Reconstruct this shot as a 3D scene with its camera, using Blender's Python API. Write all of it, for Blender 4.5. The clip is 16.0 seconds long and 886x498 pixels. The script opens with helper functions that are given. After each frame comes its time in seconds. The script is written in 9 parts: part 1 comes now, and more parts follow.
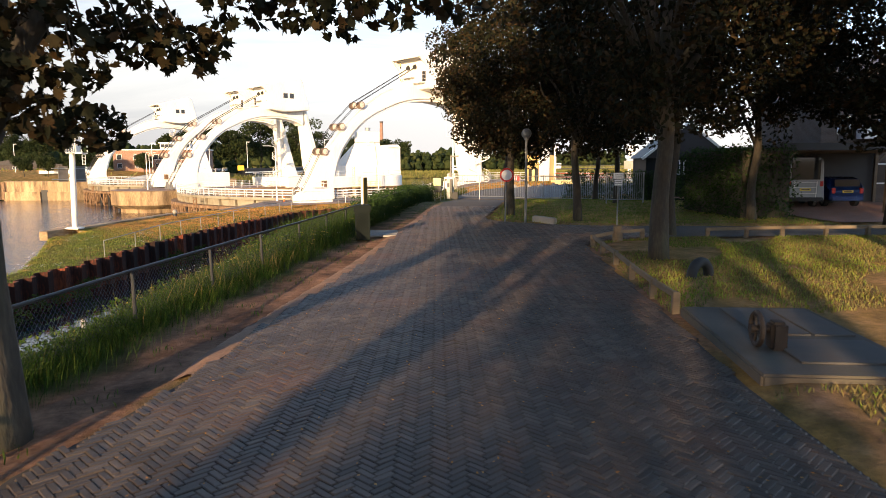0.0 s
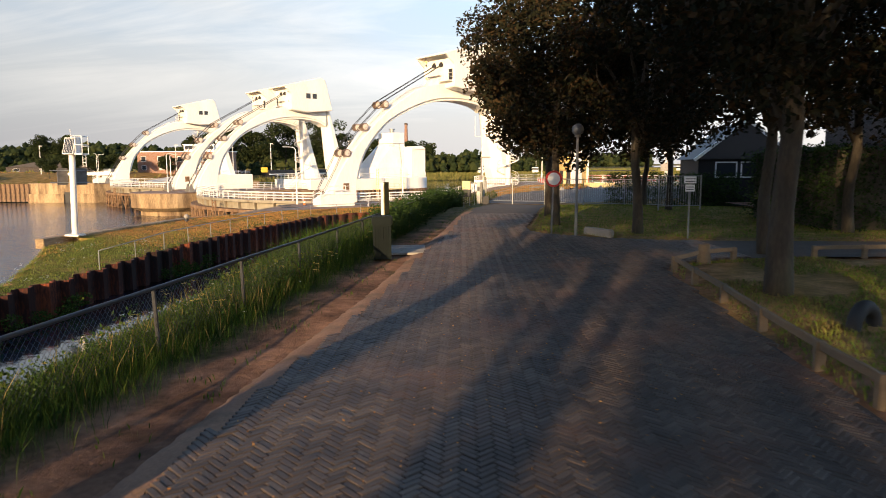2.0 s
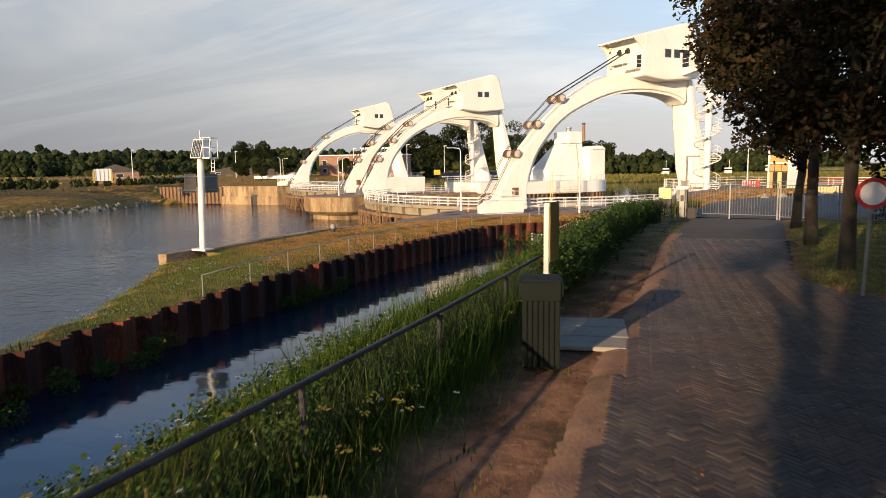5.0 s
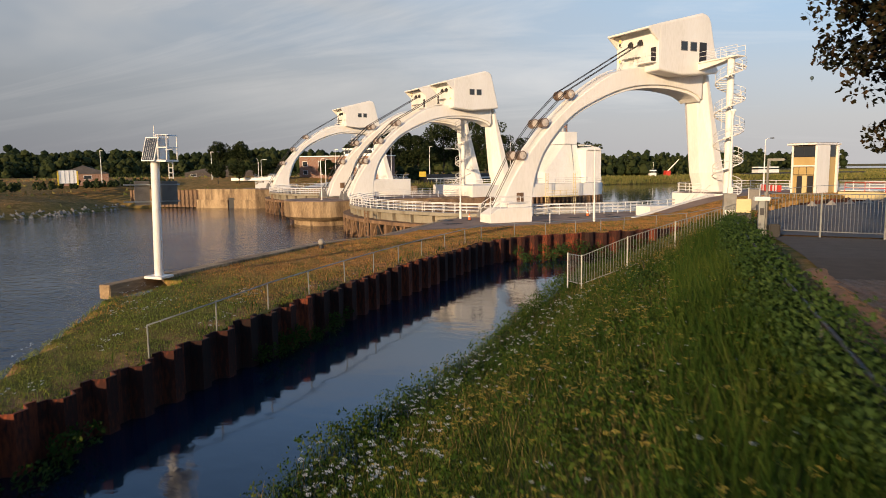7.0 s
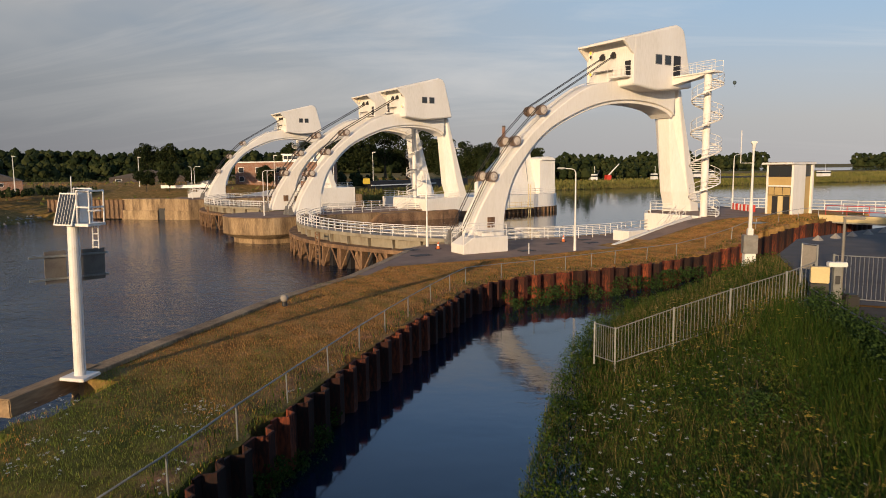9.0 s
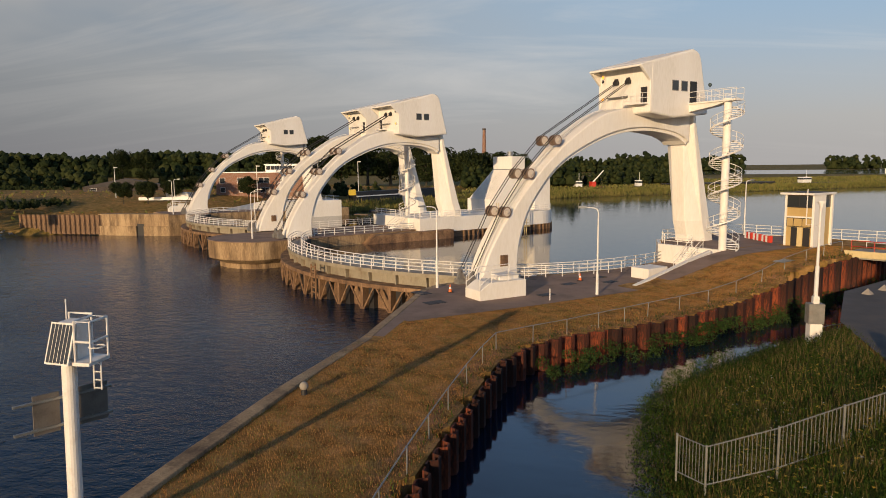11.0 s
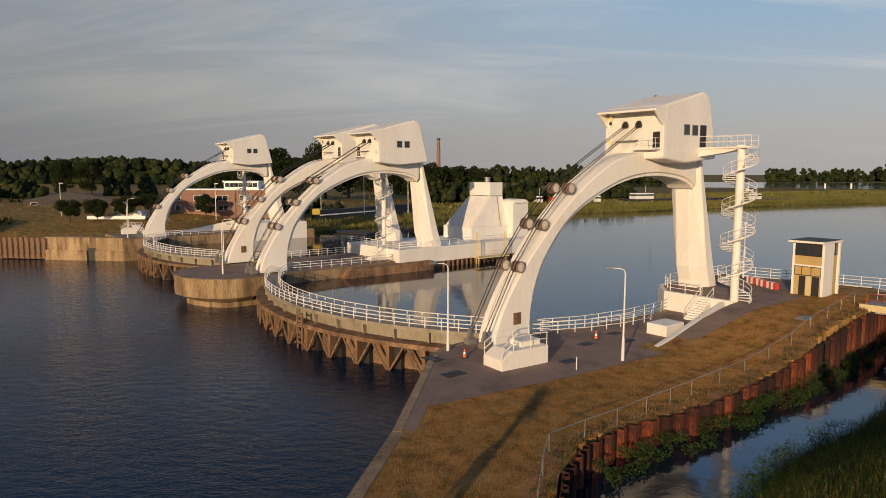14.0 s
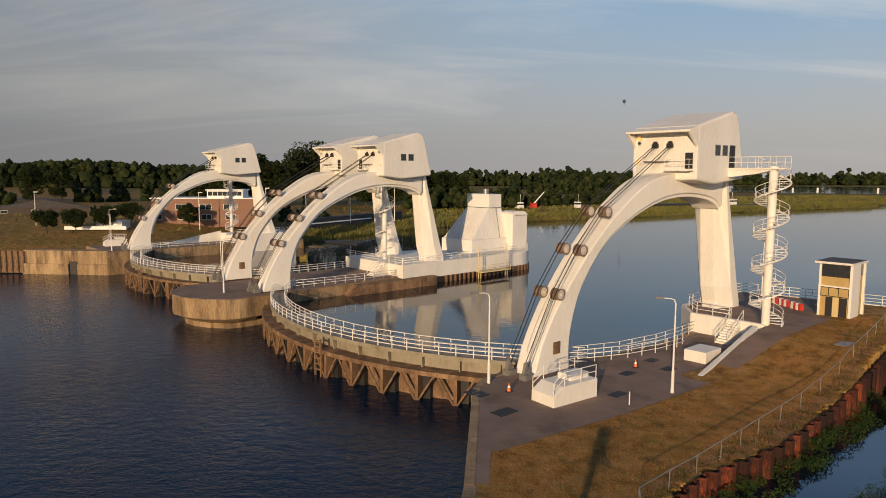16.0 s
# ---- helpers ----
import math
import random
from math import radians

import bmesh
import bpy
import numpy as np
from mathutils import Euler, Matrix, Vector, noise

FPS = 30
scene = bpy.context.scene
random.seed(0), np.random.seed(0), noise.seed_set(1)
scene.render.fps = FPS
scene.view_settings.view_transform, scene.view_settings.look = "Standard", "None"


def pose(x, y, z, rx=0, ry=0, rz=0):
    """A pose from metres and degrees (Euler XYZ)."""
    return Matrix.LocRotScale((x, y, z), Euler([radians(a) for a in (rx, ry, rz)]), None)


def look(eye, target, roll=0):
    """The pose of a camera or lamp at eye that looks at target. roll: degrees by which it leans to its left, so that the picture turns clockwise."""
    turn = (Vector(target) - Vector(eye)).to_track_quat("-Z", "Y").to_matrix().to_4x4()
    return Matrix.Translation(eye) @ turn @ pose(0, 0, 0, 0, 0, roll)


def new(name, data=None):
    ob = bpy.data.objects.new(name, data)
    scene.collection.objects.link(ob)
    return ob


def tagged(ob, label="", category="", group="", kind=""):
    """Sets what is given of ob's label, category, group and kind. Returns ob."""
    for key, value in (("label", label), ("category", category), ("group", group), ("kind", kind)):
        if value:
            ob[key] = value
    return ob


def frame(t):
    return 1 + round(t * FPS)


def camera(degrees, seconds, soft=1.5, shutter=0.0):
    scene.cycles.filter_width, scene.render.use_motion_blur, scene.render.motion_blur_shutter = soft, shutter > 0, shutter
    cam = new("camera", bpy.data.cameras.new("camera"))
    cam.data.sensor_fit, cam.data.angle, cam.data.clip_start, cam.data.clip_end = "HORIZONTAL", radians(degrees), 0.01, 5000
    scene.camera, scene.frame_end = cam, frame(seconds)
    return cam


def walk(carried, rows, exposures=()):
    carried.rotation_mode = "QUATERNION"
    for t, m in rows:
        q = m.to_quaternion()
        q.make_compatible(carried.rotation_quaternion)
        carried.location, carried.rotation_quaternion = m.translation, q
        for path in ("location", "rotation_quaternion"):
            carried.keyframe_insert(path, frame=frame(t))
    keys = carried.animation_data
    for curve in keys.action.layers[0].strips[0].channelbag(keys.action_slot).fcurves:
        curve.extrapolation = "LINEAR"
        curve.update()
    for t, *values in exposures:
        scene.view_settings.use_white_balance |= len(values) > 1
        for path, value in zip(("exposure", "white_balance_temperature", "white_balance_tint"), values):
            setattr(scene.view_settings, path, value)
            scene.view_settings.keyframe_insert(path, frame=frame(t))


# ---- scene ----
cam = camera(66.6, 16.0, soft=0.9, shutter=0.35)
PATH = [
    (0, (-1.846, 0.856, 2.437), (-1.831, 2.839, 2.182), -0.3),
    (0.5, (-1.908, 1.688, 2.442), (-1.894, 3.672, 2.188), -0.3),
    (1, (-1.982, 2.644, 2.451), (-1.971, 4.628, 2.198), -0.4),
    (1.5, (-2.083, 3.743, 2.437), (-2.084, 5.727, 2.185), -0.2),
    (2, (-2.183, 5.002, 2.421), (-2.239, 6.985, 2.172), -0.3),
    (2.5, (-2.207, 6.353, 2.454), (-2.356, 8.332, 2.204), -0.4),
    (3, (-2.248, 7.752, 2.432), (-2.503, 9.72, 2.186), -0.3),
    (3.5, (-2.338, 9.305, 2.462), (-2.716, 11.253, 2.216), -0.4),
    (4, (-2.39, 10.86, 2.475), (-2.892, 12.78, 2.23), -0.5),
    (6.3, (-5.172, 18.381, 2.492), (-5.745, 20.282, 2.253), -0.8),
    (6.5, (-5.592, 19.019, 2.497), (-6.148, 20.925, 2.259), -0.8),
    (7, (-6.789, 20.7, 2.699), (-7.292, 22.621, 2.461), -0.7),
    (7.5, (-7.95, 22.387, 3.068), (-8.394, 24.322, 2.829), -0.7),
    (8, (-9.022, 23.864, 3.545), (-9.413, 25.811, 3.304), -0.7),
    (8.5, (-9.947, 25.133, 4.128), (-10.302, 27.087, 3.886), -0.6),
    (9, (-10.79, 26.241, 4.773), (-11.109, 28.2, 4.531), -0.6),
    (9.2, (-11.107, 26.649, 4.929), (-11.415, 28.61, 4.69), -0.9),
    (11.3, (-14.657, 30.526, 8.048), (-14.898, 32.497, 7.804), -0.4),
    (11.5, (-15.001, 30.837, 8.17), (-15.232, 32.809, 7.931), -0.3),
    (12, (-15.848, 31.518, 8.695), (-16.054, 33.494, 8.463), -0.1),
    (12.5, (-16.694, 32.207, 9.347), (-16.875, 34.185, 9.118), -0.0),
    (13, (-17.568, 32.934, 10.029), (-17.725, 34.915, 9.802), -0.0),
    (13.5, (-18.457, 33.652, 10.702), (-18.589, 35.634, 10.475), 0.1),
    (14, (-19.432, 34.283, 11.303), (-19.535, 36.267, 11.076), 0.1),
    (14.5, (-20.553, 34.851, 11.855), (-20.627, 36.837, 11.629), 0.1),
    (15, (-21.823, 35.413, 12.345), (-21.879, 37.399, 12.12), 0.2),
    (15.5, (-23.217, 35.951, 12.729), (-23.259, 37.938, 12.505), 0.2),
    (16, (-24.718, 36.456, 12.966), (-24.73, 38.444, 12.745), 0.2),
]
EXPOSURES = [(0.0, 1.3, 6950, 10), (1.0, 1.15, 6950, 10), (2.0, 1.0, 6950, 10), (3.0, 0.95, 6950, 10), (4.0, 0.88, 6900, 10), (6.5, 0.42, 6700, 10), (7.5, 0.28, 6650, 10), (9.0, 0.08, 6700, 10), (11.5, -0.08, 6850, 10), (16.0, -0.18, 6850, 10)]
walk(cam, [(t, look(eye, target, roll)) for t, eye, target, roll in PATH], EXPOSURES)

# world, sun
SUN_DIR = Vector((-0.31, -0.95, math.tan(radians(11.0)))).normalized()
world = bpy.data.worlds.new("sky")
scene.world = world
world.use_nodes = True
wt = world.node_tree
wt.nodes.clear()


def wnode(kind, **kw):
    n = wt.nodes.new(kind)
    for k, v in kw.items():
        n.inputs[k].default_value = v
    return n


sky = wt.nodes.new("ShaderNodeTexSky")
sky.sky_type = "NISHITA"
sky.sun_disc = False
sky.sun_elevation = radians(11.0)
sky.sun_rotation = math.atan2(SUN_DIR.x, SUN_DIR.y)
sky.air_density, sky.dust_density, sky.ozone_density = 1.0, 2.2, 1.2
coord = wt.nodes.new("ShaderNodeTexCoord")
sep = wt.nodes.new("ShaderNodeSeparateXYZ")
wt.links.new(coord.outputs["Generated"], sep.inputs[0])
# flat layers of thin cloud: project the direction on a plane overhead
zc = wt.nodes.new("ShaderNodeMath"); zc.operation = "MAXIMUM"; zc.inputs[1].default_value = 0.0
wt.links.new(sep.outputs[2], zc.inputs[0])
za = wt.nodes.new("ShaderNodeMath"); za.operation = "ADD"; za.inputs[1].default_value = 0.22
wt.links.new(zc.outputs[0], za.inputs[0])
flat = wt.nodes.new("ShaderNodeVectorMath"); flat.operation = "DIVIDE"
comb = wt.nodes.new("ShaderNodeCombineXYZ")
for i in range(3):
    wt.links.new(za.outputs[0], comb.inputs[i])
wt.links.new(coord.outputs["Generated"], flat.inputs[0])
wt.links.new(comb.outputs[0], flat.inputs[1])
turnc = wt.nodes.new("ShaderNodeMapping")
turnc.inputs["Rotation"].default_value = (0, 0, radians(20))
turnc.inputs["Scale"].default_value = (0.3, 1.25, 1.0)
wt.links.new(flat.outputs[0], turnc.inputs[0])
cn = wnode("ShaderNodeTexNoise", Scale=1.15, Detail=8.0, Roughness=0.6, Distortion=0.9)
wt.links.new(turnc.outputs[0], cn.inputs["Vector"])
bn = wnode("ShaderNodeTexNoise", Scale=0.8, Detail=4.0, Roughness=0.5, Distortion=0.4)
wt.links.new(flat.outputs[0], bn.inputs["Vector"])
cr = wt.nodes.new("ShaderNodeValToRGB")
cr.color_ramp.elements[0].position, cr.color_ramp.elements[0].color = 0.49, (0, 0, 0, 1)
cr.color_ramp.elements[1].position, cr.color_ramp.elements[1].color = 0.74, (1, 1, 1, 1)
wt.links.new(cn.outputs["Fac"], cr.inputs[0])
cf = wt.nodes.new("ShaderNodeMath"); cf.operation = "MULTIPLY"; cf.inputs[1].default_value = 0.85
wt.links.new(cr.outputs[0], cf.inputs[0])
# evening haze: greyer and darker towards the river's left, bluer overhead
def world_ramp(source, lo, hi, stops):
    mr = wt.nodes.new("ShaderNodeMapRange")
    mr.inputs["From Min"].default_value, mr.inputs["From Max"].default_value = lo, hi
    wt.links.new(source, mr.inputs["Value"])
    rp = wt.nodes.new("ShaderNodeValToRGB")
    e = rp.color_ramp.elements
    e[0].position, e[0].color = stops[0][0], (*stops[0][1], 1)
    e[1].position, e[1].color = stops[-1][0], (*stops[-1][1], 1)
    for p, c in stops[1:-1]:
        e.new(p).color = (*c, 1)
    wt.links.new(mr.outputs[0], rp.inputs[0])
    return rp.outputs[0]


def world_mix(fac, a, b, kind="MIX"):
    n = wt.nodes.new("ShaderNodeMixRGB")
    n.blend_type = kind
    if isinstance(fac, float):
        n.inputs[0].default_value = fac
    else:
        wt.links.new(fac, n.inputs[0])
    wt.links.new(a, n.inputs[1])
    if isinstance(b, tuple):
        n.inputs[2].default_value = (*b, 1)
    else:
        wt.links.new(b, n.inputs[2])
    return n.outputs[0]


haze = world_ramp(sep.outputs[2], 0.0, 0.6, [(0.0, (0.40, 0.395, 0.41)), (0.2, (0.44, 0.46, 0.49)), (0.38, (0.38, 0.48, 0.60)), (0.55, (0.34, 0.61, 1.06)), (0.72, (0.27, 0.50, 0.92)), (1.0, (0.14, 0.29, 0.56))])
tilt = world_ramp(sep.outputs[0], -0.75, 0.65, [(0.0, (0.49, 0.51, 0.55)), (0.45, (0.94, 0.94, 0.95)), (1.0, (1.22, 1.21, 1.18))])
haze = world_mix(1.0, haze, tilt, "MULTIPLY")
east = world_mix(1.0, world_ramp(sep.outputs[0], -0.35, 0.4, [(0.0, (0.0, 0.0, 0.0)), (1.0, (1.0, 1.0, 1.0))]), world_ramp(sep.outputs[2], 0.06, 0.26, [(0.0, (0.0, 0.0, 0.0)), (1.0, (1.0, 1.0, 1.0))]), "MULTIPLY")
east = world_mix(1.0, east, world_ramp(sep.outputs[2], 0.26, 0.36, [(0.0, (1.0, 1.0, 1.0)), (1.0, (0.0, 0.0, 0.0))]), "MULTIPLY")
haze = world_mix(east, haze, (0.30, 0.49, 0.73))
bank = world_ramp(sep.outputs[0], -0.5, 0.1, [(0.0, (1.0, 1.0, 1.0)), (1.0, (0.0, 0.0, 0.0))])
bank = world_mix(1.0, bank, world_ramp(bn.outputs["Fac"], 0.36, 0.6, [(0.0, (0.0, 0.0, 0.0)), (1.0, (1.0, 1.0, 1.0))]), "MULTIPLY")
bank = world_mix(1.0, bank, world_ramp(sep.outputs[2], 0.05, 0.2, [(0.0, (0.0, 0.0, 0.0)), (1.0, (1.0, 1.0, 1.0))]), "MULTIPLY")
bank = world_mix(1.0, bank, world_ramp(sep.outputs[2], 0.22, 0.34, [(0.0, (1.0, 1.0, 1.0)), (1.0, (0.0, 0.0, 0.0))]), "MULTIPLY")
haze = world_mix(bank, haze, (0.42, 0.42, 0.43))
ten = world_mix(1.0, haze, (10.0, 10.0, 10.0), "MULTIPLY")
thin = world_ramp(sep.outputs[2], 0.0, 0.7, [(0.0, (0.95, 0.95, 0.95)), (0.5, (0.8, 0.8, 0.8)), (1.0, (0.45, 0.45, 0.45))])
hazed = world_mix(thin, sky.outputs[0], ten)
cloud_light = world_mix(1.0, world_ramp(sep.outputs[0], -0.75, 0.65, [(0.0, (0.56, 0.545, 0.54)), (1.0, (0.92, 0.89, 0.86))]), (10.0, 10.0, 10.0), "MULTIPLY")
clear_low = world_ramp(sep.outputs[2], 0.0, 0.3, [(0.0, (0.0, 0.0, 0.0)), (0.35, (0.5, 0.5, 0.5)), (1.0, (1.0, 1.0, 1.0))])
clear_high = world_ramp(sep.outputs[2], 0.20, 0.36, [(0.0, (1.0, 1.0, 1.0)), (1.0, (0.08, 0.08, 0.08))])
cover = world_mix(1.0, world_mix(1.0, cf.outputs[0], clear_low, "MULTIPLY"), clear_high, "MULTIPLY")
clouds_out = world_mix(cover, hazed, cloud_light)
# deepening evening sky overhead
deep = world_ramp(sep.outputs[2], 0.45, 0.85, [(0.0, (1.0, 1.0, 1.0)), (0.5, (0.58, 0.62, 0.68)), (1.0, (0.40, 0.44, 0.52))])
clouds_out = world_mix(1.0, clouds_out, deep, "MULTIPLY")
bgn = wnode("ShaderNodeBackground", Strength=0.10)
wo = wt.nodes.new("ShaderNodeOutputWorld")
wt.links.new(clouds_out, bgn.inputs[0])
wt.links.new(bgn.outputs[0], wo.inputs[0])

sun_data = bpy.data.lights.new("sun", "SUN")
sun_data.energy, sun_data.angle, sun_data.color = 4.6, radians(0.6), (1.0, 0.725, 0.445)
sun = new("sun", sun_data)
sun.rotation_euler = SUN_DIR.to_track_quat("Z", "Y").to_euler()

# ---- materials ----


def material(name, colors, rough=0.7, metal=0.0, scale=4.0, fine=40.0, bump=0.2, bump_dist=0.01, stain=None,
             stain_scale=0.6, stain_amount=0.5, stretch=(1, 1, 1), random_amount=0.0, island=False, coords="Object", spec=0.5):
    """Two scales of noise between two or three colours, fine relief, and stains with their own shapes."""
    m = bpy.data.materials.new(name)
    m.use_nodes = True
    t = m.node_tree
    b = t.nodes["Principled BSDF"]
    tc = t.nodes.new("ShaderNodeTexCoord")
    mp = t.nodes.new("ShaderNodeMapping")
    mp.inputs["Scale"].default_value = stretch
    t.links.new(tc.outputs[coords], mp.inputs[0])
    n1 = t.nodes.new("ShaderNodeTexNoise")
    n1.inputs["Scale"].default_value, n1.inputs["Detail"].default_value = scale, 5.0
    n2 = t.nodes.new("ShaderNodeTexNoise")
    n2.inputs["Scale"].default_value, n2.inputs["Detail"].default_value = fine, 3.0
    for n in (n1, n2):
        t.links.new(mp.outputs[0], n.inputs["Vector"])
    add = t.nodes.new("ShaderNodeMath"); add.operation = "MULTIPLY_ADD"
    add.inputs[1].default_value = 0.4
    sub = t.nodes.new("ShaderNodeMath"); sub.operation = "MULTIPLY"; sub.inputs[1].default_value = 0.6
    t.links.new(n1.outputs["Fac"], sub.inputs[0])
    t.links.new(n2.outputs["Fac"], add.inputs[0])
    t.links.new(sub.outputs[0], add.inputs[2])
    fac = add.outputs[0]
    if random_amount:
        src = t.nodes.new("ShaderNodeNewGeometry").outputs["Random Per Island"] if island else t.nodes.new("ShaderNodeObjectInfo").outputs["Random"]
        r = t.nodes.new("ShaderNodeMath"); r.operation = "MULTIPLY_ADD"
        r.inputs[1].default_value = random_amount
        r2 = t.nodes.new("ShaderNodeMath"); r2.operation = "SUBTRACT"; r2.inputs[1].default_value = random_amount / 2
        t.links.new(src, r.inputs[0]); t.links.new(fac, r2.inputs[0]); t.links.new(r2.outputs[0], r.inputs[2])
        fac = r.outputs[0]
    ramp = t.nodes.new("ShaderNodeValToRGB")
    e = ramp.color_ramp.elements
    e[0].position, e[1].position = 0.33, 0.67
    e[0].color, e[1].color = (*colors[0], 1), (*colors[-1], 1)
    if len(colors) == 3:
        mid = e.new(0.5)
        mid.color = (*colors[1], 1)
    t.links.new(fac, ramp.inputs[0])
    col = ramp.outputs[0]
    if stain:
        n3 = t.nodes.new("ShaderNodeTexNoise")
        n3.inputs["Scale"].default_value, n3.inputs["Detail"].default_value, n3.inputs["Roughness"].default_value = stain_scale, 6.0, 0.65
        t.links.new(mp.outputs[0], n3.inputs["Vector"])
        sr = t.nodes.new("ShaderNodeMapRange")
        sr.inputs["From Min"].default_value, sr.inputs["From Max"].default_value = 0.5, 0.68
        sr.inputs["To Max"].default_value = stain_amount
        t.links.new(n3.outputs["Fac"], sr.inputs["Value"])
        mx = t.nodes.new("ShaderNodeMixRGB")
        mx.inputs[2].default_value = (*stain, 1)
        t.links.new(sr.outputs[0], mx.inputs[0]); t.links.new(col, mx.inputs[1])
        col = mx.outputs[0]
    t.links.new(col, b.inputs["Base Color"])
    b.inputs["Metallic"].default_value = metal
    b.inputs["Specular IOR Level"].default_value = spec
    rr = t.nodes.new("ShaderNodeMapRange")
    rr.inputs["To Min"].default_value, rr.inputs["To Max"].default_value = max(rough - 0.1, 0.02), min(rough + 0.1, 1.0)
    t.links.new(n2.outputs["Fac"], rr.inputs["Value"]); t.links.new(rr.outputs[0], b.inputs["Roughness"])
    if bump:
        bp = t.nodes.new("ShaderNodeBump")
        bp.inputs["Strength"].default_value, bp.inputs["Distance"].default_value = bump, bump_dist
        t.links.new(fac, bp.inputs["Height"]); t.links.new(bp.outputs[0], b.inputs["Normal"])
    return m


def leafy(name, c0, c1, c2, translucent=0.25, rough=0.55, clump=0.6):
    """Foliage: each leaf or blade has its own tint, light passes through a little."""
    m = bpy.data.materials.new(name)
    m.use_nodes = True
    t = m.node_tree
    b = t.nodes["Principled BSDF"]
    g = t.nodes.new("ShaderNodeNewGeometry")
    tc = t.nodes.new("ShaderNodeTexCoord")
    n = t.nodes.new("ShaderNodeTexNoise")
    n.inputs["Scale"].default_value = clump
    t.links.new(tc.outputs["Object"], n.inputs["Vector"])
    a = t.nodes.new("ShaderNodeMath"); a.operation = "MULTIPLY_ADD"; a.inputs[1].default_value = 0.55
    s = t.nodes.new("ShaderNodeMath"); s.operation = "MULTIPLY"; s.inputs[1].default_value = 0.5
    t.links.new(n.outputs["Fac"], s.inputs[0])
    t.links.new(g.outputs["Random Per Island"], a.inputs[0]); t.links.new(s.outputs[0], a.inputs[2])
    r = t.nodes.new("ShaderNodeValToRGB")
    e = r.color_ramp.elements
    e[0].position, e[1].position = 0.15, 0.85
    e[0].color, e[1].color = (*c0, 1), (*c2, 1)
    mid = e.new(0.5); mid.color = (*c1, 1)
    t.links.new(a.outputs[0], r.inputs[0])
    t.links.new(r.outputs[0], b.inputs["Base Color"])
    b.inputs["Roughness"].default_value = rough
    b.inputs["Specular IOR Level"].default_value = 0.12
    tr = t.nodes.new("ShaderNodeBsdfTranslucent")
    t.links.new(r.outputs[0], tr.inputs[0])
    mix = t.nodes.new("ShaderNodeMixShader"); mix.inputs[0].default_value = translucent
    out = t.nodes["Material Output"]
    t.links.new(b.outputs[0], mix.inputs[1]); t.links.new(tr.outputs[0], mix.inputs[2])
    t.links.new(mix.outputs[0], out.inputs["Surface"])
    return m


def water_material(name, wave, strength, tint, spec=0.5, height=0.07):
    m = bpy.data.materials.new(name)
    m.use_nodes = True
    t = m.node_tree
    b = t.nodes["Principled BSDF"]
    b.inputs["Base Color"].default_value = (*tint, 1)
    b.inputs["Roughness"].default_value = 0.06
    b.inputs["Specular IOR Level"].default_value = spec
    b.inputs["IOR"].default_value = 1.333
    tc = t.nodes.new("ShaderNodeTexCoord")
    mp = t.nodes.new("ShaderNodeMapping")
    mp.inputs["Rotation"].default_value = (0, 0, radians(35))
    mp.inputs["Scale"].default_value = (1.0, 1.45, 1.0)
    t.links.new(tc.outputs["Object"], mp.inputs[0])
    big = t.nodes.new("ShaderNodeTexNoise"); big.inputs["Scale"].default_value = 0.035; big.inputs["Detail"].default_value = 3.0
    t.links.new(tc.outputs["Object"], big.inputs["Vector"])
    gust = t.nodes.new("ShaderNodeMapRange")
    gust.inputs["From Min"].default_value, gust.inputs["From Max"].default_value = 0.38, 0.62
    gust.inputs["To Min"].default_value, gust.inputs["To Max"].default_value = 0.35, 1.0
    t.links.new(big.outputs["Fac"], gust.inputs["Value"])
    n1 = t.nodes.new("ShaderNodeTexNoise"); n1.inputs["Scale"].default_value = wave; n1.inputs["Detail"].default_value = 4.0; n1.inputs["Distortion"].default_value = 0.6
    n2 = t.nodes.new("ShaderNodeTexNoise"); n2.inputs["Scale"].default_value = wave * 0.22; n2.inputs["Detail"].default_value = 2.0
    t.links.new(mp.outputs[0], n1.inputs["Vector"]); t.links.new(mp.outputs[0], n2.inputs["Vector"])
    ml = t.nodes.new("ShaderNodeMath"); ml.operation = "MULTIPLY"
    t.links.new(n1.outputs["Fac"], ml.inputs[0]); t.links.new(gust.outputs[0], ml.inputs[1])
    ad = t.nodes.new("ShaderNodeMath"); ad.operation = "MULTIPLY_ADD"; ad.inputs[1].default_value = 1.6
    t.links.new(n2.outputs["Fac"], ad.inputs[0]); t.links.new(ml.outputs[0], ad.inputs[2])
    bp = t.nodes.new("ShaderNodeBump")
    bp.inputs["Strength"].default_value, bp.inputs["Distance"].default_value = min(strength, 1.0), height
    t.links.new(ad.outputs[0], bp.inputs["Height"]); t.links.new(bp.outputs[0], b.inputs["Normal"])
    return m


def glass_material():
    m = bpy.data.materials.new("window_glass")
    m.use_nodes = True
    b = m.node_tree.nodes["Principled BSDF"]
    b.inputs["Base Color"].default_value = (0.03, 0.035, 0.04, 1)
    b.inputs["Roughness"].default_value = 0.05
    b.inputs["IOR"].default_value = 1.5
    return m


def plain(name, color, rough=0.5, metal=0.0, emit=0.0):
    m = material(name, [tuple(c * 0.88 for c in color), tuple(min(c * 1.1, 1) for c in color)], rough, metal, 3.0, 30.0, 0.05, 0.003)
    if emit:
        b = m.node_tree.nodes["Principled BSDF"]
        b.inputs["Emission Color"].default_value = (*color, 1)
        b.inputs["Emission Strength"].default_value = emit
    return m


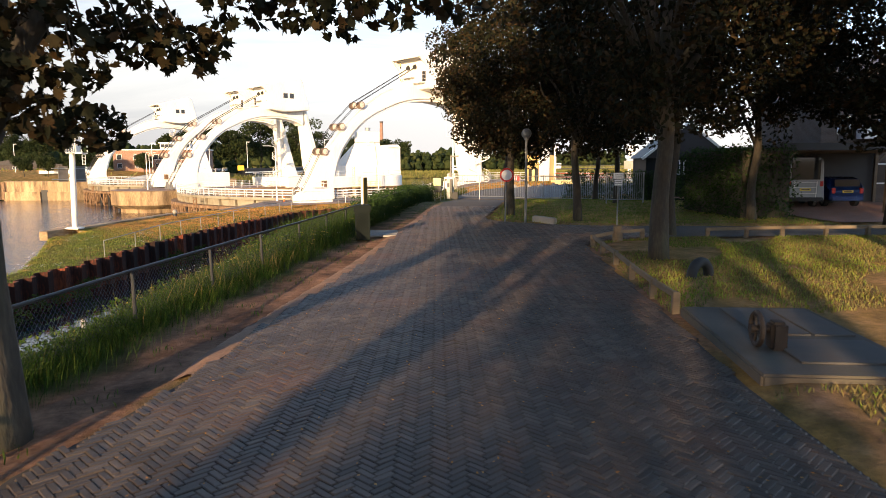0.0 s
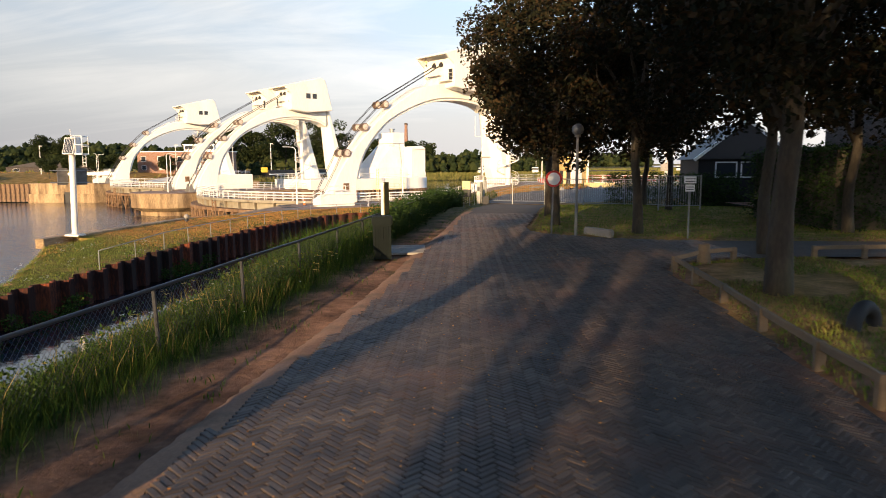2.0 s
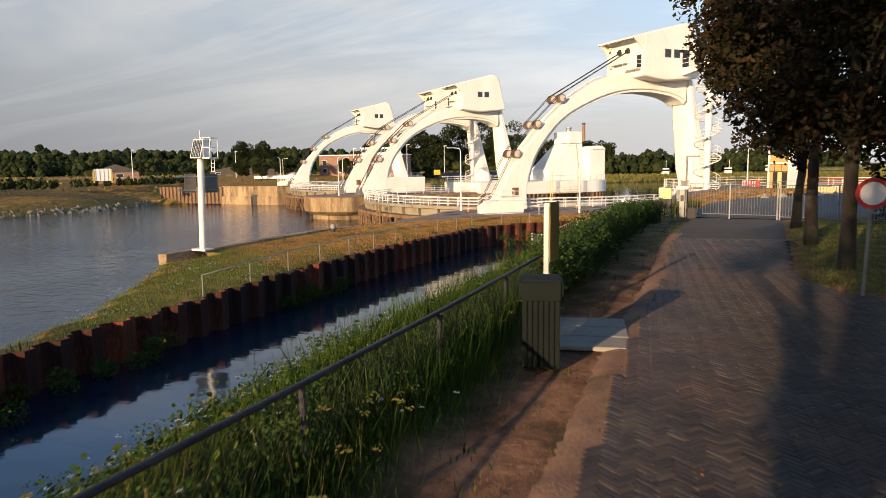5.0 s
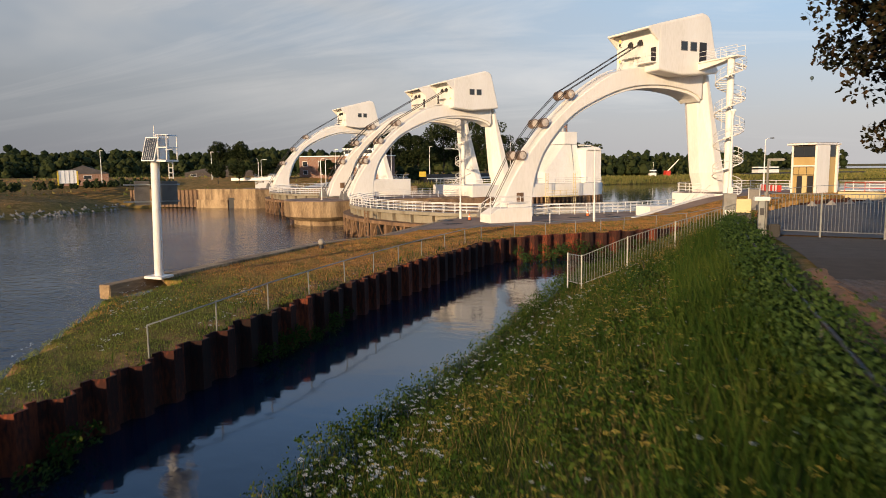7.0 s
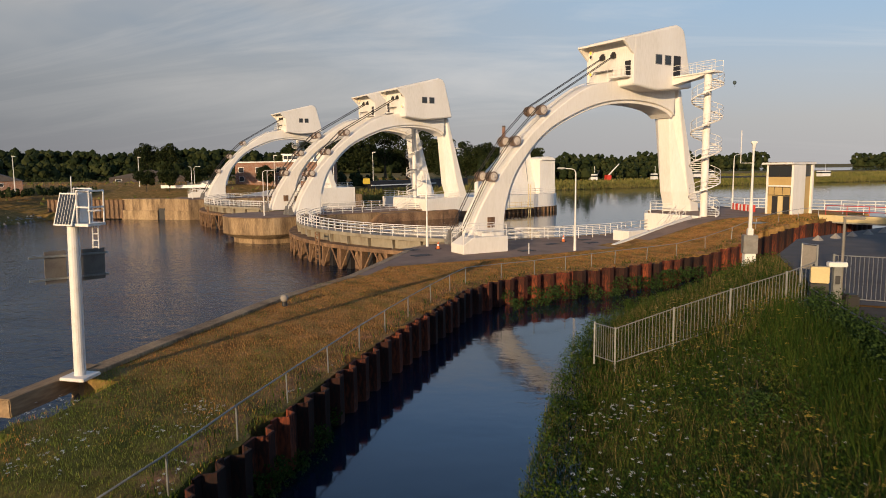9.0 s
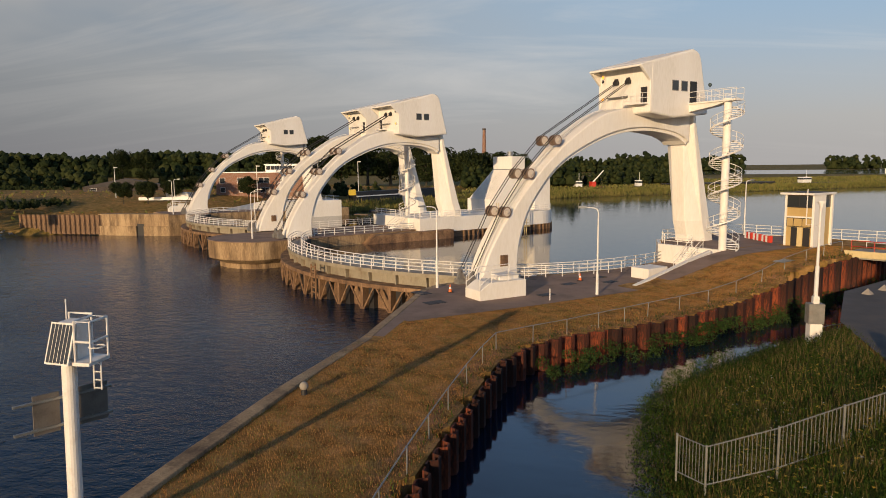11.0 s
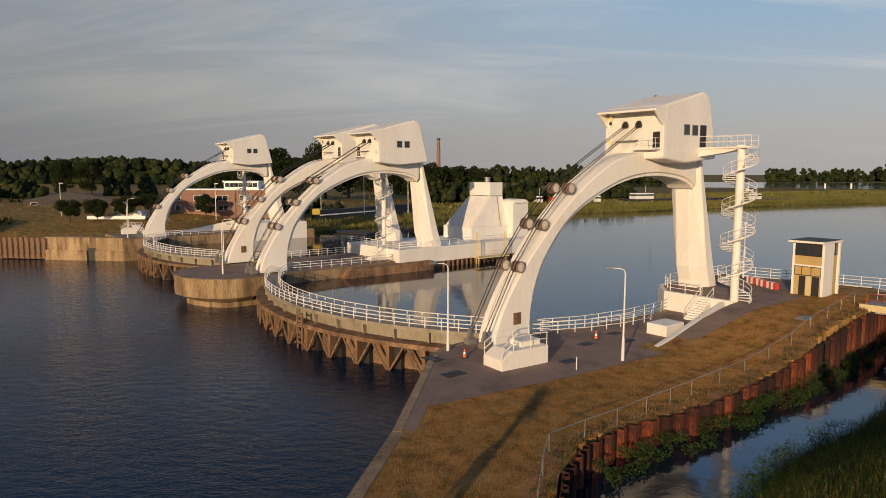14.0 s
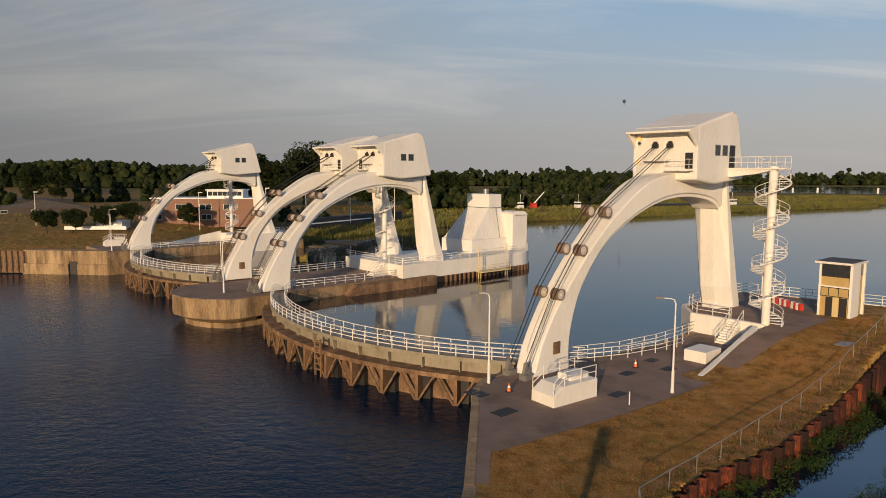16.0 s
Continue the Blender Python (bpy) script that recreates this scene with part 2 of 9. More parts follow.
M_WHITE = material("white_painted_concrete", [(0.72, 0.69, 0.62), (0.80, 0.77, 0.71), (0.83, 0.81, 0.76)], 0.55, 0, 0.35, 6.0, 0.06, 0.01,
                   stain=(0.56, 0.53, 0.46), stain_scale=0.5, stain_amount=0.18, stretch=(1, 1, 0.25))
M_WHITE_METAL = material("white_painted_steel", [(0.70, 0.68, 0.64), (0.82, 0.80, 0.77)], 0.4, 0, 2.0, 25.0, 0.05, 0.004, stain=(0.42, 0.30, 0.2), stain_scale=3.0, stain_amount=0.25)
M_CONC = material("weathered_concrete", [(0.14, 0.088, 0.047), (0.30, 0.205, 0.112), (0.47, 0.34, 0.195)], 0.85, 0, 0.5, 9.0, 0.35, 0.02,
                  stain=(0.08, 0.05, 0.028), stain_scale=0.8, stain_amount=0.8, stretch=(1, 1, 0.2))
M_CONC_GREY = material("grey_concrete", [(0.24, 0.22, 0.19), (0.36, 0.33, 0.29)], 0.85, 0, 1.2, 30.0, 0.3, 0.01, stain=(0.13, 0.12, 0.09), stain_scale=1.2)
M_DECK = material("old_asphalt_deck", [(0.185, 0.125, 0.095), (0.28, 0.195, 0.152)], 0.9, 0, 0.5, 45.0, 0.35, 0.01, stain=(0.10, 0.07, 0.056), stain_scale=0.35, stain_amount=0.6)
M_ASPHALT = material("road_asphalt", [(0.055, 0.048, 0.045), (0.09, 0.08, 0.075)], 0.85, 0, 0.6, 60.0, 0.3, 0.01, stain=(0.14, 0.10, 0.075), stain_scale=0.5, stain_amount=0.4)
M_PAVER = material("paver", [(0.032, 0.022, 0.0155), (0.056, 0.040, 0.029), (0.10, 0.074, 0.055)], 0.62, 0, 1.4, 60.0, 0.45, 0.006, stain=(0.115, 0.055, 0.034), stain_scale=0.45, stain_amount=0.6,
                   random_amount=0.24, island=True, coords="Object")
M_PAVER_ONE = material("paver_single", [(0.032, 0.022, 0.0155), (0.056, 0.040, 0.029), (0.10, 0.074, 0.055)], 0.62, 0, 1.4, 60.0, 0.45, 0.006, stain=(0.115, 0.055, 0.034), stain_scale=0.45, stain_amount=0.6, random_amount=0.24)
M_JOINT = material("joint_sand", [(0.030, 0.024, 0.020), (0.060, 0.048, 0.040)], 0.95, 0, 2.0, 60.0, 0.4, 0.01, coords="Object")
M_DIRT = material("bare_earth", [(0.17, 0.085, 0.05), (0.25, 0.135, 0.08), (0.33, 0.19, 0.115)], 0.95, 0, 1.2, 28.0, 0.7, 0.03, stain=(0.09, 0.065, 0.035), stain_scale=1.3, stain_amount=0.8)
M_RUST = material("rusty_sheet_pile", [(0.010, 0.003, 0.002), (0.050, 0.0112, 0.005), (0.27, 0.058, 0.019)], 0.95, 0, 1.0, 14.0, 0.3, 0.01, stain=(0.03, 0.015, 0.012), stain_scale=0.9, stain_amount=0.75, stretch=(1, 1, 0.3), random_amount=0.25)
M_RUST_DARK = material("brown_stained_steel", [(0.072, 0.040, 0.022), (0.20, 0.116, 0.063), (0.37, 0.235, 0.13)], 0.8, 0.0, 0.7, 12.0, 0.25, 0.01, stain=(0.05, 0.03, 0.02), stain_scale=0.8, stain_amount=0.8, stretch=(1, 1, 0.4))
M_GATE = material("greenish_grey_gate_steel", [(0.20, 0.18, 0.13), (0.33, 0.29, 0.22)], 0.6, 0.0, 0.8, 14.0, 0.1, 0.01, stain=(0.13, 0.085, 0.045), stain_scale=0.9, stain_amount=0.6, stretch=(1, 1, 0.4))
# dark steel; also colours the blocks that paint shade in slots and culvert
M_DARK = plain("dark_steel_and_shade", (0.022, 0.021, 0.022), 0.6)
M_CABLE = plain("black_greased_cable", (0.018, 0.016, 0.015), 0.5)
M_PULLEY = material("rusty_pulley", [(0.11, 0.07, 0.05), (0.20, 0.14, 0.105), (0.30, 0.23, 0.18)], 0.75, 0, 1.6, 14.0, 0.2, 0.01)
M_PULLEY_FACE = material("pale_pulley_face", [(0.50, 0.43, 0.36), (0.72, 0.66, 0.58)], 0.8, 0, 3.0, 18.0, 0.2, 0.01, stain=(0.16, 0.09, 0.055), stain_scale=3.0, stain_amount=0.6)
M_GALV = material("galvanised_steel", [(0.24, 0.25, 0.25), (0.38, 0.39, 0.38)], 0.45, 0.6, 3.0, 50.0, 0.05, 0.003)
M_GALV_OLD = material("weathered_galvanised_rail", [(0.16, 0.16, 0.15), (0.30, 0.29, 0.27)], 0.6, 0.3, 3.0, 40.0, 0.1, 0.004, stain=(0.20, 0.11, 0.06), stain_scale=2.0, stain_amount=0.4)
M_RAIL_DARK = material("dull_dark_rail", [(0.03, 0.031, 0.033), (0.075, 0.076, 0.078)], 0.55, 0.4, 3.0, 40.0, 0.1, 0.004, stain=(0.12, 0.065, 0.035), stain_scale=2.0, stain_amount=0.4)
M_TIMBER = material("weathered_timber", [(0.10, 0.072, 0.046), (0.17, 0.13, 0.085)], 0.85, 0, 2.0, 26.0, 0.4, 0.01, stretch=(0.4, 3, 3))
M_BIN = material("green_plastic_bin", [(0.004, 0.0068, 0.006), (0.008, 0.012, 0.0108)], 0.75, 0, 2.0, 30.0, 0.05, 0.003, spec=0.15)
M_YELLOW = plain("yellow_sign_face", (0.55, 0.40, 0.04), 0.5)
M_SIGN_WHITE = plain("white_sign_face", (0.78, 0.78, 0.76), 0.4)
M_SIGN_RED = plain("red_sign_ring", (0.50, 0.02, 0.02), 0.4)
M_LETTER = plain("dark_lettering", (0.05, 0.05, 0.055), 0.6)
M_GLASS = glass_material()
M_BARK = material("grey_bark", [(0.024, 0.019, 0.014), (0.050, 0.040, 0.028), (0.090, 0.073, 0.052)], 0.95, 0, 2.2, 22.0, 0.9, 0.03, stain=(0.05, 0.06, 0.028), stain_scale=1.4, stain_amount=0.5, stretch=(1, 1, 0.3))
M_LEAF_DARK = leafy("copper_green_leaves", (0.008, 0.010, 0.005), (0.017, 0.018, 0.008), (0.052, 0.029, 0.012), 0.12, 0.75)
M_LEAF_FAR = leafy("woodland_leaves", (0.009, 0.016, 0.006), (0.020, 0.031, 0.010), (0.048, 0.056, 0.018), 0.08, 0.8, 0.08)
M_HEDGE = leafy("hedge_leaves", (0.014, 0.032, 0.009), (0.028, 0.058, 0.014), (0.058, 0.095, 0.025), 0.18, 0.7)
M_GRASS = leafy("tall_grass", (0.013, 0.034, 0.005), (0.034, 0.074, 0.011), (0.10, 0.122, 0.022), 0.34, 0.7, 0.35)
M_GRASS_DRY = leafy("dry_grass", (0.23, 0.106, 0.029), (0.44, 0.200, 0.053), (0.59, 0.315, 0.105), 0.25, 0.7, 0.8)
M_STRAW = leafy("seeding_grass", (0.075, 0.075, 0.022), (0.14, 0.115, 0.04), (0.24, 0.18, 0.075), 0.25, 0.75, 0.35)
M_LAWN = leafy("lawn_blades", (0.065, 0.108, 0.012), (0.135, 0.18, 0.024), (0.26, 0.26, 0.055), 0.3, 0.6, 0.3)
M_FLOWER_YELLOW = plain("yellow_flower_heads", (0.58, 0.40, 0.045), 0.8)
M_FLOWER = plain("white_umbels", (0.75, 0.74, 0.66), 0.8)
M_OCHRE = material("ochre_panel", [(0.42, 0.29, 0.11), (0.50, 0.36, 0.15)], 0.7, 0, 1.0, 30.0, 0.05, 0.004)
M_BRICK = None
M_OLIVE = plain("olive_board", (0.22, 0.16, 0.035), 0.6)
M_RED_BARRIER = plain("red_barrier", (0.55, 0.05, 0.03), 0.5)
M_ORANGE = plain("orange_plastic", (0.75, 0.16, 0.03), 0.5)
M_STONE = material("riprap_stone", [(0.14, 0.13, 0.115), (0.27, 0.25, 0.22)], 0.9, 0, 1.5, 20.0, 0.5, 0.03, random_amount=0.4, island=True)
M_RUBBER = plain("black_rubber", (0.02, 0.02, 0.02), 0.75)
M_ROOF = material("dark_roof", [(0.05, 0.045, 0.045), (0.09, 0.08, 0.078)], 0.8, 0, 2.0, 30.0, 0.3, 0.01)
M_SOLAR = material("solar_cells", [(0.035, 0.045, 0.06), (0.06, 0.07, 0.085)], 0.25, 0.2, 5.0, 40.0, 0.02, 0.002)


def brick_material(name, c1, c2, mortar, scale=1.0):
    m = bpy.data.materials.new(name)
    m.use_nodes = True
    t = m.node_tree
    b = t.nodes["Principled BSDF"]
    tc = t.nodes.new("ShaderNodeTexCoord")
    sp = t.nodes.new("ShaderNodeSeparateXYZ")
    t.links.new(tc.outputs["Object"], sp.inputs[0])
    ad = t.nodes.new("ShaderNodeMath")
    t.links.new(sp.outputs[0], ad.inputs[0]); t.links.new(sp.outputs[1], ad.inputs[1])
    cb = t.nodes.new("ShaderNodeCombineXYZ")
    t.links.new(ad.outputs[0], cb.inputs[0]); t.links.new(sp.outputs[2], cb.inputs[1])
    br = t.nodes.new("ShaderNodeTexBrick")
    br.inputs["Color1"].default_value, br.inputs["Color2"].default_value, br.inputs["Mortar"].default_value = (*c1, 1), (*c2, 1), (*mortar, 1)
    br.inputs["Scale"].default_value = scale
    br.inputs["Brick Width"].default_value, br.inputs["Row Height"].default_value, br.inputs["Mortar Size"].default_value = 0.22, 0.065, 0.008
    t.links.new(cb.outputs[0], br.inputs["Vector"])
    t.links.new(br.outputs[0], b.inputs["Base Color"])
    bp = t.nodes.new("ShaderNodeBump"); bp.inputs["Strength"].default_value = 0.4; bp.inputs["Distance"].default_value = 0.01; bp.invert = True
    t.links.new(br.outputs["Fac"], bp.inputs["Height"]); t.links.new(bp.outputs[0], b.inputs["Normal"])
    b.inputs["Roughness"].default_value = 0.85
    return m


M_BRICK = brick_material("red_brown_brick", (0.20, 0.085, 0.05), (0.28, 0.12, 0.07), (0.28, 0.24, 0.20))
M_BRICK_DARK = brick_material("dark_brick", (0.05, 0.036, 0.031), (0.075, 0.052, 0.043), (0.11, 0.10, 0.09))


def ground_material():
    """Turf that turns dry and bare by the soil's own attributes, broken up by noise."""
    m = bpy.data.materials.new("turf")
    m.use_nodes = True
    t = m.node_tree
    b = t.nodes["Principled BSDF"]
    tc = t.nodes.new("ShaderNodeTexCoord")

    def nz(s, d=5.0, r=0.6):
        n = t.nodes.new("ShaderNodeTexNoise")
        n.inputs["Scale"].default_value, n.inputs["Detail"].default_value, n.inputs["Roughness"].default_value = s, d, r
        t.links.new(tc.outputs["Object"], n.inputs["Vector"])
        return n.outputs["Fac"]

    def ramp(src, a, bb, p0=0.3, p1=0.7):
        r = t.nodes.new("ShaderNodeValToRGB")
        r.color_ramp.elements[0].position, r.color_ramp.elements[1].position = p0, p1
        r.color_ramp.elements[0].color, r.color_ramp.elements[1].color = (*a, 1), (*bb, 1)
        t.links.new(src, r.inputs[0])
        return r.outputs[0]

    def attr(nm, noise_src, gain=1.2):
        a = t.nodes.new("ShaderNodeAttribute"); a.attribute_name = nm
        x = t.nodes.new("ShaderNodeMath"); x.operation = "SUBTRACT"; x.inputs[1].default_value = 0.5
        t.links.new(noise_src, x.inputs[0])
        y = t.nodes.new("ShaderNodeMath"); y.operation = "MULTIPLY_ADD"; y.inputs[1].default_value = gain; y.use_clamp = True
        t.links.new(x.outputs[0], y.inputs[0]); t.links.new(a.outputs["Fac"], y.inputs[2])
        return y.outputs[0]

    n_big, n_mid, n_fine = nz(0.09), nz(0.9), nz(6.5, 6.0, 0.75)
    green = ramp(n_mid, (0.045, 0.075, 0.014), (0.10, 0.13, 0.03))
    dry = ramp(n_mid, (0.20, 0.10, 0.03), (0.52, 0.29, 0.095), 0.34, 0.66)
    dirt = ramp(n_mid, (0.105, 0.055, 0.034), (0.36, 0.19, 0.112), 0.36, 0.64)
    mx1 = t.nodes.new("ShaderNodeMixRGB"); mx2 = t.nodes.new("ShaderNodeMixRGB"); mx3 = t.nodes.new("ShaderNodeMixRGB")
    t.links.new(attr("dry", n_big, 1.1), mx1.inputs[0]); t.links.new(green, mx1.inputs[1]); t.links.new(dry, mx1.inputs[2])
    t.links.new(attr("dirt", n_mid, 1.8), mx2.inputs[0]); t.links.new(mx1.outputs[0], mx2.inputs[1]); t.links.new(dirt, mx2.inputs[2])
    mx3.blend_type = "MULTIPLY"; mx3.inputs[0].default_value = 0.8
    t.links.new(mx2.outputs[0], mx3.inputs[1]); t.links.new(ramp(n_fine, (0.42, 0.42, 0.42), (1.35, 1.35, 1.35)), mx3.inputs[2])
    t.links.new(mx3.outputs[0], b.inputs["Base Color"])
    b.inputs["Roughness"].default_value = 0.95
    b.inputs["Specular IOR Level"].default_value = 0.15
    bp = t.nodes.new("ShaderNodeBump"); bp.inputs["Strength"].default_value = 0.7; bp.inputs["Distance"].default_value = 0.06
    t.links.new(n_fine, bp.inputs["Height"]); t.links.new(bp.outputs[0], b.inputs["Normal"])
    return m


M_GROUND = ground_material()
M_WATER = water_material("river_water", 4.0, 1.0, (0.0006, 0.014, 0.038), 0.25, 0.058)
M_WATER_CALM = water_material("calm_water", 1.6, 0.08, (0.0015, 0.010, 0.026), 1.0, 0.10)

# ---- mesh tools ----


def part(name, bm, mat, parent=None, label="", smooth=False):
    """Links a bmesh as one mesh object under a thing or a part."""
    me = bpy.data.meshes.new(name)
    bmesh.ops.recalc_face_normals(bm, faces=bm.faces)
    bm.to_mesh(me)
    bm.free()
    me.materials.append(mat)
    if smooth:
        me.polygons.foreach_set("use_smooth", [True] * len(me.polygons))
    ob = new(name, me)
    if parent is not None:
        ob.parent = parent
    if label:
        ob["label"] = label
    return ob


def sheet(name, verts, faces, mat, parent=None, smooth=False):
    me = bpy.data.meshes.new(name)
    me.from_pydata(np.asarray(verts, float).tolist(), [], np.asarray(faces).tolist() if not isinstance(faces, list) else faces)
    me.materials.append(mat)
    if smooth:
        me.polygons.foreach_set("use_smooth", [True] * len(me.polygons))
    ob = new(name, me)
    if parent is not None:
        ob.parent = parent
    return ob


def share(name, ob_or_mesh, parent, m):
    """Another piece on the same mesh data."""
    o = new(name, ob_or_mesh)
    o.parent = parent
    o.matrix_basis = m
    return o


def thing(name, label, category, m=None, group="", kind=""):
    e = new(name)
    e.empty_display_size = 0.3
    if m is not None:
        e.matrix_basis = m
    return tagged(e, label, category, group, kind)


def box(bm, x0, x1, y0, y1, z0, z1, m=None, bevel=0.0):
    vs = [bm.verts.new(Vector(v)) for v in ((x0, y0, z0), (x1, y0, z0), (x1, y1, z0), (x0, y1, z0), (x0, y0, z1), (x1, y0, z1), (x1, y1, z1), (x0, y1, z1))]
    fs = [bm.faces.new([vs[i] for i in f]) for f in ((3, 2, 1, 0), (4, 5, 6, 7), (0, 1, 5, 4), (1, 2, 6, 5), (2, 3, 7, 6), (3, 0, 4, 7))]
    if bevel:
        es = {e for f in fs for e in f.edges}
        r = bmesh.ops.bevel(bm, geom=list(es), offset=bevel, segments=2, affect="EDGES")
        vs = list({v for f in r["faces"] for v in f.verts} | {v for v in vs if v.is_valid})
    if m is not None:
        bmesh.ops.transform(bm, matrix=m, verts=[v for v in vs if v.is_valid])
    return bm


def tube(bm, p, q, r0, r1=None, n=8, caps=True):
    p, q = Vector(p), Vector(q)
    r1 = r0 if r1 is None else r1
    d = (q - p).normalized()
    a = d.orthogonal().normalized()
    b = d.cross(a)
    ra, rb = [], []
    for i in range(n):
        w = 2 * math.pi * i / n
        o = a * math.cos(w) + b * math.sin(w)
        ra.append(bm.verts.new(p + o * r0)); rb.append(bm.verts.new(q + o * r1))
    for i in range(n):
        bm.faces.new((ra[i], ra[(i + 1) % n], rb[(i + 1) % n], rb[i]))
    if caps:
        bm.faces.new(ra[::-1]); bm.faces.new(rb)
    return bm


def pipe(bm, pts, r, n=6, closed=False):
    """A round bar through the points, with mitred turns."""
    pts = [Vector(p) for p in pts]
    rings = []
    k = len(pts)
    a = None
    for i, p in enumerate(pts):
        rr = r[i] if isinstance(r, (list, tuple)) else r
        prev = pts[i - 1] if (i > 0 or closed) else pts[i]
        nxt = pts[(i + 1) % k] if (i < k - 1 or closed) else pts[i]
        d = (nxt - prev).normalized()
        if a is None:
            a = d.orthogonal().normalized()
        a = (a - d * a.dot(d)).normalized()
        b = d.cross(a)
        rings.append([bm.verts.new(p + (a * math.cos(2 * math.pi * j / n) + b * math.sin(2 * math.pi * j / n)) * rr) for j in range(n)])
    for i in range(k if closed else k - 1):
        A, B = rings[i], rings[(i + 1) % k]
        for j in range(n):
            bm.faces.new((A[j], A[(j + 1) % n], B[(j + 1) % n], B[j]))
    if not closed:
        bm.faces.new(rings[0][::-1]); bm.faces.new(rings[-1])
    return bm


def extrude_profile(bm, pts, y0, y1, axis="Y"):
    """A closed outline in XZ drawn out along Y; y0 and y1 may be functions of x."""
    f0 = y0 if callable(y0) else (lambda x: y0)
    f1 = y1 if callable(y1) else (lambda x: y1)
    A = [bm.verts.new((x, f0(x), z)) for x, z in pts]
    B = [bm.verts.new((x, f1(x), z)) for x, z in pts]
    n = len(pts)
    for i in range(n):
        bm.faces.new((A[i], A[(i + 1) % n], B[(i + 1) % n], B[i]))
    bm.faces.new(A[::-1]); bm.faces.new(B)
    return bm


def prism(bm, pts, z0, z1):
    """A closed outline in XY drawn up from z0 to z1."""
    A = [bm.verts.new((x, y, z0)) for x, y in pts]
    B = [bm.verts.new((x, y, z1)) for x, y in pts]
    n = len(pts)
    for i in range(n):
        bm.faces.new((A[i], A[(i + 1) % n], B[(i + 1) % n], B[i]))
    bm.faces.new(A[::-1]); bm.faces.new(B)
    return bm


def soften(ob, width=0.05, segments=2, angle=35):
    md = ob.modifiers.new("bevel", "BEVEL")
    md.width, md.segments, md.limit_method, md.angle_limit = width, segments, "ANGLE", radians(angle)
    return ob


def spline(pts, per=6):
    """Catmull-Rom through the points."""
    P = [Vector(p) for p in pts]
    P = [P[0] * 2 - P[1]] + P + [P[-1] * 2 - P[-2]]
    out = []
    for i in range(1, len(P) - 2):
        for k in range(per):
            t = k / per
            a, b, c, d = P[i - 1], P[i], P[i + 1], P[i + 2]
            out.append(0.5 * ((2 * b) + (c - a) * t + (2 * a - 5 * b + 4 * c - d) * t * t + (3 * b - a - 3 * c + d) * t ** 3))
    out.append(P[-2])
    return out


# the weir's own axes: x downstream, y towards the near bank
WEIR = Matrix(((-0.7477, 0.664, 0, 2.175), (-0.664, -0.7477, 0, 100.08), (0, 0, 1, 0), (0, 0, 0, 1)))


def weir_xy(x, y):
    v = WEIR @ Vector((x, y, 0))
    return v.x, v.y


W_DOWN, W_UP, DECK, REAR = -6.05, -3.68, -2.2, -0.4

# ---- ground ----


def poly_distance(px, py, poly):
    """Signed distance to a closed outline (negative inside) and the nearest point on it."""
    px, py = np.asarray(px, float), np.asarray(py, float)
    best = np.full(px.shape, 1e18)
    nx, ny = np.zeros(px.shape), np.zeros(px.shape)
    inside = np.zeros(px.shape, bool)
    n = len(poly)
    for i in range(n):
        (ax, ay), (bx, by) = poly[i], poly[(i + 1) % n]
        dx, dy = bx - ax, by - ay
        t = np.clip(((px - ax) * dx + (py - ay) * dy) / (dx * dx + dy * dy), 0, 1)
        qx, qy = ax + t * dx, ay + t * dy
        d = (px - qx) ** 2 + (py - qy) ** 2
        c = d < best
        best = np.where(c, d, best); nx = np.where(c, qx, nx); ny = np.where(c, qy, ny)
        if ay != by:
            inside ^= ((ay > py) != (by > py)) & (px < (bx - ax) * (py - ay) / (by - ay) + ax)
    d = np.sqrt(best)
    return np.where(inside, -d, d), nx, ny


def line_distance(px, py, line):
    best = np.full(np.shape(px), 1e18)
    for (ax, ay), (bx, by) in zip(line, line[1:]):
        dx, dy = bx - ax, by - ay
        t = np.clip(((px - ax) * dx + (py - ay) * dy) / (dx * dx + dy * dy), 0, 1)
        best = np.minimum(best, (px - ax - t * dx) ** 2 + (py - ay - t * dy) ** 2)
    return np.sqrt(best)


def smooth01(t):
    t = np.clip(t, 0, 1)
    return t * t * (3 - 2 * t)


MAINLAND = [(-14.5, -400), (-13.4, 0), (-13.2, 25), (-13.0, 34), (-12.1, 38), (-11.3, 42), (-10.9, 46), (-10.4, 51.4), (-9.9, 56), (-8.8, 60.5), (-7.6, 64.5), (-4.0, 69), (2.2, 74),
            (12, 84), (22, 94), (33, 108), (60, 112), (140, 108), (400, 140), (4000, 300), (4000, -4000), (-14.5, -4000)]
QUAY = [(-26.3, 42.9), (-25.75, 49.9), (-24.85, 58), (-23.8, 68), (-22.8, 83.2), (-21.9, 85.6)]
PILES = [(-20.1, 0), (-19.6, 30.3), (-19.25, 33.5), (-18.95, 37.6), (-18.6, 41.5), (-17.8, 50.4), (-16.65, 58), (-15.7, 63.6), (-14.2, 66.8), (-11.6, 69.6), (-9.2, 71.0), (-5.6, 73.6),
         (-0.9, 78.2), (4.2, 83.0), (9.4, 88.2), (13.4, 92.3), (21.0, 100.5)]
RIVER_WALL = [weir_xy(*p) for p in ((22, -5.2), (19.2, -4.4), (14.4, -2.8), (9.4, -2.3), (5.0, -2.3), (1.3, -2.8), (-1.5, -5.2), (-14, -5.4), (-15.5, 2), (-17, 9))]
WEST = [(-22.3, 10), (-22.4, 29), (-23.1, 32.4), (-24.8, 36.7), (-26.6, 40.6), (-26.75, 42.2)]
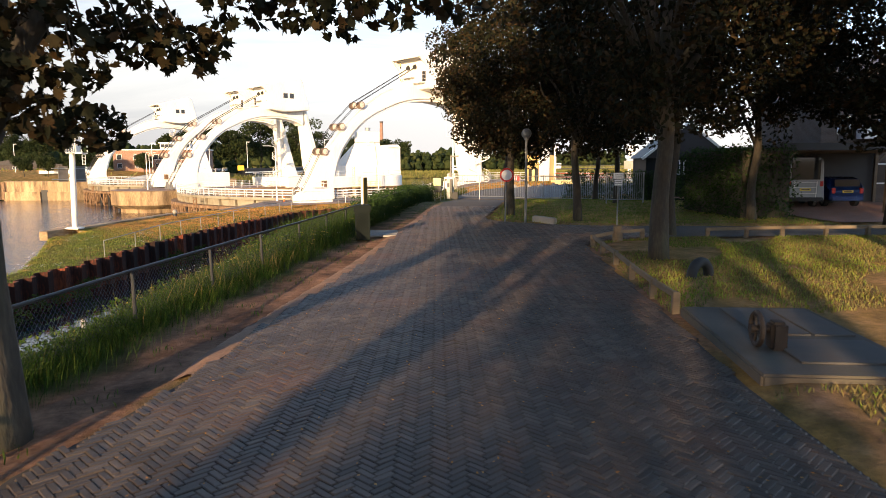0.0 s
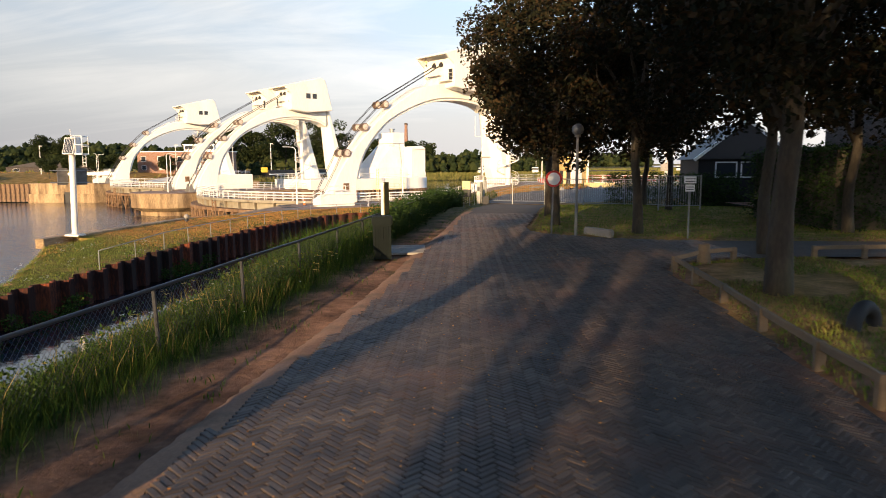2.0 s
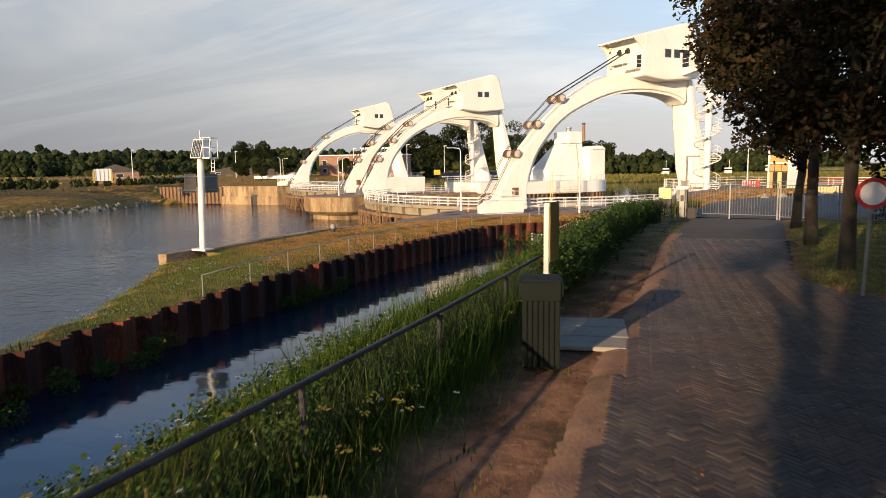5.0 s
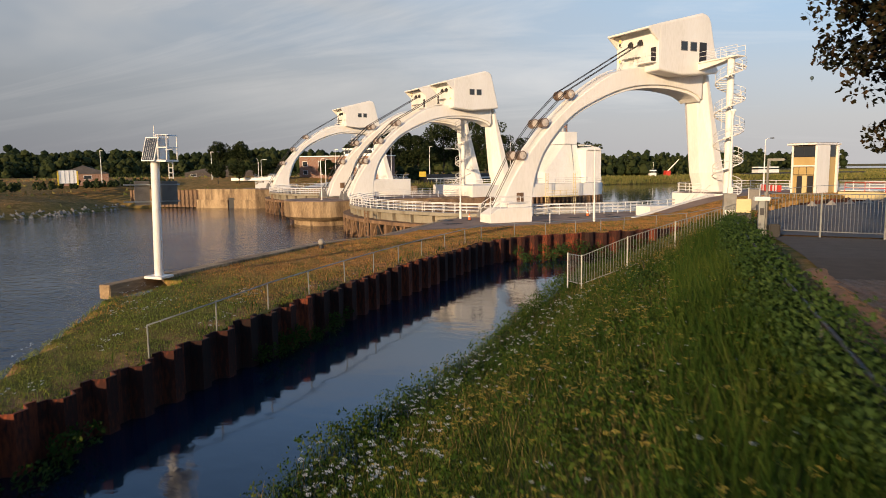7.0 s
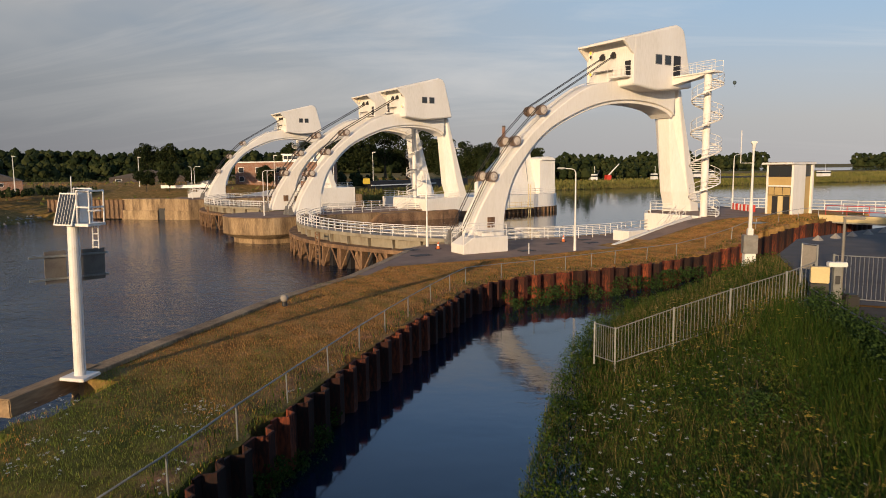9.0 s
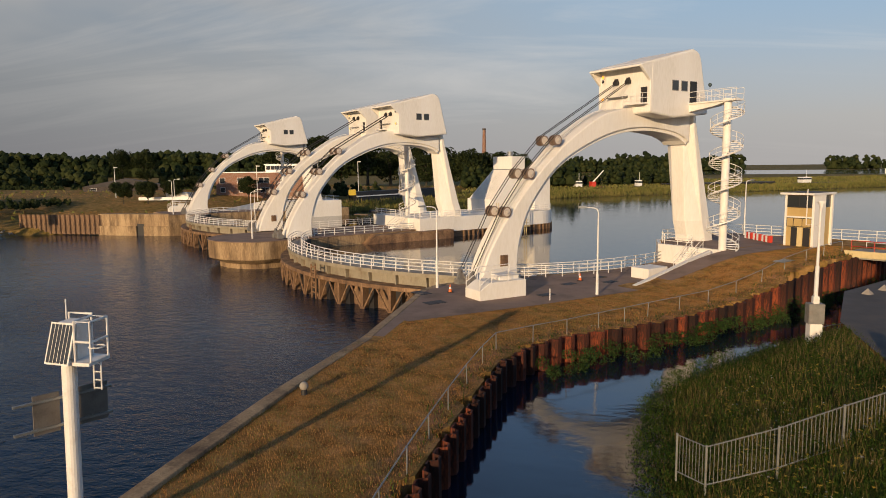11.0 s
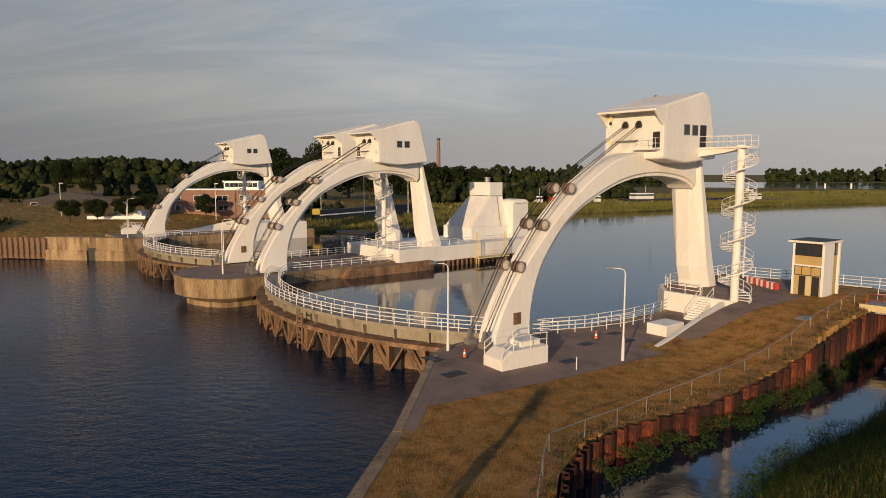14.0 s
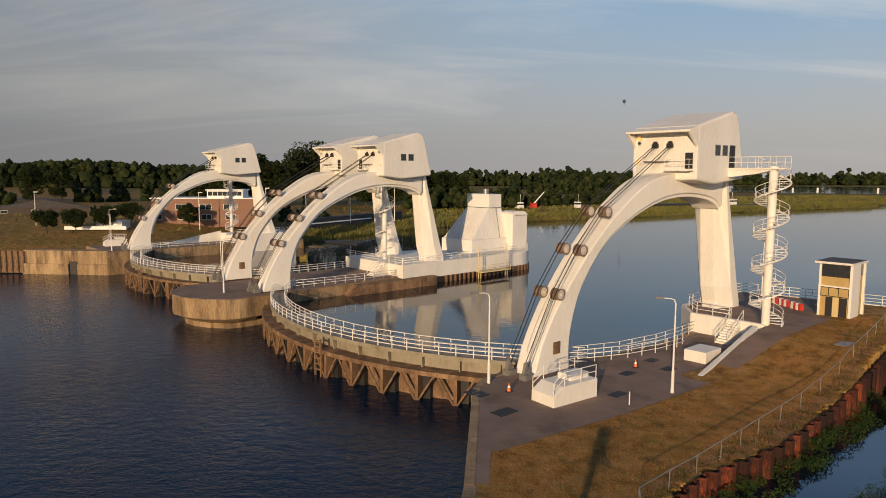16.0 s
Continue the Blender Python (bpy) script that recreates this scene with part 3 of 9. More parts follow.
ROADSIDE = [(0.2, -6.85), (2.8, -6.75), (5.4, -6.62), (8.0, -6.48), (10.6, -6.3), (13.25, -6.03), (15.85, -5.78), (18.5, -5.47), (21.05, -5.21), (23.7, -4.98), (26.2, -4.76), (29.2, -4.5), (32.2, -4.25), (35.2, -4.0), (38.2, -3.72), (41.2, -3.42), (44.2, -3.08), (47, -2.72), (49.8, -2.3)]


def fence_at(y):
    return np.interp(y, [p[0] for p in ROADSIDE], [p[1] for p in ROADSIDE])


DAM = [(-22.3, -400)] + WEST + QUAY + RIVER_WALL + PILES[::-1] + [(-20.1, -400)]
LEFT_LAND = [weir_xy(*p) for p in ((400, 60), (180, -26), (110, -72), (78, -97), (66, -108), (52, -131), (38, -118), (30, -107.5), (27, -105.2), (-12, -105.2), (-16, -112), (-60, -127), (-116, -128),
                                   (-157, -119), (-228, -110), (-346, -86), (-700, -20), (-4000, 500), (-4000, -4000), (4000, -4000), (4000, 600))]
POND = [(20, 640), (70, 655), (120, 605), (200, 590), (313, 545), (420, 540), (620, 460), (900, 640), (700, 840), (480, 850), (380, 905), (205, 930), (120, 850), (60, 830)]
ROAD_LEFT = [(-5.9, -30), (-5.5, -2), (-5.2, 5.9), (-4.95, 6.9), (-4.65, 8.6), (-4.55, 10.4), (-4.35, 12.0), (-4.02, 14.6), (-3.72, 17.3), (-3.42, 20.4), (-3.25, 23.2), (-2.55, 30.2), (-2.2, 35.6), (-1.5, 42.3), (-0.95, 46.9), (-0.5, 52.2)]
ROAD_RIGHT = [(3.7, 51), (2.1, 42), (0.8, 34), (0.3, 31), (0.25, 29.5), (0.65, 28.3), (1.7, 27.4), (4.4, 26.4), (18, 25.4), (40, 24.8), (40, 22.4), (18, 22.6), (6.4, 22.5), (4.6, 22.1), (2.9, 21.3), (2.45, 20.3), (2.2, 17), (1.9, 13), (1.8, 11.3), (1.5, 7.9), (1.4, 0), (1.4, -30)]
ROAD = ROAD_LEFT + ROAD_RIGHT
YARD = [(-0.5, 52.3), (3.7, 51.1), (14, 58), (40, 74), (44, 84), (27, 93), (14.5, 83.5), (5.5, 74.6), (1.6, 66), (0.2, 58)]


def land(px, py):
    """Height, dryness and bareness of the soil."""
    px, py = np.asarray(px, float), np.asarray(py, float)
    rx, ry = px - 2.175, py - 100.08
    lx, ly = -0.7477 * rx - 0.664 * ry, 0.664 * rx - 0.7477 * ry
    z = np.full(px.shape, -9.0)
    dry = np.zeros(px.shape)
    dirt = np.zeros(px.shape)
    bump = 0.05 * np.sin(px * 1.3 + 2 * np.sin(py * 0.7)) * np.sin(py * 1.1 + px * 0.3)
    # mainland with its grass bank
    d, _, _ = poly_distance(px, py, MAINLAND)
    top = -0.35 * smooth01((py - 42) / 10)
    far = smooth01((np.abs(px) + np.abs(py) - 160) / 120)
    h = np.minimum(top - 0.06 + far * 0.4, -4.25 + (0.53 + 0.10 * (1 - smooth01((py - 16) / 16))) * np.maximum(-d, 0)) + bump * (1 - smooth01(-d - 8))
    m = d < 0
    z = np.where(m, h, z)
    rd, _, _ = poly_distance(px, py, ROAD)
    z = np.where(m & (rd > 0.05) & (rd < 6) & (px > 0) & (py > -10), z + 0.10 * smooth01((rd - 0.05) / 0.5), z)
    left_of_road = m & (px < 0) & (rd > 0) & (py < 50)
    dirt = np.where(left_of_road, 1.25 * (1 - smooth01((rd - 0.8) / 1.3)) * (1 - smooth01((py - 24) / 16) * 0.7), dirt)
    dirt = np.where(m & (px > 0) & (rd > 0), 0.75 * (1 - smooth01(rd / 1.2)) + 0.28 * ((py < 23) & (px < 20)), dirt)
    dry = np.where(m, np.where(px > 0, 0.6, 0.08) + 0.3 * smooth01((py - 50) / 12), dry)
    # the dam and the near abutment
    d, _, _ = poly_distance(px, py, DAM)
    dq = line_distance(px, py, WEST + QUAY)
    dp = line_distance(px, py, PILES)
    t = dq / (dq + dp + 1e-6)
    hd = -1.85 - 0.35 * t - 0.55 * (1 - smooth01((py - 33) / 10))
    deck = DECK + np.where(ly < 4.3, np.where(lx < 0.4, REAR - DECK, 0.0), (REAR - DECK) * smooth01((17 - lx) / 16))
    k = smooth01((py - 58) / 12)
    h = hd * (1 - k) + deck * k + bump * 0.6 * (dp < 6)
    west = (py < 45.0) & (d < 0)
    h = np.where(west, np.minimum(h, -5.8 + 2.4 * np.maximum(line_distance(px, py, WEST + QUAY[:2]), 0)), h)
    m = d < 0
    z = np.where(m, h, z)
    dry = np.where(m, 0.95 - 0.85 * (1 - smooth01((py - 40) / 12)) - 0.3 * (1 - smooth01(dp / 2.5)), dry)
    dirt = np.where(m, 0.8 * (1 - smooth01(np.abs(dp - 0.9) / 0.8)), dirt)
    west_edge = line_distance(px, py, WEST + QUAY[:2])
    dirt = np.where(m & (py < 45.0) & (west_edge < 1.5), 0.9, dirt)
    # the far side
    d, _, _ = poly_distance(px, py, LEFT_LAND)
    up = smooth01((-60 - lx) / 30)
    plateau = (-2.1 + 2.6 * smooth01((-d - 16) / 22)) * (1 - up) + (-2.3 + 1.2 * smooth01((-d - 30) / 60)) * up
    h = np.minimum(plateau, np.where(up > 0.5, -4.4, -5.9) + 0.45 * np.maximum(-d, 0)) + bump
    m = d < 0
    z = np.where(m, h, z)
    dry = np.where(m, 0.6 - 0.25 * up, dry)
    return z, dry, dirt


def axis(fine0, fine1, step, far, grow=1.16):
    a = list(np.arange(fine0, fine1 + step / 2, step))
    s, v = step, a[-1]
    while v < far:
        s *= grow; v += s; a.append(v)
    s, v = step, a[0]
    low = []
    while v > -far:
        s *= grow; v -= s; low.append(v)
    return np.array(low[::-1] + a)


gx, gy = axis(-31, 24, 0.6, 3200), axis(-4, 110, 0.6, 3200)
GX, GY = np.meshgrid(gx, gy)
Z, DRY, DIRT = land(GX, GY)
dd, qx, qy = poly_distance(GX, GY, DAM)
fine_zone = (GX > -32) & (GX < 25) & (GY > 41.5) & (GY < 111)
out = fine_zone & (dd > 0) & (dd < 0.95) & (Z < -6)
inn = fine_zone & (dd <= 0) & (dd > -0.5)
GX2, GY2 = GX.copy(), GY.copy()
ox, oy = (GX - qx) / np.maximum(np.abs(dd), 1e-6), (GY - qy) / np.maximum(np.abs(dd), 1e-6)
GX2[out], GY2[out] = (qx + 0.02 * ox)[out], (qy + 0.02 * oy)[out]
GX2[inn], GY2[inn] = qx[inn], qy[inn]
GV = np.stack([GX2.ravel(), GY2.ravel(), Z.ravel()], 1)
nyr, nxr = GX.shape
idx = np.arange(nyr * nxr).reshape(nyr, nxr)
GF = np.stack([idx[:-1, :-1].ravel(), idx[:-1, 1:].ravel(), idx[1:, 1:].ravel(), idx[1:, :-1].ravel()], 1)
ground = sheet("ground", GV, GF, M_GROUND, smooth=False)
for nm, arr in (("dry", DRY), ("dirt", DIRT)):
    at = ground.data.attributes.new(nm, "FLOAT", "POINT")
    at.data.foreach_set("value", arr.ravel().astype(np.float32))
tagged(ground, "grass banks, lawns and fields, green and drought-brown", "ground", kind="structure")


def land_z(x, y):
    return float(land(np.array([x]), np.array([y]))[0][0])


# ---- water ----
water = tagged(sheet("water", [(-4000, -4000, W_DOWN), (4000, -4000, W_DOWN), (4000, 4000, W_DOWN), (-4000, 4000, W_DOWN)], [(0, 1, 2, 3)], M_WATER), "dark rippled river water below the weir", "water", kind="structure")
GATE_R = 36.2
GATES = ((-6.9, -27.3, 0.0), (-8.4, -84.0, 0.35))


def gate_arc(cx, cy, r, half, n):
    return [(cx + r * math.cos(a), cy + r * math.sin(a)) for a in np.linspace(-half, half, n)]


HALF = math.asin(25.2 / GATE_R)
up_outline = [(-14, 60), (-12, 8), (2, -2), (20, -2)] + gate_arc(-6.9, -27.3, GATE_R - 2.2, HALF, 24)[::-1] + [(20, -55)] + gate_arc(-8.4, -84.0, GATE_R - 2.2, HALF, 24)[::-1] + [(0, -112), (-14, -140), (-4000, -900), (-4000, 900)]
up = sheet("water", [(*weir_xy(x, y), W_UP) for x, y in up_outline], [list(range(len(up_outline)))], M_WATER_CALM)
tagged(up, "still blue-grey river water held above the weir", "water", kind="structure")
inlet_outline = [(-21.6, -400), (-21.2, 31), (-20.8, 41), (-19.8, 50), (-18.5, 58), (-17.4, 64), (-15.4, 69), (-9.5, 73), (-2, 80), (8.0, 89.5), (16, 98), (30, 96), (20, 84), (5, 70), (0, 60), (-6, 30), (-8, -400)]
inlet = sheet("water", [(x, y, W_UP + 0.01) for x, y in inlet_outline], [list(range(len(inlet_outline)))[::-1]], M_WATER_CALM)
tagged(inlet, "dark blue mirror-like water in the inlet", "water", kind="structure")

# ---- roads and decks ----


def flat_sheet(name, outline, z, mat, label, category="road"):
    bm = bmesh.new()
    vs = [bm.verts.new((x, y, z if not callable(z) else z(x, y))) for x, y in outline]
    es = [bm.edges.new((vs[i], vs[(i + 1) % len(vs)])) for i in range(len(vs))]
    bmesh.ops.triangle_fill(bm, edges=es, use_beauty=True, use_dissolve=False)
    for f in bm.faces:
        if f.normal.z < 0:
            f.normal_flip()
    me = bpy.data.meshes.new(name)
    bm.to_mesh(me); bm.free()
    me.materials.append(mat)
    return tagged(new(name, me), label, category, kind="structure")


def road_z(x, y):
    return -0.35 * float(smooth01((y - 42) / 10))


road = flat_sheet("road", ROAD, road_z, M_JOINT, "dark herringbone brick road with reddish dust in the joints")
yard = flat_sheet("road", YARD, -0.30, M_ASPHALT, "worn grey asphalt yard behind the gate")
DECK_LINE = [weir_xy(*p) for p in ((36.6, 4.9), (26.4, 6.1), (17.2, 6.6), (12, 6.6))]
deck_poly = [(-23.9, 66.5), (-22.75, 83.2), (-21.9, 85.5)] + [weir_xy(*p) for p in ((22, -5.1), (19.2, -4.3), (14.4, -2.7), (9.4, -2.2), (5.0, -2.2), (1.35, -2.6), (1.35, 4.1), (3.4, 4.2), (12, 5.0))] + DECK_LINE[::-1] + [(-22.2, 72.4), (-22.8, 66.5)]
deck = flat_sheet("pavement", deck_poly, DECK + 0.02, M_DECK, "brown-grey weathered asphalt deck with patches", "pavement")




bm = bmesh.new()
N = 14
prev = None
for i in range(N + 1):
    X = 12.2 - 18 * i / N
    row = []
    for Y in (4.1 + 0.9 * (1 - i / N), 5.4, 6.8 + 0.4 * i / N):
        x, y = weir_xy(X, Y)
        row.append(bm.verts.new((x, y, DECK + 0.03 + (REAR - DECK) * float(smooth01((17 - X) / 16)))))
    if prev:
        for k in range(2):
            bm.faces.new((prev[k], prev[k + 1], row[k + 1], row[k]))
    prev = row
for f in bm.faces:
    f.normal_update()
    if f.normal.z < 0:
        f.normal_flip()
me = bpy.data.meshes.new("pavement"); bm.to_mesh(me); bm.free(); me.materials.append(M_DECK)
tagged(new("pavement", me), "asphalt ramp rising beside the lawn", "pavement", kind="structure")
rear_deck = flat_sheet("pavement", [weir_xy(*p) for p in ((1.25, -2.7), (1.25, 4.08), (-5.75, 4.08), (-5.75, 7.0), (-6.3, 7.0), (-6.3, 5.0), (-14.5, 4.6), (-13.8, -5.2), (-1.6, -5.1))], REAR + 0.03, M_DECK, "asphalt platform at the rear of the abutment", "pavement")

# quay wall with coping, in lengths


def wall_along(name, line, z0, z1, thick, mat, label, category="wall", inward=1, z_of=None, kind="structure"):
    bm = bmesh.new()
    L = [Vector(p) for p in line]
    rows = []
    for i, p in enumerate(L):
        d = ((L[min(i + 1, len(L) - 1)] - L[max(i - 1, 0)])).normalized()
        nrm = Vector((d.y, -d.x)) * inward
        a, b = p - nrm * 0.05, p + nrm * thick
        zt = z1 if z_of is None else z_of(p.x, p.y)
        rows.append([bm.verts.new((a.x, a.y, z0)), bm.verts.new((a.x, a.y, zt)), bm.verts.new((b.x, b.y, zt)), bm.verts.new((b.x, b.y, z0))])
    for A, B in zip(rows, rows[1:]):
        for k in range(4):
            bm.faces.new((A[k], A[(k + 1) % 4], B[(k + 1) % 4], B[k]))
    bm.faces.new(rows[0]); bm.faces.new(rows[-1][::-1])
    ob = part(name, bm, mat)
    tagged(ob, label, category, kind=kind)
    return soften(ob, 0.04, 2)


wall_along("quay_wall", [(-26.12, 45.2), (-25.75, 49.9), (-24.85, 58), (-23.8, 68)], -7.2, 0, 0.62, M_CONC, "weathered concrete quay wall with a worn coping", inward=1, z_of=lambda x, y: -1.74 - 0.42 * float(smooth01((y - 58) / 10)))
wall_along("quay_wall", [(-23.8, 68), (-22.8, 83.2), (-21.9, 85.6)] + [weir_xy(*p) for p in ((22, -5.2), (19.2, -4.4), (14.4, -2.8), (9.4, -2.3), (5.0, -2.3), (1.3, -2.7))], -7.2, DECK + 0.05, 0.5, M_CONC, "brown-stained concrete abutment wall", inward=1)
wall_along("quay_wall", [weir_xy(*p) for p in ((1.3, 4.2), (1.3, -2.8), (-1.5, -5.2), (-14, -5.4), (-15.5, 2), (-17, 9))], -7.2, REAR + 0.06, 0.4, M_WHITE, "white-painted concrete platform wall", inward=-1)

# sheet piles: one trough-shaped pile at a time
PITCH = 0.62
bm = bmesh.new()
prof = [(-0.31, 0.0), (-0.17, 0.0), (-0.09, 0.24), (0.09, 0.24), (0.17, 0.0), (0.31, 0.0)]
th = 0.025
a = [bm.verts.new((x, y, 0)) for x, y in prof]; b = [bm.verts.new((x, y, -4.2)) for x, y in prof]
a2 = [bm.verts.new((x, y + th * 2, 0)) for x, y in prof]; b2 = [bm.verts.new((x, y + th * 2, -4.2)) for x, y in prof]
for i in range(5):
    bm.faces.new((a[i], b[i], b[i + 1], a[i + 1])); bm.faces.new((a2[i + 1], b2[i + 1], b2[i], a2[i])); bm.faces.new((a[i], a[i + 1], a2[i + 1], a2[i]))
pile_me = bpy.data.meshes.new("sheet_pile")
bmesh.ops.scale(bm, vec=(1.9, 1.25, 1), verts=bm.verts)
bm.to_mesh(pile_me); bm.free(); pile_me.materials.append(M_RUST)


def pile_top(x, y):
    rx, ry = x - 2.175, y - 100.08
    lx = -0.7477 * rx - 0.664 * ry
    return -2.12 - 0.22 * (1 - float(smooth01((y - 32) / 8))) + 1.5 * float(smooth01((18 - lx) / 20))


pile_wall = thing("sheet_pile_wall", "rust-red corrugated steel sheet pile wall along the inlet", "retaining wall", kind="structure")
random.seed(5)
pts = [Vector(p) for p in PILES]
step = PITCH * 1.9
carry = 0.0
for p, q in zip(pts, pts[1:]):
    L = (q - p).length
    d = (q - p) / L
    s = carry
    while s < L:
        c = p + d * s
        ang = math.degrees(math.atan2(d.y, d.x))
        if c.y > 8:
            share("sheet_pile", pile_me, pile_wall, pose(c.x + d.y * 0.14, c.y - d.x * 0.14, pile_top(c.x, c.y) + random.uniform(-0.04, 0.07), 0, 0, ang + 180))
        s += step
    carry = s - L
# far steel wall on the other bank
fw = thing("sheet_pile_wall", "dark brown steel sheet pile wall on the far bank", "retaining wall", kind="structure")
p, q = Vector(weir_xy(38.5, -117.5)), Vector(weir_xy(52.3, -131))
d = (q - p).normalized()
far_pile = pile_me.copy()
far_pile.materials[0] = M_RUST_DARK
n = int((q - p).length / step) + 1
for i in range(n):
    c = p + d * (i * step)
    share("sheet_pile", far_pile, fw, pose(c.x, c.y, -1.7, 0, 0, math.degrees(math.atan2(d.y, d.x))) @ Matrix.Diagonal((1, 1, 1.0, 1)))
# far quay with a culvert mouth
bm = bmesh.new()
qa, qb = Vector(weir_xy(27, -105.4)), Vector(weir_xy(38.6, -117.6))
L = (qb - qa).length
u2 = (qb - qa).normalized()
mq = Matrix(((u2.x, -u2.y, 0, qa.x), (u2.y, u2.x, 0, qa.y), (0, 0, 1, 0), (0, 0, 0, 1)))
box(bm, 0, 6.0, 0, -2.5, -7, -1.55); box(bm, 7.7, L, 0, -2.5, -7, -1.55); box(bm, 6.0, 7.7, 0, -2.5, -3.6, -1.55)
box(bm, 6.0, 7.7, -1.2, -2.5, -7, -3.6)
box(bm, 0, 5.98, 0.002, 0.32, -7, -4.05); box(bm, 7.72, L, 0.002, 0.32, -7, -4.05)
far_quay = part("quay_wall", bm, M_CONC)
far_quay.matrix_basis = mq
soften(far_quay, 0.05)
tagged(far_quay, "brown-stained concrete quay with a dark block standing in for shade in the culvert mouth", "wall", kind="structure")
# dark block fills the culvert recess, painting the shade inside its mouth
bm = bmesh.new()
box(bm, 6.02, 7.68, -0.06, -1.19, -7, -3.62)
o = part("culvert_shade_block", bm, M_DARK, far_quay, "dark block standing in for shade in the culvert mouth")

# ---- the weir ----


def rail_run(owner, line, z, posts_every=1.5, height=1.05, bars=(0.35, 0.7, 1.05), r=0.028, mat=None, post_name="post", rail_name="rail", thick_post=0.032):
    """Posts and rails along a line of (x, y) or (x, y, z) in the owner's axes; each a part."""
    mat = mat or M_WHITE_METAL
    L = [Vector((*p, z)) if len(p) == 2 else Vector(p) for p in line]
    for h in bars:
        bm = bmesh.new()
        pipe(bm, [p + Vector((0, 0, h)) for p in L], r, 6)
        part(rail_name, bm, mat, owner, smooth=True)
    bm = bmesh.new()
    tube(bm, (0, 0, 0), (0, 0, height), thick_post, n=6)
    me = None
    carry = 0.0
    spots = [L[0]]
    for p, q in zip(L, L[1:]):
        ln = (q - p).length
        s = posts_every - carry
        while s <= ln + 1e-6:
            spots.append(p + (q - p) * (s / ln)); s += posts_every
        carry = ln - (s - posts_every)
    first = part(post_name, bm, mat, owner)
    first.matrix_basis = Matrix.Translation(spots[0])
    for s in spots[1:]:
        share(post_name, first.data, owner, Matrix.Translation(s))


ARCH_OUT = [(24.85, -2.2), (23.95, 0.15), (22.85, 2.0), (21.75, 3.5), (18.8, 6.75), (15.75, 9.4), (12.8, 11.35), (10.4, 12.5), (7.4, 13.1)]
ARCH_IN = [(20.8, -2.2), (20.85, 0.0), (20.3, 2.4), (19.1, 4.75), (16.2, 7.8), (12.2, 9.87), (8.6, 10.97), (4.9, 11.3), (1.5, 11.0), (-0.3, 10.5), (-1.15, 9.95)]


def side_out(x):
    """Where the outer side face of the arch stands: the arch narrows towards the front."""
    return 1.7 - 1.2 * min(max((x + 5) / 29, 0), 1)


def side_in(x):
    return -1.7 + 0.27 * min(max((x + 5) / 29, 0), 1)


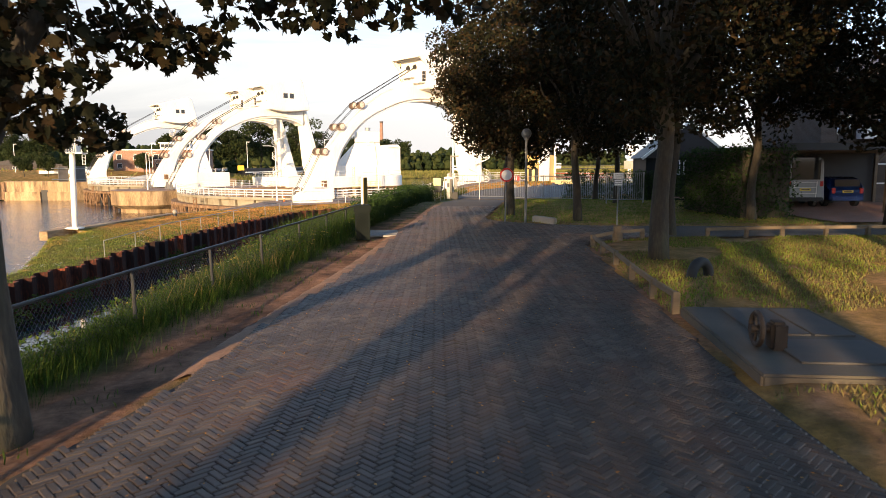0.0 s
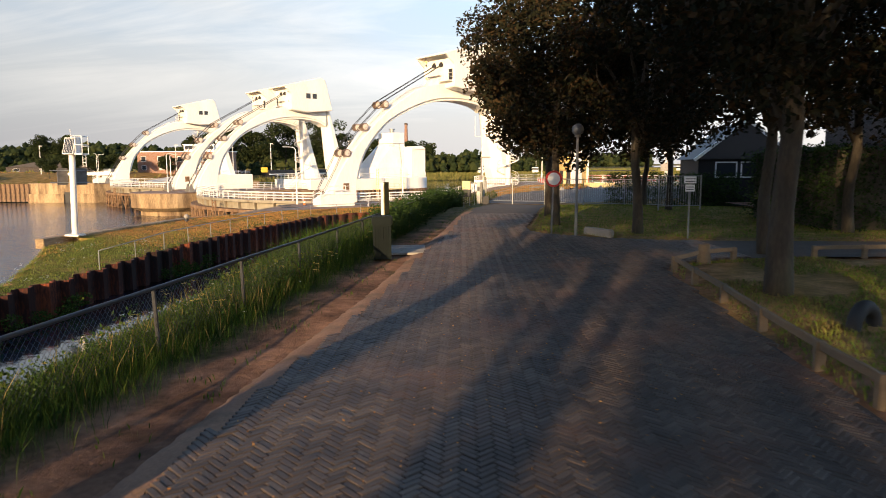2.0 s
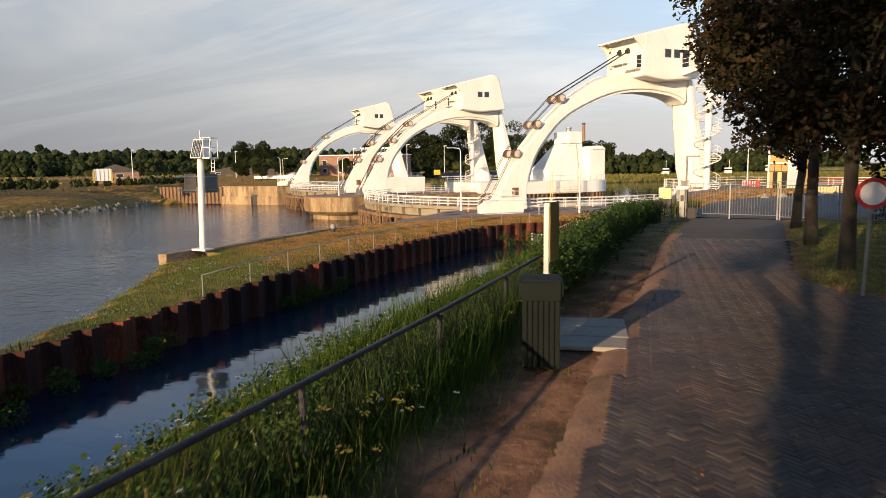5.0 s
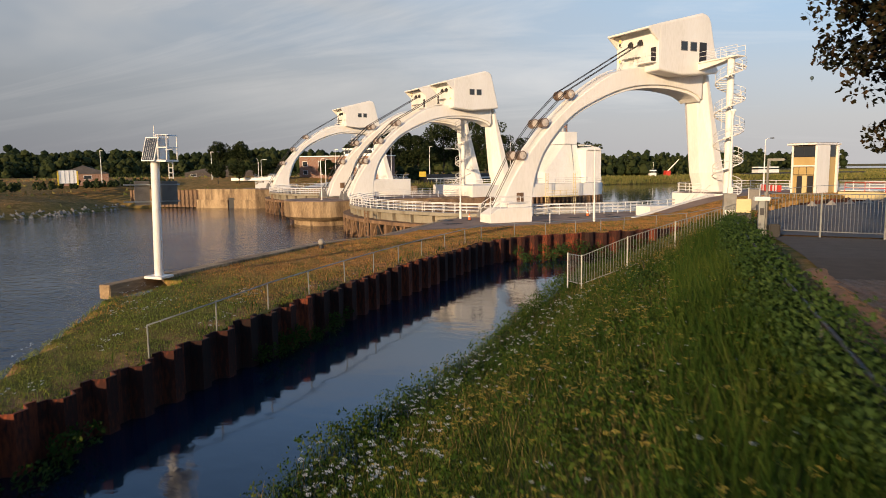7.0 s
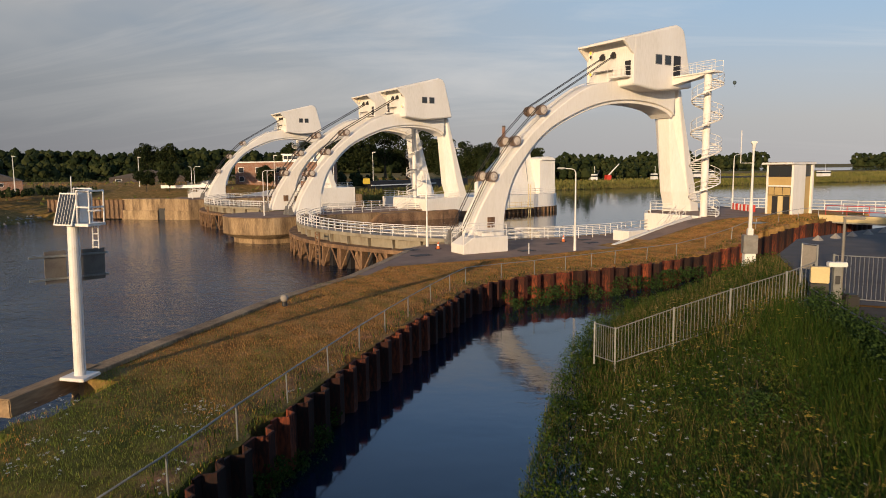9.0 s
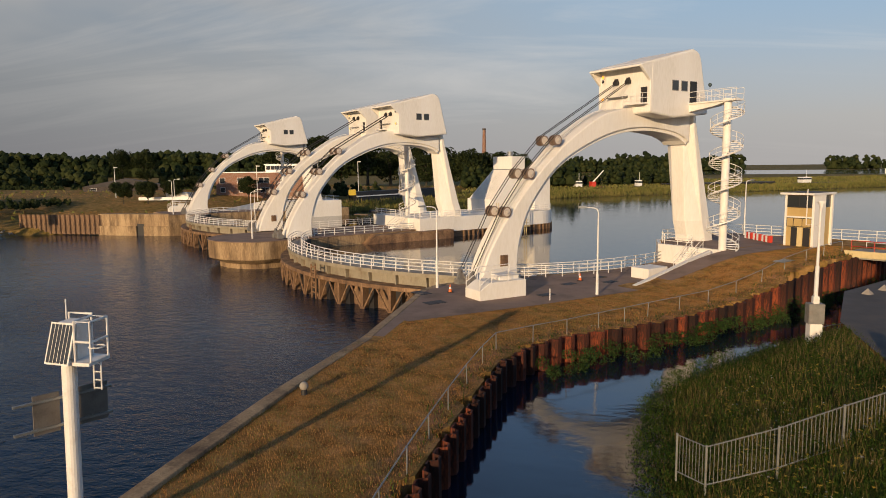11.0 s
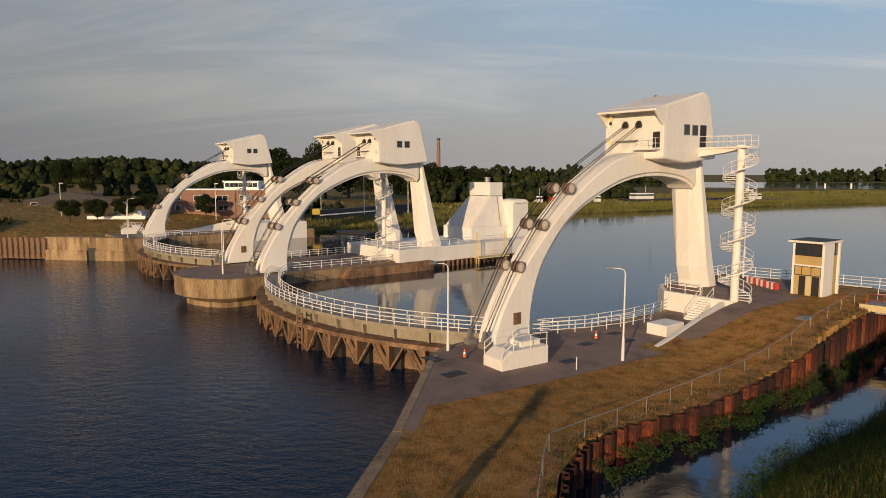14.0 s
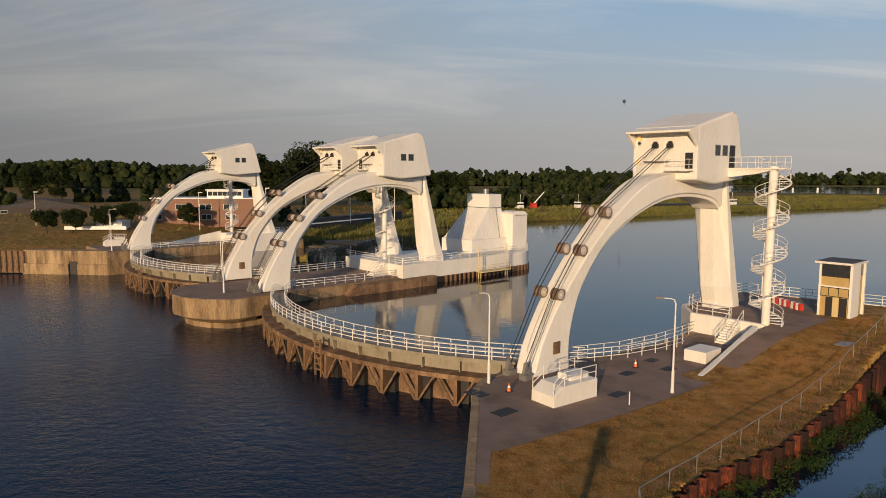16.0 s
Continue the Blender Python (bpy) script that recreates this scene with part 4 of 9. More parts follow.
def tower(cx, cy, dz, side, label, group="weir towers"):
    """side = 1: the outer wall faces the near bank; -1: mirrored."""
    t = thing("weir_tower", label, "weir tower", WEIR @ pose(cx, cy, dz), group)
    s = side
    out_pts = [(p.x, p.y) for p in spline([Vector((x, z, 0)) for x, z in ARCH_OUT], 5)]
    in_pts = [(p.x, p.y) for p in spline([Vector((x, z, 0)) for x, z in ARCH_IN], 5)]
    outline = out_pts + [(-1.0, 13.1), (-1.75, 12.4), (-5.7, -1.0), (-5.9, -2.0), (-0.5, -2.0), (-0.35, 0.4), (0.25, 1.75), (1.42, 9.5)] + in_pts[::-1]
    # side faces made from quads: pair outer and inner samples
    bm = bmesh.new()
    n = 41
    def resample(pts, n):
        P = [Vector((x, z, 0)) for x, z in pts]
        acc = [0.0]
        for a, b in zip(P, P[1:]):
            acc.append(acc[-1] + (b - a).length)
        res = []
        for k in range(n):
            w = acc[-1] * k / (n - 1)
            i = max(j for j in range(len(acc)) if acc[j] <= w + 1e-9)
            i = min(i, len(P) - 2)
            f = (w - acc[i]) / max(acc[i + 1] - acc[i], 1e-9)
            q = P[i].lerp(P[i + 1], f)
            res.append((q.x, q.y))
        return res
    O = resample(out_pts + [(3.0, 13.1), (-1.2, 13.1)], n)
    I = resample(in_pts, n)
    rows = []
    for (ox_, oz), (ix, iz) in zip(O, I):
        rows.append([bm.verts.new((ox_, s * side_in(ox_), oz)), bm.verts.new((ox_, s * side_out(ox_), oz)), bm.verts.new((ix, s * side_out(ix), iz)), bm.verts.new((ix, s * side_in(ix), iz))])
    for A, B in zip(rows, rows[1:]):
        for k in range(4):
            bm.faces.new((A[k], A[(k + 1) % 4], B[(k + 1) % 4], B[k]))
    bm.faces.new(rows[0]); bm.faces.new(rows[-1][::-1])
    ar = part("arch", bm, M_WHITE, t, "white concrete arch springing from the quay")
    soften(ar, 0.10, 2, 40)
    # raised band along the underside of the arch
    bm = bmesh.new()
    rows = []
    for k, (ix, iz) in enumerate(I[4:]):
        a_, b_ = I[min(k + 5, n - 1)], I[max(k + 3, 0)]
        d = Vector((a_[0] - b_[0], a_[1] - b_[1])).normalized()
        nn = Vector((d.y, -d.x))
        if nn.dot(Vector((9 - ix, 4 - iz))) < 0:
            nn = -nn
        e = 0.32
        ha, hb_ = s * (side_in(ix) + 0.25), s * (side_out(ix) - 0.25)
        rows.append([bm.verts.new((ix - nn.x * 0.1, ha, iz - nn.y * 0.1)), bm.verts.new((ix - nn.x * 0.1, hb_, iz - nn.y * 0.1)), bm.verts.new((ix + nn.x * e, hb_, iz + nn.y * e)), bm.verts.new((ix + nn.x * e, ha, iz + nn.y * e))])
    for A, B in zip(rows, rows[1:]):
        for k in range(4):
            bm.faces.new((A[k], A[(k + 1) % 4], B[(k + 1) % 4], B[k]))
    bm.faces.new(rows[0]); bm.faces.new(rows[-1][::-1])
    soften(part("arch_rib", bm, M_WHITE, t), 0.05, 2, 40)
    # rear leg: a sloping shaft with chamfered inner face
    bm = bmesh.new()
    rings = []
    for x0, x1, z in ((-5.7, -2.5, -1.2), (-5.4, -2.45, 0.3), (-4.85, -1.95, 1.8), (-2.25, -1.1, 11.0), (-1.9, -0.9, 12.6)):
        w = (x1 - x0)
        k = 1.4 if z > 1 else 1.3
        rings.append([bm.verts.new(v) for v in ((x0, -1.7, z), (x0, 1.7, z), (x0 + w * 0.45, 1.7, z), (x1, 0.75, z), (x1, -0.75, z), (x0 + w * 0.45, -1.7, z))])
    for A, B in zip(rings, rings[1:]):
        for k in range(6):
            bm.faces.new((A[k], A[(k + 1) % 6], B[(k + 1) % 6], B[k]))
    bm.faces.new(rings[0][::-1]); bm.faces.new(rings[-1])
    soften(part("rear_leg", bm, M_WHITE, t), 0.08, 2, 25)
    # machine house: rounded shell and a hooded front
    bm = bmesh.new()
    back = [(p.x, p.y) for p in spline([Vector((-0.75, 16.6, 0)), Vector((-0.38, 17.95, 0)), Vector((0.05, 18.55, 0)), Vector((0.85, 18.78, 0))], 4)]
    shell = [(7.05, 12.5), (6.0, 12.38), (3.65, 12.12), (1.0, 12.35), (-1.75, 12.62)] + back + [(7.05, 17.22)]
    extrude_profile(bm, shell, -3.2, 3.2)
    house = part("machine_house", bm, M_WHITE, t, "white machine house with a sloping roof and rounded back")
    soften(house, 0.22, 3, 30)
    bm = bmesh.new()
    extrude_profile(bm, [(6.9, 17.20), (8.45, 16.83), (8.45, 16.62), (6.9, 16.95)], -3.18, 3.18)
    for y0, y1 in ((-3.18, -2.9), (2.9, 3.18)):
        extrude_profile(bm, [(6.9, 16.98), (8.42, 16.66), (7.08, 15.45), (7.08, 12.62), (6.9, 12.62)], y0, y1)
    soften(part("hood", bm, M_WHITE, house, "projecting roof hood over the cable openings"), 0.05, 2)
    # windows on both side walls, door on the outer one
    for yy in (1, -1):
        for x0 in (3.06, 1.70):
            bm = bmesh.new()
            y = yy * 3.2
            box(bm, x0, x0 + 0.95, y - 0.06, y + 0.035, 14.68, 15.66)
            w = part("window", bm, M_GALV_OLD, house, "dark window in a metal frame")
            bm = bmesh.new()
            box(bm, x0 + 0.07, x0 + 0.88, y + yy * 0.03, y + yy * 0.045, 14.75, 15.59)
            part("pane", bm, M_GLASS, w)
    bm = bmesh.new()
    yo = s * 3.2
    box(bm, 0.28, 1.30, yo - 0.05, yo + 0.05, 13.62, 15.68)
    dr = part("door", bm, M_DARK, house, "dark steel door")
    bm = bmesh.new()
    tube(bm, (1.15, yo + s * 0.06, 14.6), (1.15, yo + s * 0.14, 14.6), 0.03)
    part("handle", bm, M_GALV, dr)
    # front door with its little balcony, service ledge, signal lamps
    fx = 7.06
    bm = bmesh.new()
    yd = s * 2.42
    box(bm, fx - 0.05, fx + 0.03, yd - 0.36, yd + 0.36, 13.5, 14.9)
    part("door", bm, M_DARK, house, "small dark front hatch door")
    bm = bmesh.new()
    box(bm, fx, fx + 0.8, s * 0.45 if s > 0 else -2.9, s * 2.9 if s > 0 else -0.45, 13.30, 13.42)
    bal = part("balcony", bm, M_WHITE_METAL, house)
    ya, yb = s * 0.5, s * 2.85
    bm = bmesh.new()
    for h in (0.45, 0.9):
        pipe(bm, [(fx + 0.05, ya, 13.42 + h), (fx + 0.76, ya, 13.42 + h), (fx + 0.76, yb, 13.42 + h), (fx + 0.05, yb, 13.42 + h)], 0.022)
    for y in np.linspace(ya, yb, 4):
        tube(bm, (fx + 0.76, y, 13.42), (fx + 0.76, y, 14.34), 0.022, n=6)
    part("balcony_rail", bm, M_WHITE_METAL, bal)
    bm = bmesh.new()
    box(bm, fx, fx + 0.55, -1.75, 0.55, 14.12, 14.2)
    part("ledge", bm, M_GALV_OLD, house)
    for zc, mat in ((16.25, M_LAMP), (15.85, M_DARK), (14.1, M_LAMP)):
        bm = bmesh.new()
        tube(bm, (fx, -s * 2.45, zc), (fx + 0.22, -s * 2.45, zc), 0.2, n=12)
        lamp = part("signal_lamp", bm, M_WHITE_METAL, house, "round amber signal lamp")
        bm = bmesh.new()
        tube(bm, (fx + 0.2, -s * 2.45, zc), (fx + 0.235, -s * 2.45, zc), 0.16, n=12)
        part("lens", bm, mat, lamp)
    # cables over three pairs of pulleys
    for yc in (-0.85 * s, 0.62 * s):
        bm = bmesh.new()
        box(bm, fx - 0.05, fx + 0.32, yc - 0.26, yc + 0.26, 15.35, 15.72)
        extrude_profile(bm, [(fx, 15.7), (fx + 0.3, 15.7), (fx + 0.12, 15.95)], yc - 0.2, yc + 0.2)
        part("cable_mouth", bm, M_DARK, house)
    stations = ((16.35, 9.95), (19.5, 7.05), (22.15, 3.85))
    for yc in (-1.3 * s, 0.4 * s):
        for off in (-0.17, 0.17):
            path = [(fx + 0.1, (-0.85 * s if yc * s < 0 else 0.62 * s) + off, 15.55)]
            for x, z in stations:
                path.append((x + 0.32, yc + off, z + 0.31))
            path += [(25.6, yc + off, -1.2)]
            bm = bmesh.new()
            pipe(bm, path, 0.036, 6)
            part("cable", bm, M_CABLE, t)
        for x, z in stations:
            bm = bmesh.new()
            for a0, a1, r in ((-0.36, -0.29, 0.47), (-0.29, -0.04, 0.38), (-0.04, 0.04, 0.45), (0.04, 0.29, 0.38), (0.29, 0.36, 0.47)):
                tube(bm, (x, yc + a0, z), (x, yc + a1, z), r, n=18)
            pl = part("pulley", bm, M_PULLEY, t, "grey cable pulley with rusty rims")
            bm = bmesh.new()
            tube(bm, (x, yc - 0.5, z), (x, yc + 0.5, z), 0.1, n=10)
            for a0 in (-0.375, 0.36):
                tube(bm, (x, yc + a0, z), (x, yc + a0 + 0.015, z), 0.36, n=18)
            part("hub_plate", bm, M_PULLEY_FACE, pl, "pale grey hub plate")
        bm = bmesh.new()
        box(bm, 25.2, 26.0, yc - 0.32, yc + 0.32, -2.2, -1.75)
        extrude_profile(bm, [(25.25, -1.75), (25.95, -1.75), (25.72, -0.9), (25.5, -0.9)], yc - 0.12, yc + 0.12)
        part("cable_anchor", bm, M_GALV_OLD, t, "steel cable anchor bolted to the deck")
    # ladders up the front of the arch
    for yc in (-0.45 * s,):
        bm = bmesh.new()
        lad = O[2:29]
        for dy in (-0.22, 0.22):
            pipe(bm, [(x + 0.14, yc + dy, z + 0.16) for x, z in lad], 0.03, 5)
        acc = 0
        for (x0, z0), (x1, z1) in zip(lad, lad[1:]):
            for k in range(2):
                f = k / 2
                x, z = x0 + (x1 - x0) * f + 0.14, z0 + (z1 - z0) * f + 0.16
                tube(bm, (x, yc - 0.22, z), (x, yc + 0.22, z), 0.02, n=5)
        part("ladder", bm, M_WHITE_METAL, t)
    # plaque on the front leg
    bm = bmesh.new()
    hy = side_out(22) + 0.02
    box(bm, 21.95, 22.75, s * hy - 0.03, s * hy + 0.03, -0.75, 0.2)
    part("plaque", bm, M_RUST_DARK, t, "brown bronze plaque")
    return t


M_LAMP = plain("amber_lens", (0.9, 0.35, 0.05), 0.3, emit=1.2)
tower(0.0, -3.2, 0.0, 1, "white concrete weir tower with arched legs, machine house and cables")
tower(-1.0, -50.3, 0.15, -1, "white weir tower on the mid-river pier, mirrored, with cables")
tower(-1.2, -61.2, 0.2, 1, "white weir tower on the mid-river pier, second of the pair")
tower(-1.8, -107.0, 0.5, -1, "white weir tower at the far bank, with cables")


def spiral_stair(cx, cy, z0, z1, bridge_to, label):
    """Round column, wedge steps, landings every turn, and a footbridge to the house."""
    t = thing("spiral_staircase", label, "staircase", WEIR @ pose(cx, cy, 0), "spiral staircases")
    bm = bmesh.new()
    tube(bm, (0, 0, z0 - 0.4), (0, 0, z1 + 0.15), 0.36, n=20)
    part("column", bm, M_WHITE, t, smooth=False)
    turns = 4.5
    rise = (z1 - z0) / (turns * 16)
    bm = bmesh.new()
    a0, a1 = 0.0, 2 * math.pi / 16 * 1.05
    vs = []
    for z in (-0.05, 0.0):
        vs.append([bm.verts.new((r * math.cos(a), r * math.sin(a), z)) for r, a in ((0.3, a0), (1.45, a0), (1.45, a1), (0.3, a1))])
    A, B = vs
    bm.faces.new(A[::-1]); bm.faces.new(B)
    for k in range(4):
        bm.faces.new((A[k], A[(k + 1) % 4], B[(k + 1) % 4], B[k]))
    first = part("step", bm, M_WHITE_METAL, t)
    n = int(turns * 16)
    ph = math.atan2(bridge_to[1] - cy, bridge_to[0] - cx)
    start = ph - turns * 2 * math.pi
    first.matrix_basis = pose(0, 0, z0 + rise, 0, 0, math.degrees(start))
    for i in range(1, n):
        share("step", first.data, t, pose(0, 0, z0 + rise * (i + 1), 0, 0, math.degrees(start + 2 * math.pi * i / 16)))
    for h, r in ((1.0, 0.03), (0.55, 0.022)):
        bm = bmesh.new()
        pipe(bm, [(1.45 * math.cos(start + 2 * math.pi * i / 16), 1.45 * math.sin(start + 2 * math.pi * i / 16), z0 + rise * i + h) for i in range(n + 1)], r, 6)
        part("handrail", bm, M_WHITE_METAL, t)
    bm = bmesh.new()
    pipe(bm, [(1.45 * math.cos(start + 2 * math.pi * i / 16), 1.45 * math.sin(start + 2 * math.pi * i / 16), z0 + rise * i + 0.03) for i in range(n + 1)], 0.075, 4)
    part("stringer", bm, M_WHITE_METAL, t)
    bm = bmesh.new()
    tube(bm, (0, 0, 0), (0, 0, 1.0), 0.022, n=5)
    b0 = part("baluster", bm, M_WHITE_METAL, t)
    for i in range(0, n + 1, 2):
        a = start + 2 * math.pi * i / 16
        m = Matrix.Translation((1.45 * math.cos(a), 1.45 * math.sin(a), z0 + rise * i))
        if i == 0:
            b0.matrix_basis = m
        else:
            share("baluster", b0.data, t, m)
    # footbridge
    dx, dy = bridge_to[0] - cx, bridge_to[1] - cy
    L = math.hypot(dx, dy)
    mb = pose(0, 0, z1, 0, 0, math.degrees(ph))
    bm = bmesh.new()
    box(bm, -1.2, L, -0.6, 0.6, -0.14, 0.0, mb)
    extrude = [(-0.3, -0.14), (L, -0.14), (L, -0.85), (1.2, -0.5)]
    A = [bm.verts.new(mb @ Vector((x, -0.45, z))) for x, z in extrude]; B = [bm.verts.new(mb @ Vector((x, 0.45, z))) for x, z in extrude]
    for k in range(4):
        bm.faces.new((A[k], A[(k + 1) % 4], B[(k + 1) % 4], B[k]))
    bm.faces.new(A[::-1]); bm.faces.new(B)
    fb = part("footbridge", bm, M_WHITE, t)
    for yy in (-0.57, 0.57):
        bm = bmesh.new()
        for h in (0.5, 1.0):
            pipe(bm, [mb @ Vector((-1.2, yy, h)), mb @ Vector((L, yy, h))], 0.026)
        for x in np.linspace(-1.2, L, 5):
            tube(bm, mb @ Vector((x, yy, 0)), mb @ Vector((x, yy, 1.0)), 0.024, n=6)
        part("bridge_rail", bm, M_WHITE_METAL, fb)
    return t


spiral_stair(1.1, 4.0, REAR, 13.6, (0.9, 0.0), "white spiral staircase round a column beside the tower")
spiral_stair(-0.4, -55.75, REAR + 0.2, 13.75, (-0.3, -53.5), "white spiral staircase between the paired towers")
spiral_stair(-1.2, -114.2, REAR + 0.5, 14.1, (-0.9, -110.2), "white spiral staircase behind the far tower")


def visor_gate(cx, cy, dz, label):
    t = thing("visor_gate", label, "weir gate", WEIR @ pose(cx, cy, dz), "visor gates")
    R = GATE_R
    n = 64

    def arc(r, z, k=n, half=HALF):
        return [(r * math.cos(a), r * math.sin(a), z) for a in np.linspace(-half, half, k)]

    def ring(name, r0, r1, z0, z1, mat, label="", k=n):
        bm = bmesh.new()
        rows = []
        for a in np.linspace(-HALF, HALF, k):
            c, s_ = math.cos(a), math.sin(a)
            rows.append([bm.verts.new(v) for v in ((r0 * c, r0 * s_, z0), (r1 * c, r1 * s_, z0), (r1 * c, r1 * s_, z1), (r0 * c, r0 * s_, z1))])
        for A, B in zip(rows, rows[1:]):
            for q in range(4):
                bm.faces.new((A[q], A[(q + 1) % 4], B[(q + 1) % 4], B[q]))
        bm.faces.new(rows[0]); bm.faces.new(rows[-1][::-1])
        return part(name, bm, mat, t, label)

    ring("deck", R - 1.75, R + 0.06, DECK - 0.14, DECK, M_CONC_GREY, "grey walkway deck")
    ring("fascia", R - 0.05, R + 0.10, DECK - 0.30, DECK + 0.06, M_GATE)
    ring("skin_plate", R - 0.55, R - 0.45, -3.5, DECK - 0.14, M_GATE, "greenish grey steel gate plate")
    ring("inner_plate", R - 1.9, R - 1.7, -7.0, DECK - 0.1, M_DARK, "dark tarred inner gate wall")
    ring("ledge", R - 0.5, R + 1.0, -3.62, -3.45, M_RUST_DARK, "brown-stained ledge beam")
    ring("lower_beam", R + 0.82, R + 1.0, -3.85, -3.62, M_RUST_DARK)
    ring("back_plate", R - 0.4, R - 0.3, -7.0, -3.6, M_RUST_DARK)
    for r in (R - 1.65, R - 0.02):
        rail_run(t, [p[:2] for p in arc(r, 0, 48)], DECK, 1.55, 1.05, (0.36, 0.7, 1.05), 0.045, thick_post=0.05)
    # stiffeners under the deck
    bm = bmesh.new()
    extrude_profile(bm, [(-0.5, -3.5), (-0.06, -3.5), (0.06, -2.36), (-0.5, -2.36)], -0.06, 0.06)
    st = part("stiffener", bm, M_GATE, t)
    ang = np.linspace(-HALF, HALF, 17)
    st.matrix_basis = pose(0, 0, 0, 0, 0, math.degrees(ang[0])) @ Matrix.Translation((R, 0, 0))
    for a in ang[1:]:
        share("stiffener", st.data, t, pose(0, 0, 0, 0, 0, math.degrees(a)) @ Matrix.Translation((R, 0, 0)))
    # trestles: post, two raking braces, a dark block painted as each slot's shade
    bm = bmesh.new()
    box(bm, -0.35, 0.95, -0.16, 0.16, -7.0, -3.62)
    po = part("trestle_post", bm, M_RUST_DARK, t)
    bm = bmesh.new()
    tube(bm, (0.9, 0.0, -6.3), (0.9, 1.62, -3.8), 0.1, n=6); tube(bm, (0.9, 0.0, -6.3), (0.9, -1.62, -3.8), 0.1, n=6)
    br = part("trestle_brace", bm, M_RUST_DARK, t)
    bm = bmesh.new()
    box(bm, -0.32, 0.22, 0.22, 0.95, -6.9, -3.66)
    sl = part("trestle_slot_shade", bm, M_DARK, t, "dark block painted as the shade in the opening between trestles")
    bays = np.linspace(-HALF, HALF, 17)
    for i, a in enumerate(bays):
        m = pose(0, 0, 0, 0, 0, math.degrees(a)) @ Matrix.Translation((R, 0, 0))
        if i == 0:
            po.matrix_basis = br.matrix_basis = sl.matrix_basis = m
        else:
            share("trestle_post", po.data, t, m); share("trestle_brace", br.data, t, m); share("trestle_slot_shade", sl.data, t, m)
    # access ladder frame at the crown
    bm = bmesh.new()
    for yy in (-0.45, 0.45):
        box(bm, 0.98, 1.12, yy - 0.08, yy + 0.08, -6.2, -2.4)
    for z in np.linspace(-5.4, -2.7, 6):
        box(bm, 0.98, 1.1, -0.45, 0.45, z - 0.07, z + 0.07)
    la = part("access_ladder", bm, M_RUST_DARK, t, "rusty ladder frame down to the water")
    la.matrix_basis = pose(0, 0, 0, 0, 0, 4) @ Matrix.Translation((R, 0, 0))
    return t


for cx, cy, dz in GATES:
    visor_gate(cx, cy, dz, "curved visor gate with white railings above rusty trestles")

# ---- the mid-river pier ----
pier = thing("river_pier", "concrete mid-river pier with a round brown-stained nose", "pier", WEIR, kind="structure")
bm = bmesh.new()
nose = [(25.2, -61.2), (28.0, -61.1), (30.2, -60.2), (31.9, -58.3), (32.75, -55.6), (32.5, -52.8), (31.2, -50.0), (29.2, -47.9), (27.6, -47.5), (25.2, -47.6)]
prism(bm, nose + [(2.0, -49.0), (2.0, -62.2)], -4.75, DECK - 0.05)
keel = [(25.2 + (x - 25.2) * 0.8, -54.4 + (y + 54.4) * 0.86) for x, y in nose]
prism(bm, keel + [(2.0, -49.6), (2.0, -61.6)], -7.5, -5.35)
n_ = len(nose)
lo, hi = [bm.verts.new((x, y, -5.4)) for x, y in keel], [bm.verts.new((x, y, -4.74)) for x, y in nose]
for k in range(n_ - 1):
    bm.faces.new((lo[k], lo[k + 1], hi[k + 1], hi[k]))
body = part("pier_body", bm, M_CONC, pier, "brown weathered concrete")
soften(body, 0.12, 2, 40)
bm = bmesh.new()
nose2 = [(25.2 + (x - 25.2) * 1.012, -54.4 + (y + 54.4) * 1.01) for x, y in nose]
prism(bm, nose2 + [(2.0, -48.85), (2.0, -62.35)], DECK - 0.05, DECK + 0.05)
soften(part("pier_deck", bm, M_DECK, pier, "asphalt pier deck"), 0.03)
bm = bmesh.new()
tail = [(-24.0 - 6.6 * math.cos(a), -55.4 + 6.6 * math.sin(a)) for a in np.linspace(math.pi / 2, -math.pi / 2, 26)]
prism(bm, [(2.2, -63.0), (2.2, -47.8)] + tail, -2.75, REAR)
soften(part("upper_pier", bm, M_WHITE, pier, "white-painted upper pier wall"), 0.05)
bm = bmesh.new()
tail2 = [(-24.0 - 6.3 * math.cos(a), -55.4 + 6.3 * math.sin(a)) for a in np.linspace(math.pi / 2, -math.pi / 2, 26)]
prism(bm, [(2.0, -62.7), (2.0, -48.1)] + tail2, -7.5, -2.75)
part("pier_foot", bm, M_RUST_DARK, pier, "dark fender timbers at the waterline")
# sloping concrete apron beside the pier
bm = bmesh.new()
extrude_profile(bm, [(13.5, -4.6), (10.5, -2.4), (-3.5, -2.3), (-3.5, -4.6)], -49.2, -46.6)
soften(part("apron", bm, M_RUST_DARK, pier, "rust-brown sloping apron"), 0.06)
# fender piles round the upper end
bm = bmesh.new()
box(bm, -0.13, 0.13, -0.13, 0.13, -5.5, -2.7)
fp = part("fender_pile", bm, M_RUST_DARK, pier)
k = 0
for i in range(17):
    x = -6.5 - i * 1.0
    m = Matrix.Translation((x, -47.95 - 0.8 * i / 17, 0))
    if k == 0:
        fp.matrix_basis = m
    else:
        share("fender_pile", fp.data, pier, m)
    k += 1
for a in np.linspace(math.pi / 2, -math.pi / 2, 22):
    share("fender_pile", fp.data, pier, Matrix.Translation((-24.0 - 6.55 * math.cos(a), -55.4 + 6.55 * math.sin(a), 0)))


def railing(name, line, z, label, m=None, every=1.6, bars=(0.36, 0.7, 1.05), r=0.035, mat=None, height=1.05):
    t = thing(name, label, "railing", WEIR if m is None else m, "railings")
    rail_run(t, line, z, every, height, bars, r, mat=mat, thick_post=r * 1.2)
    return t


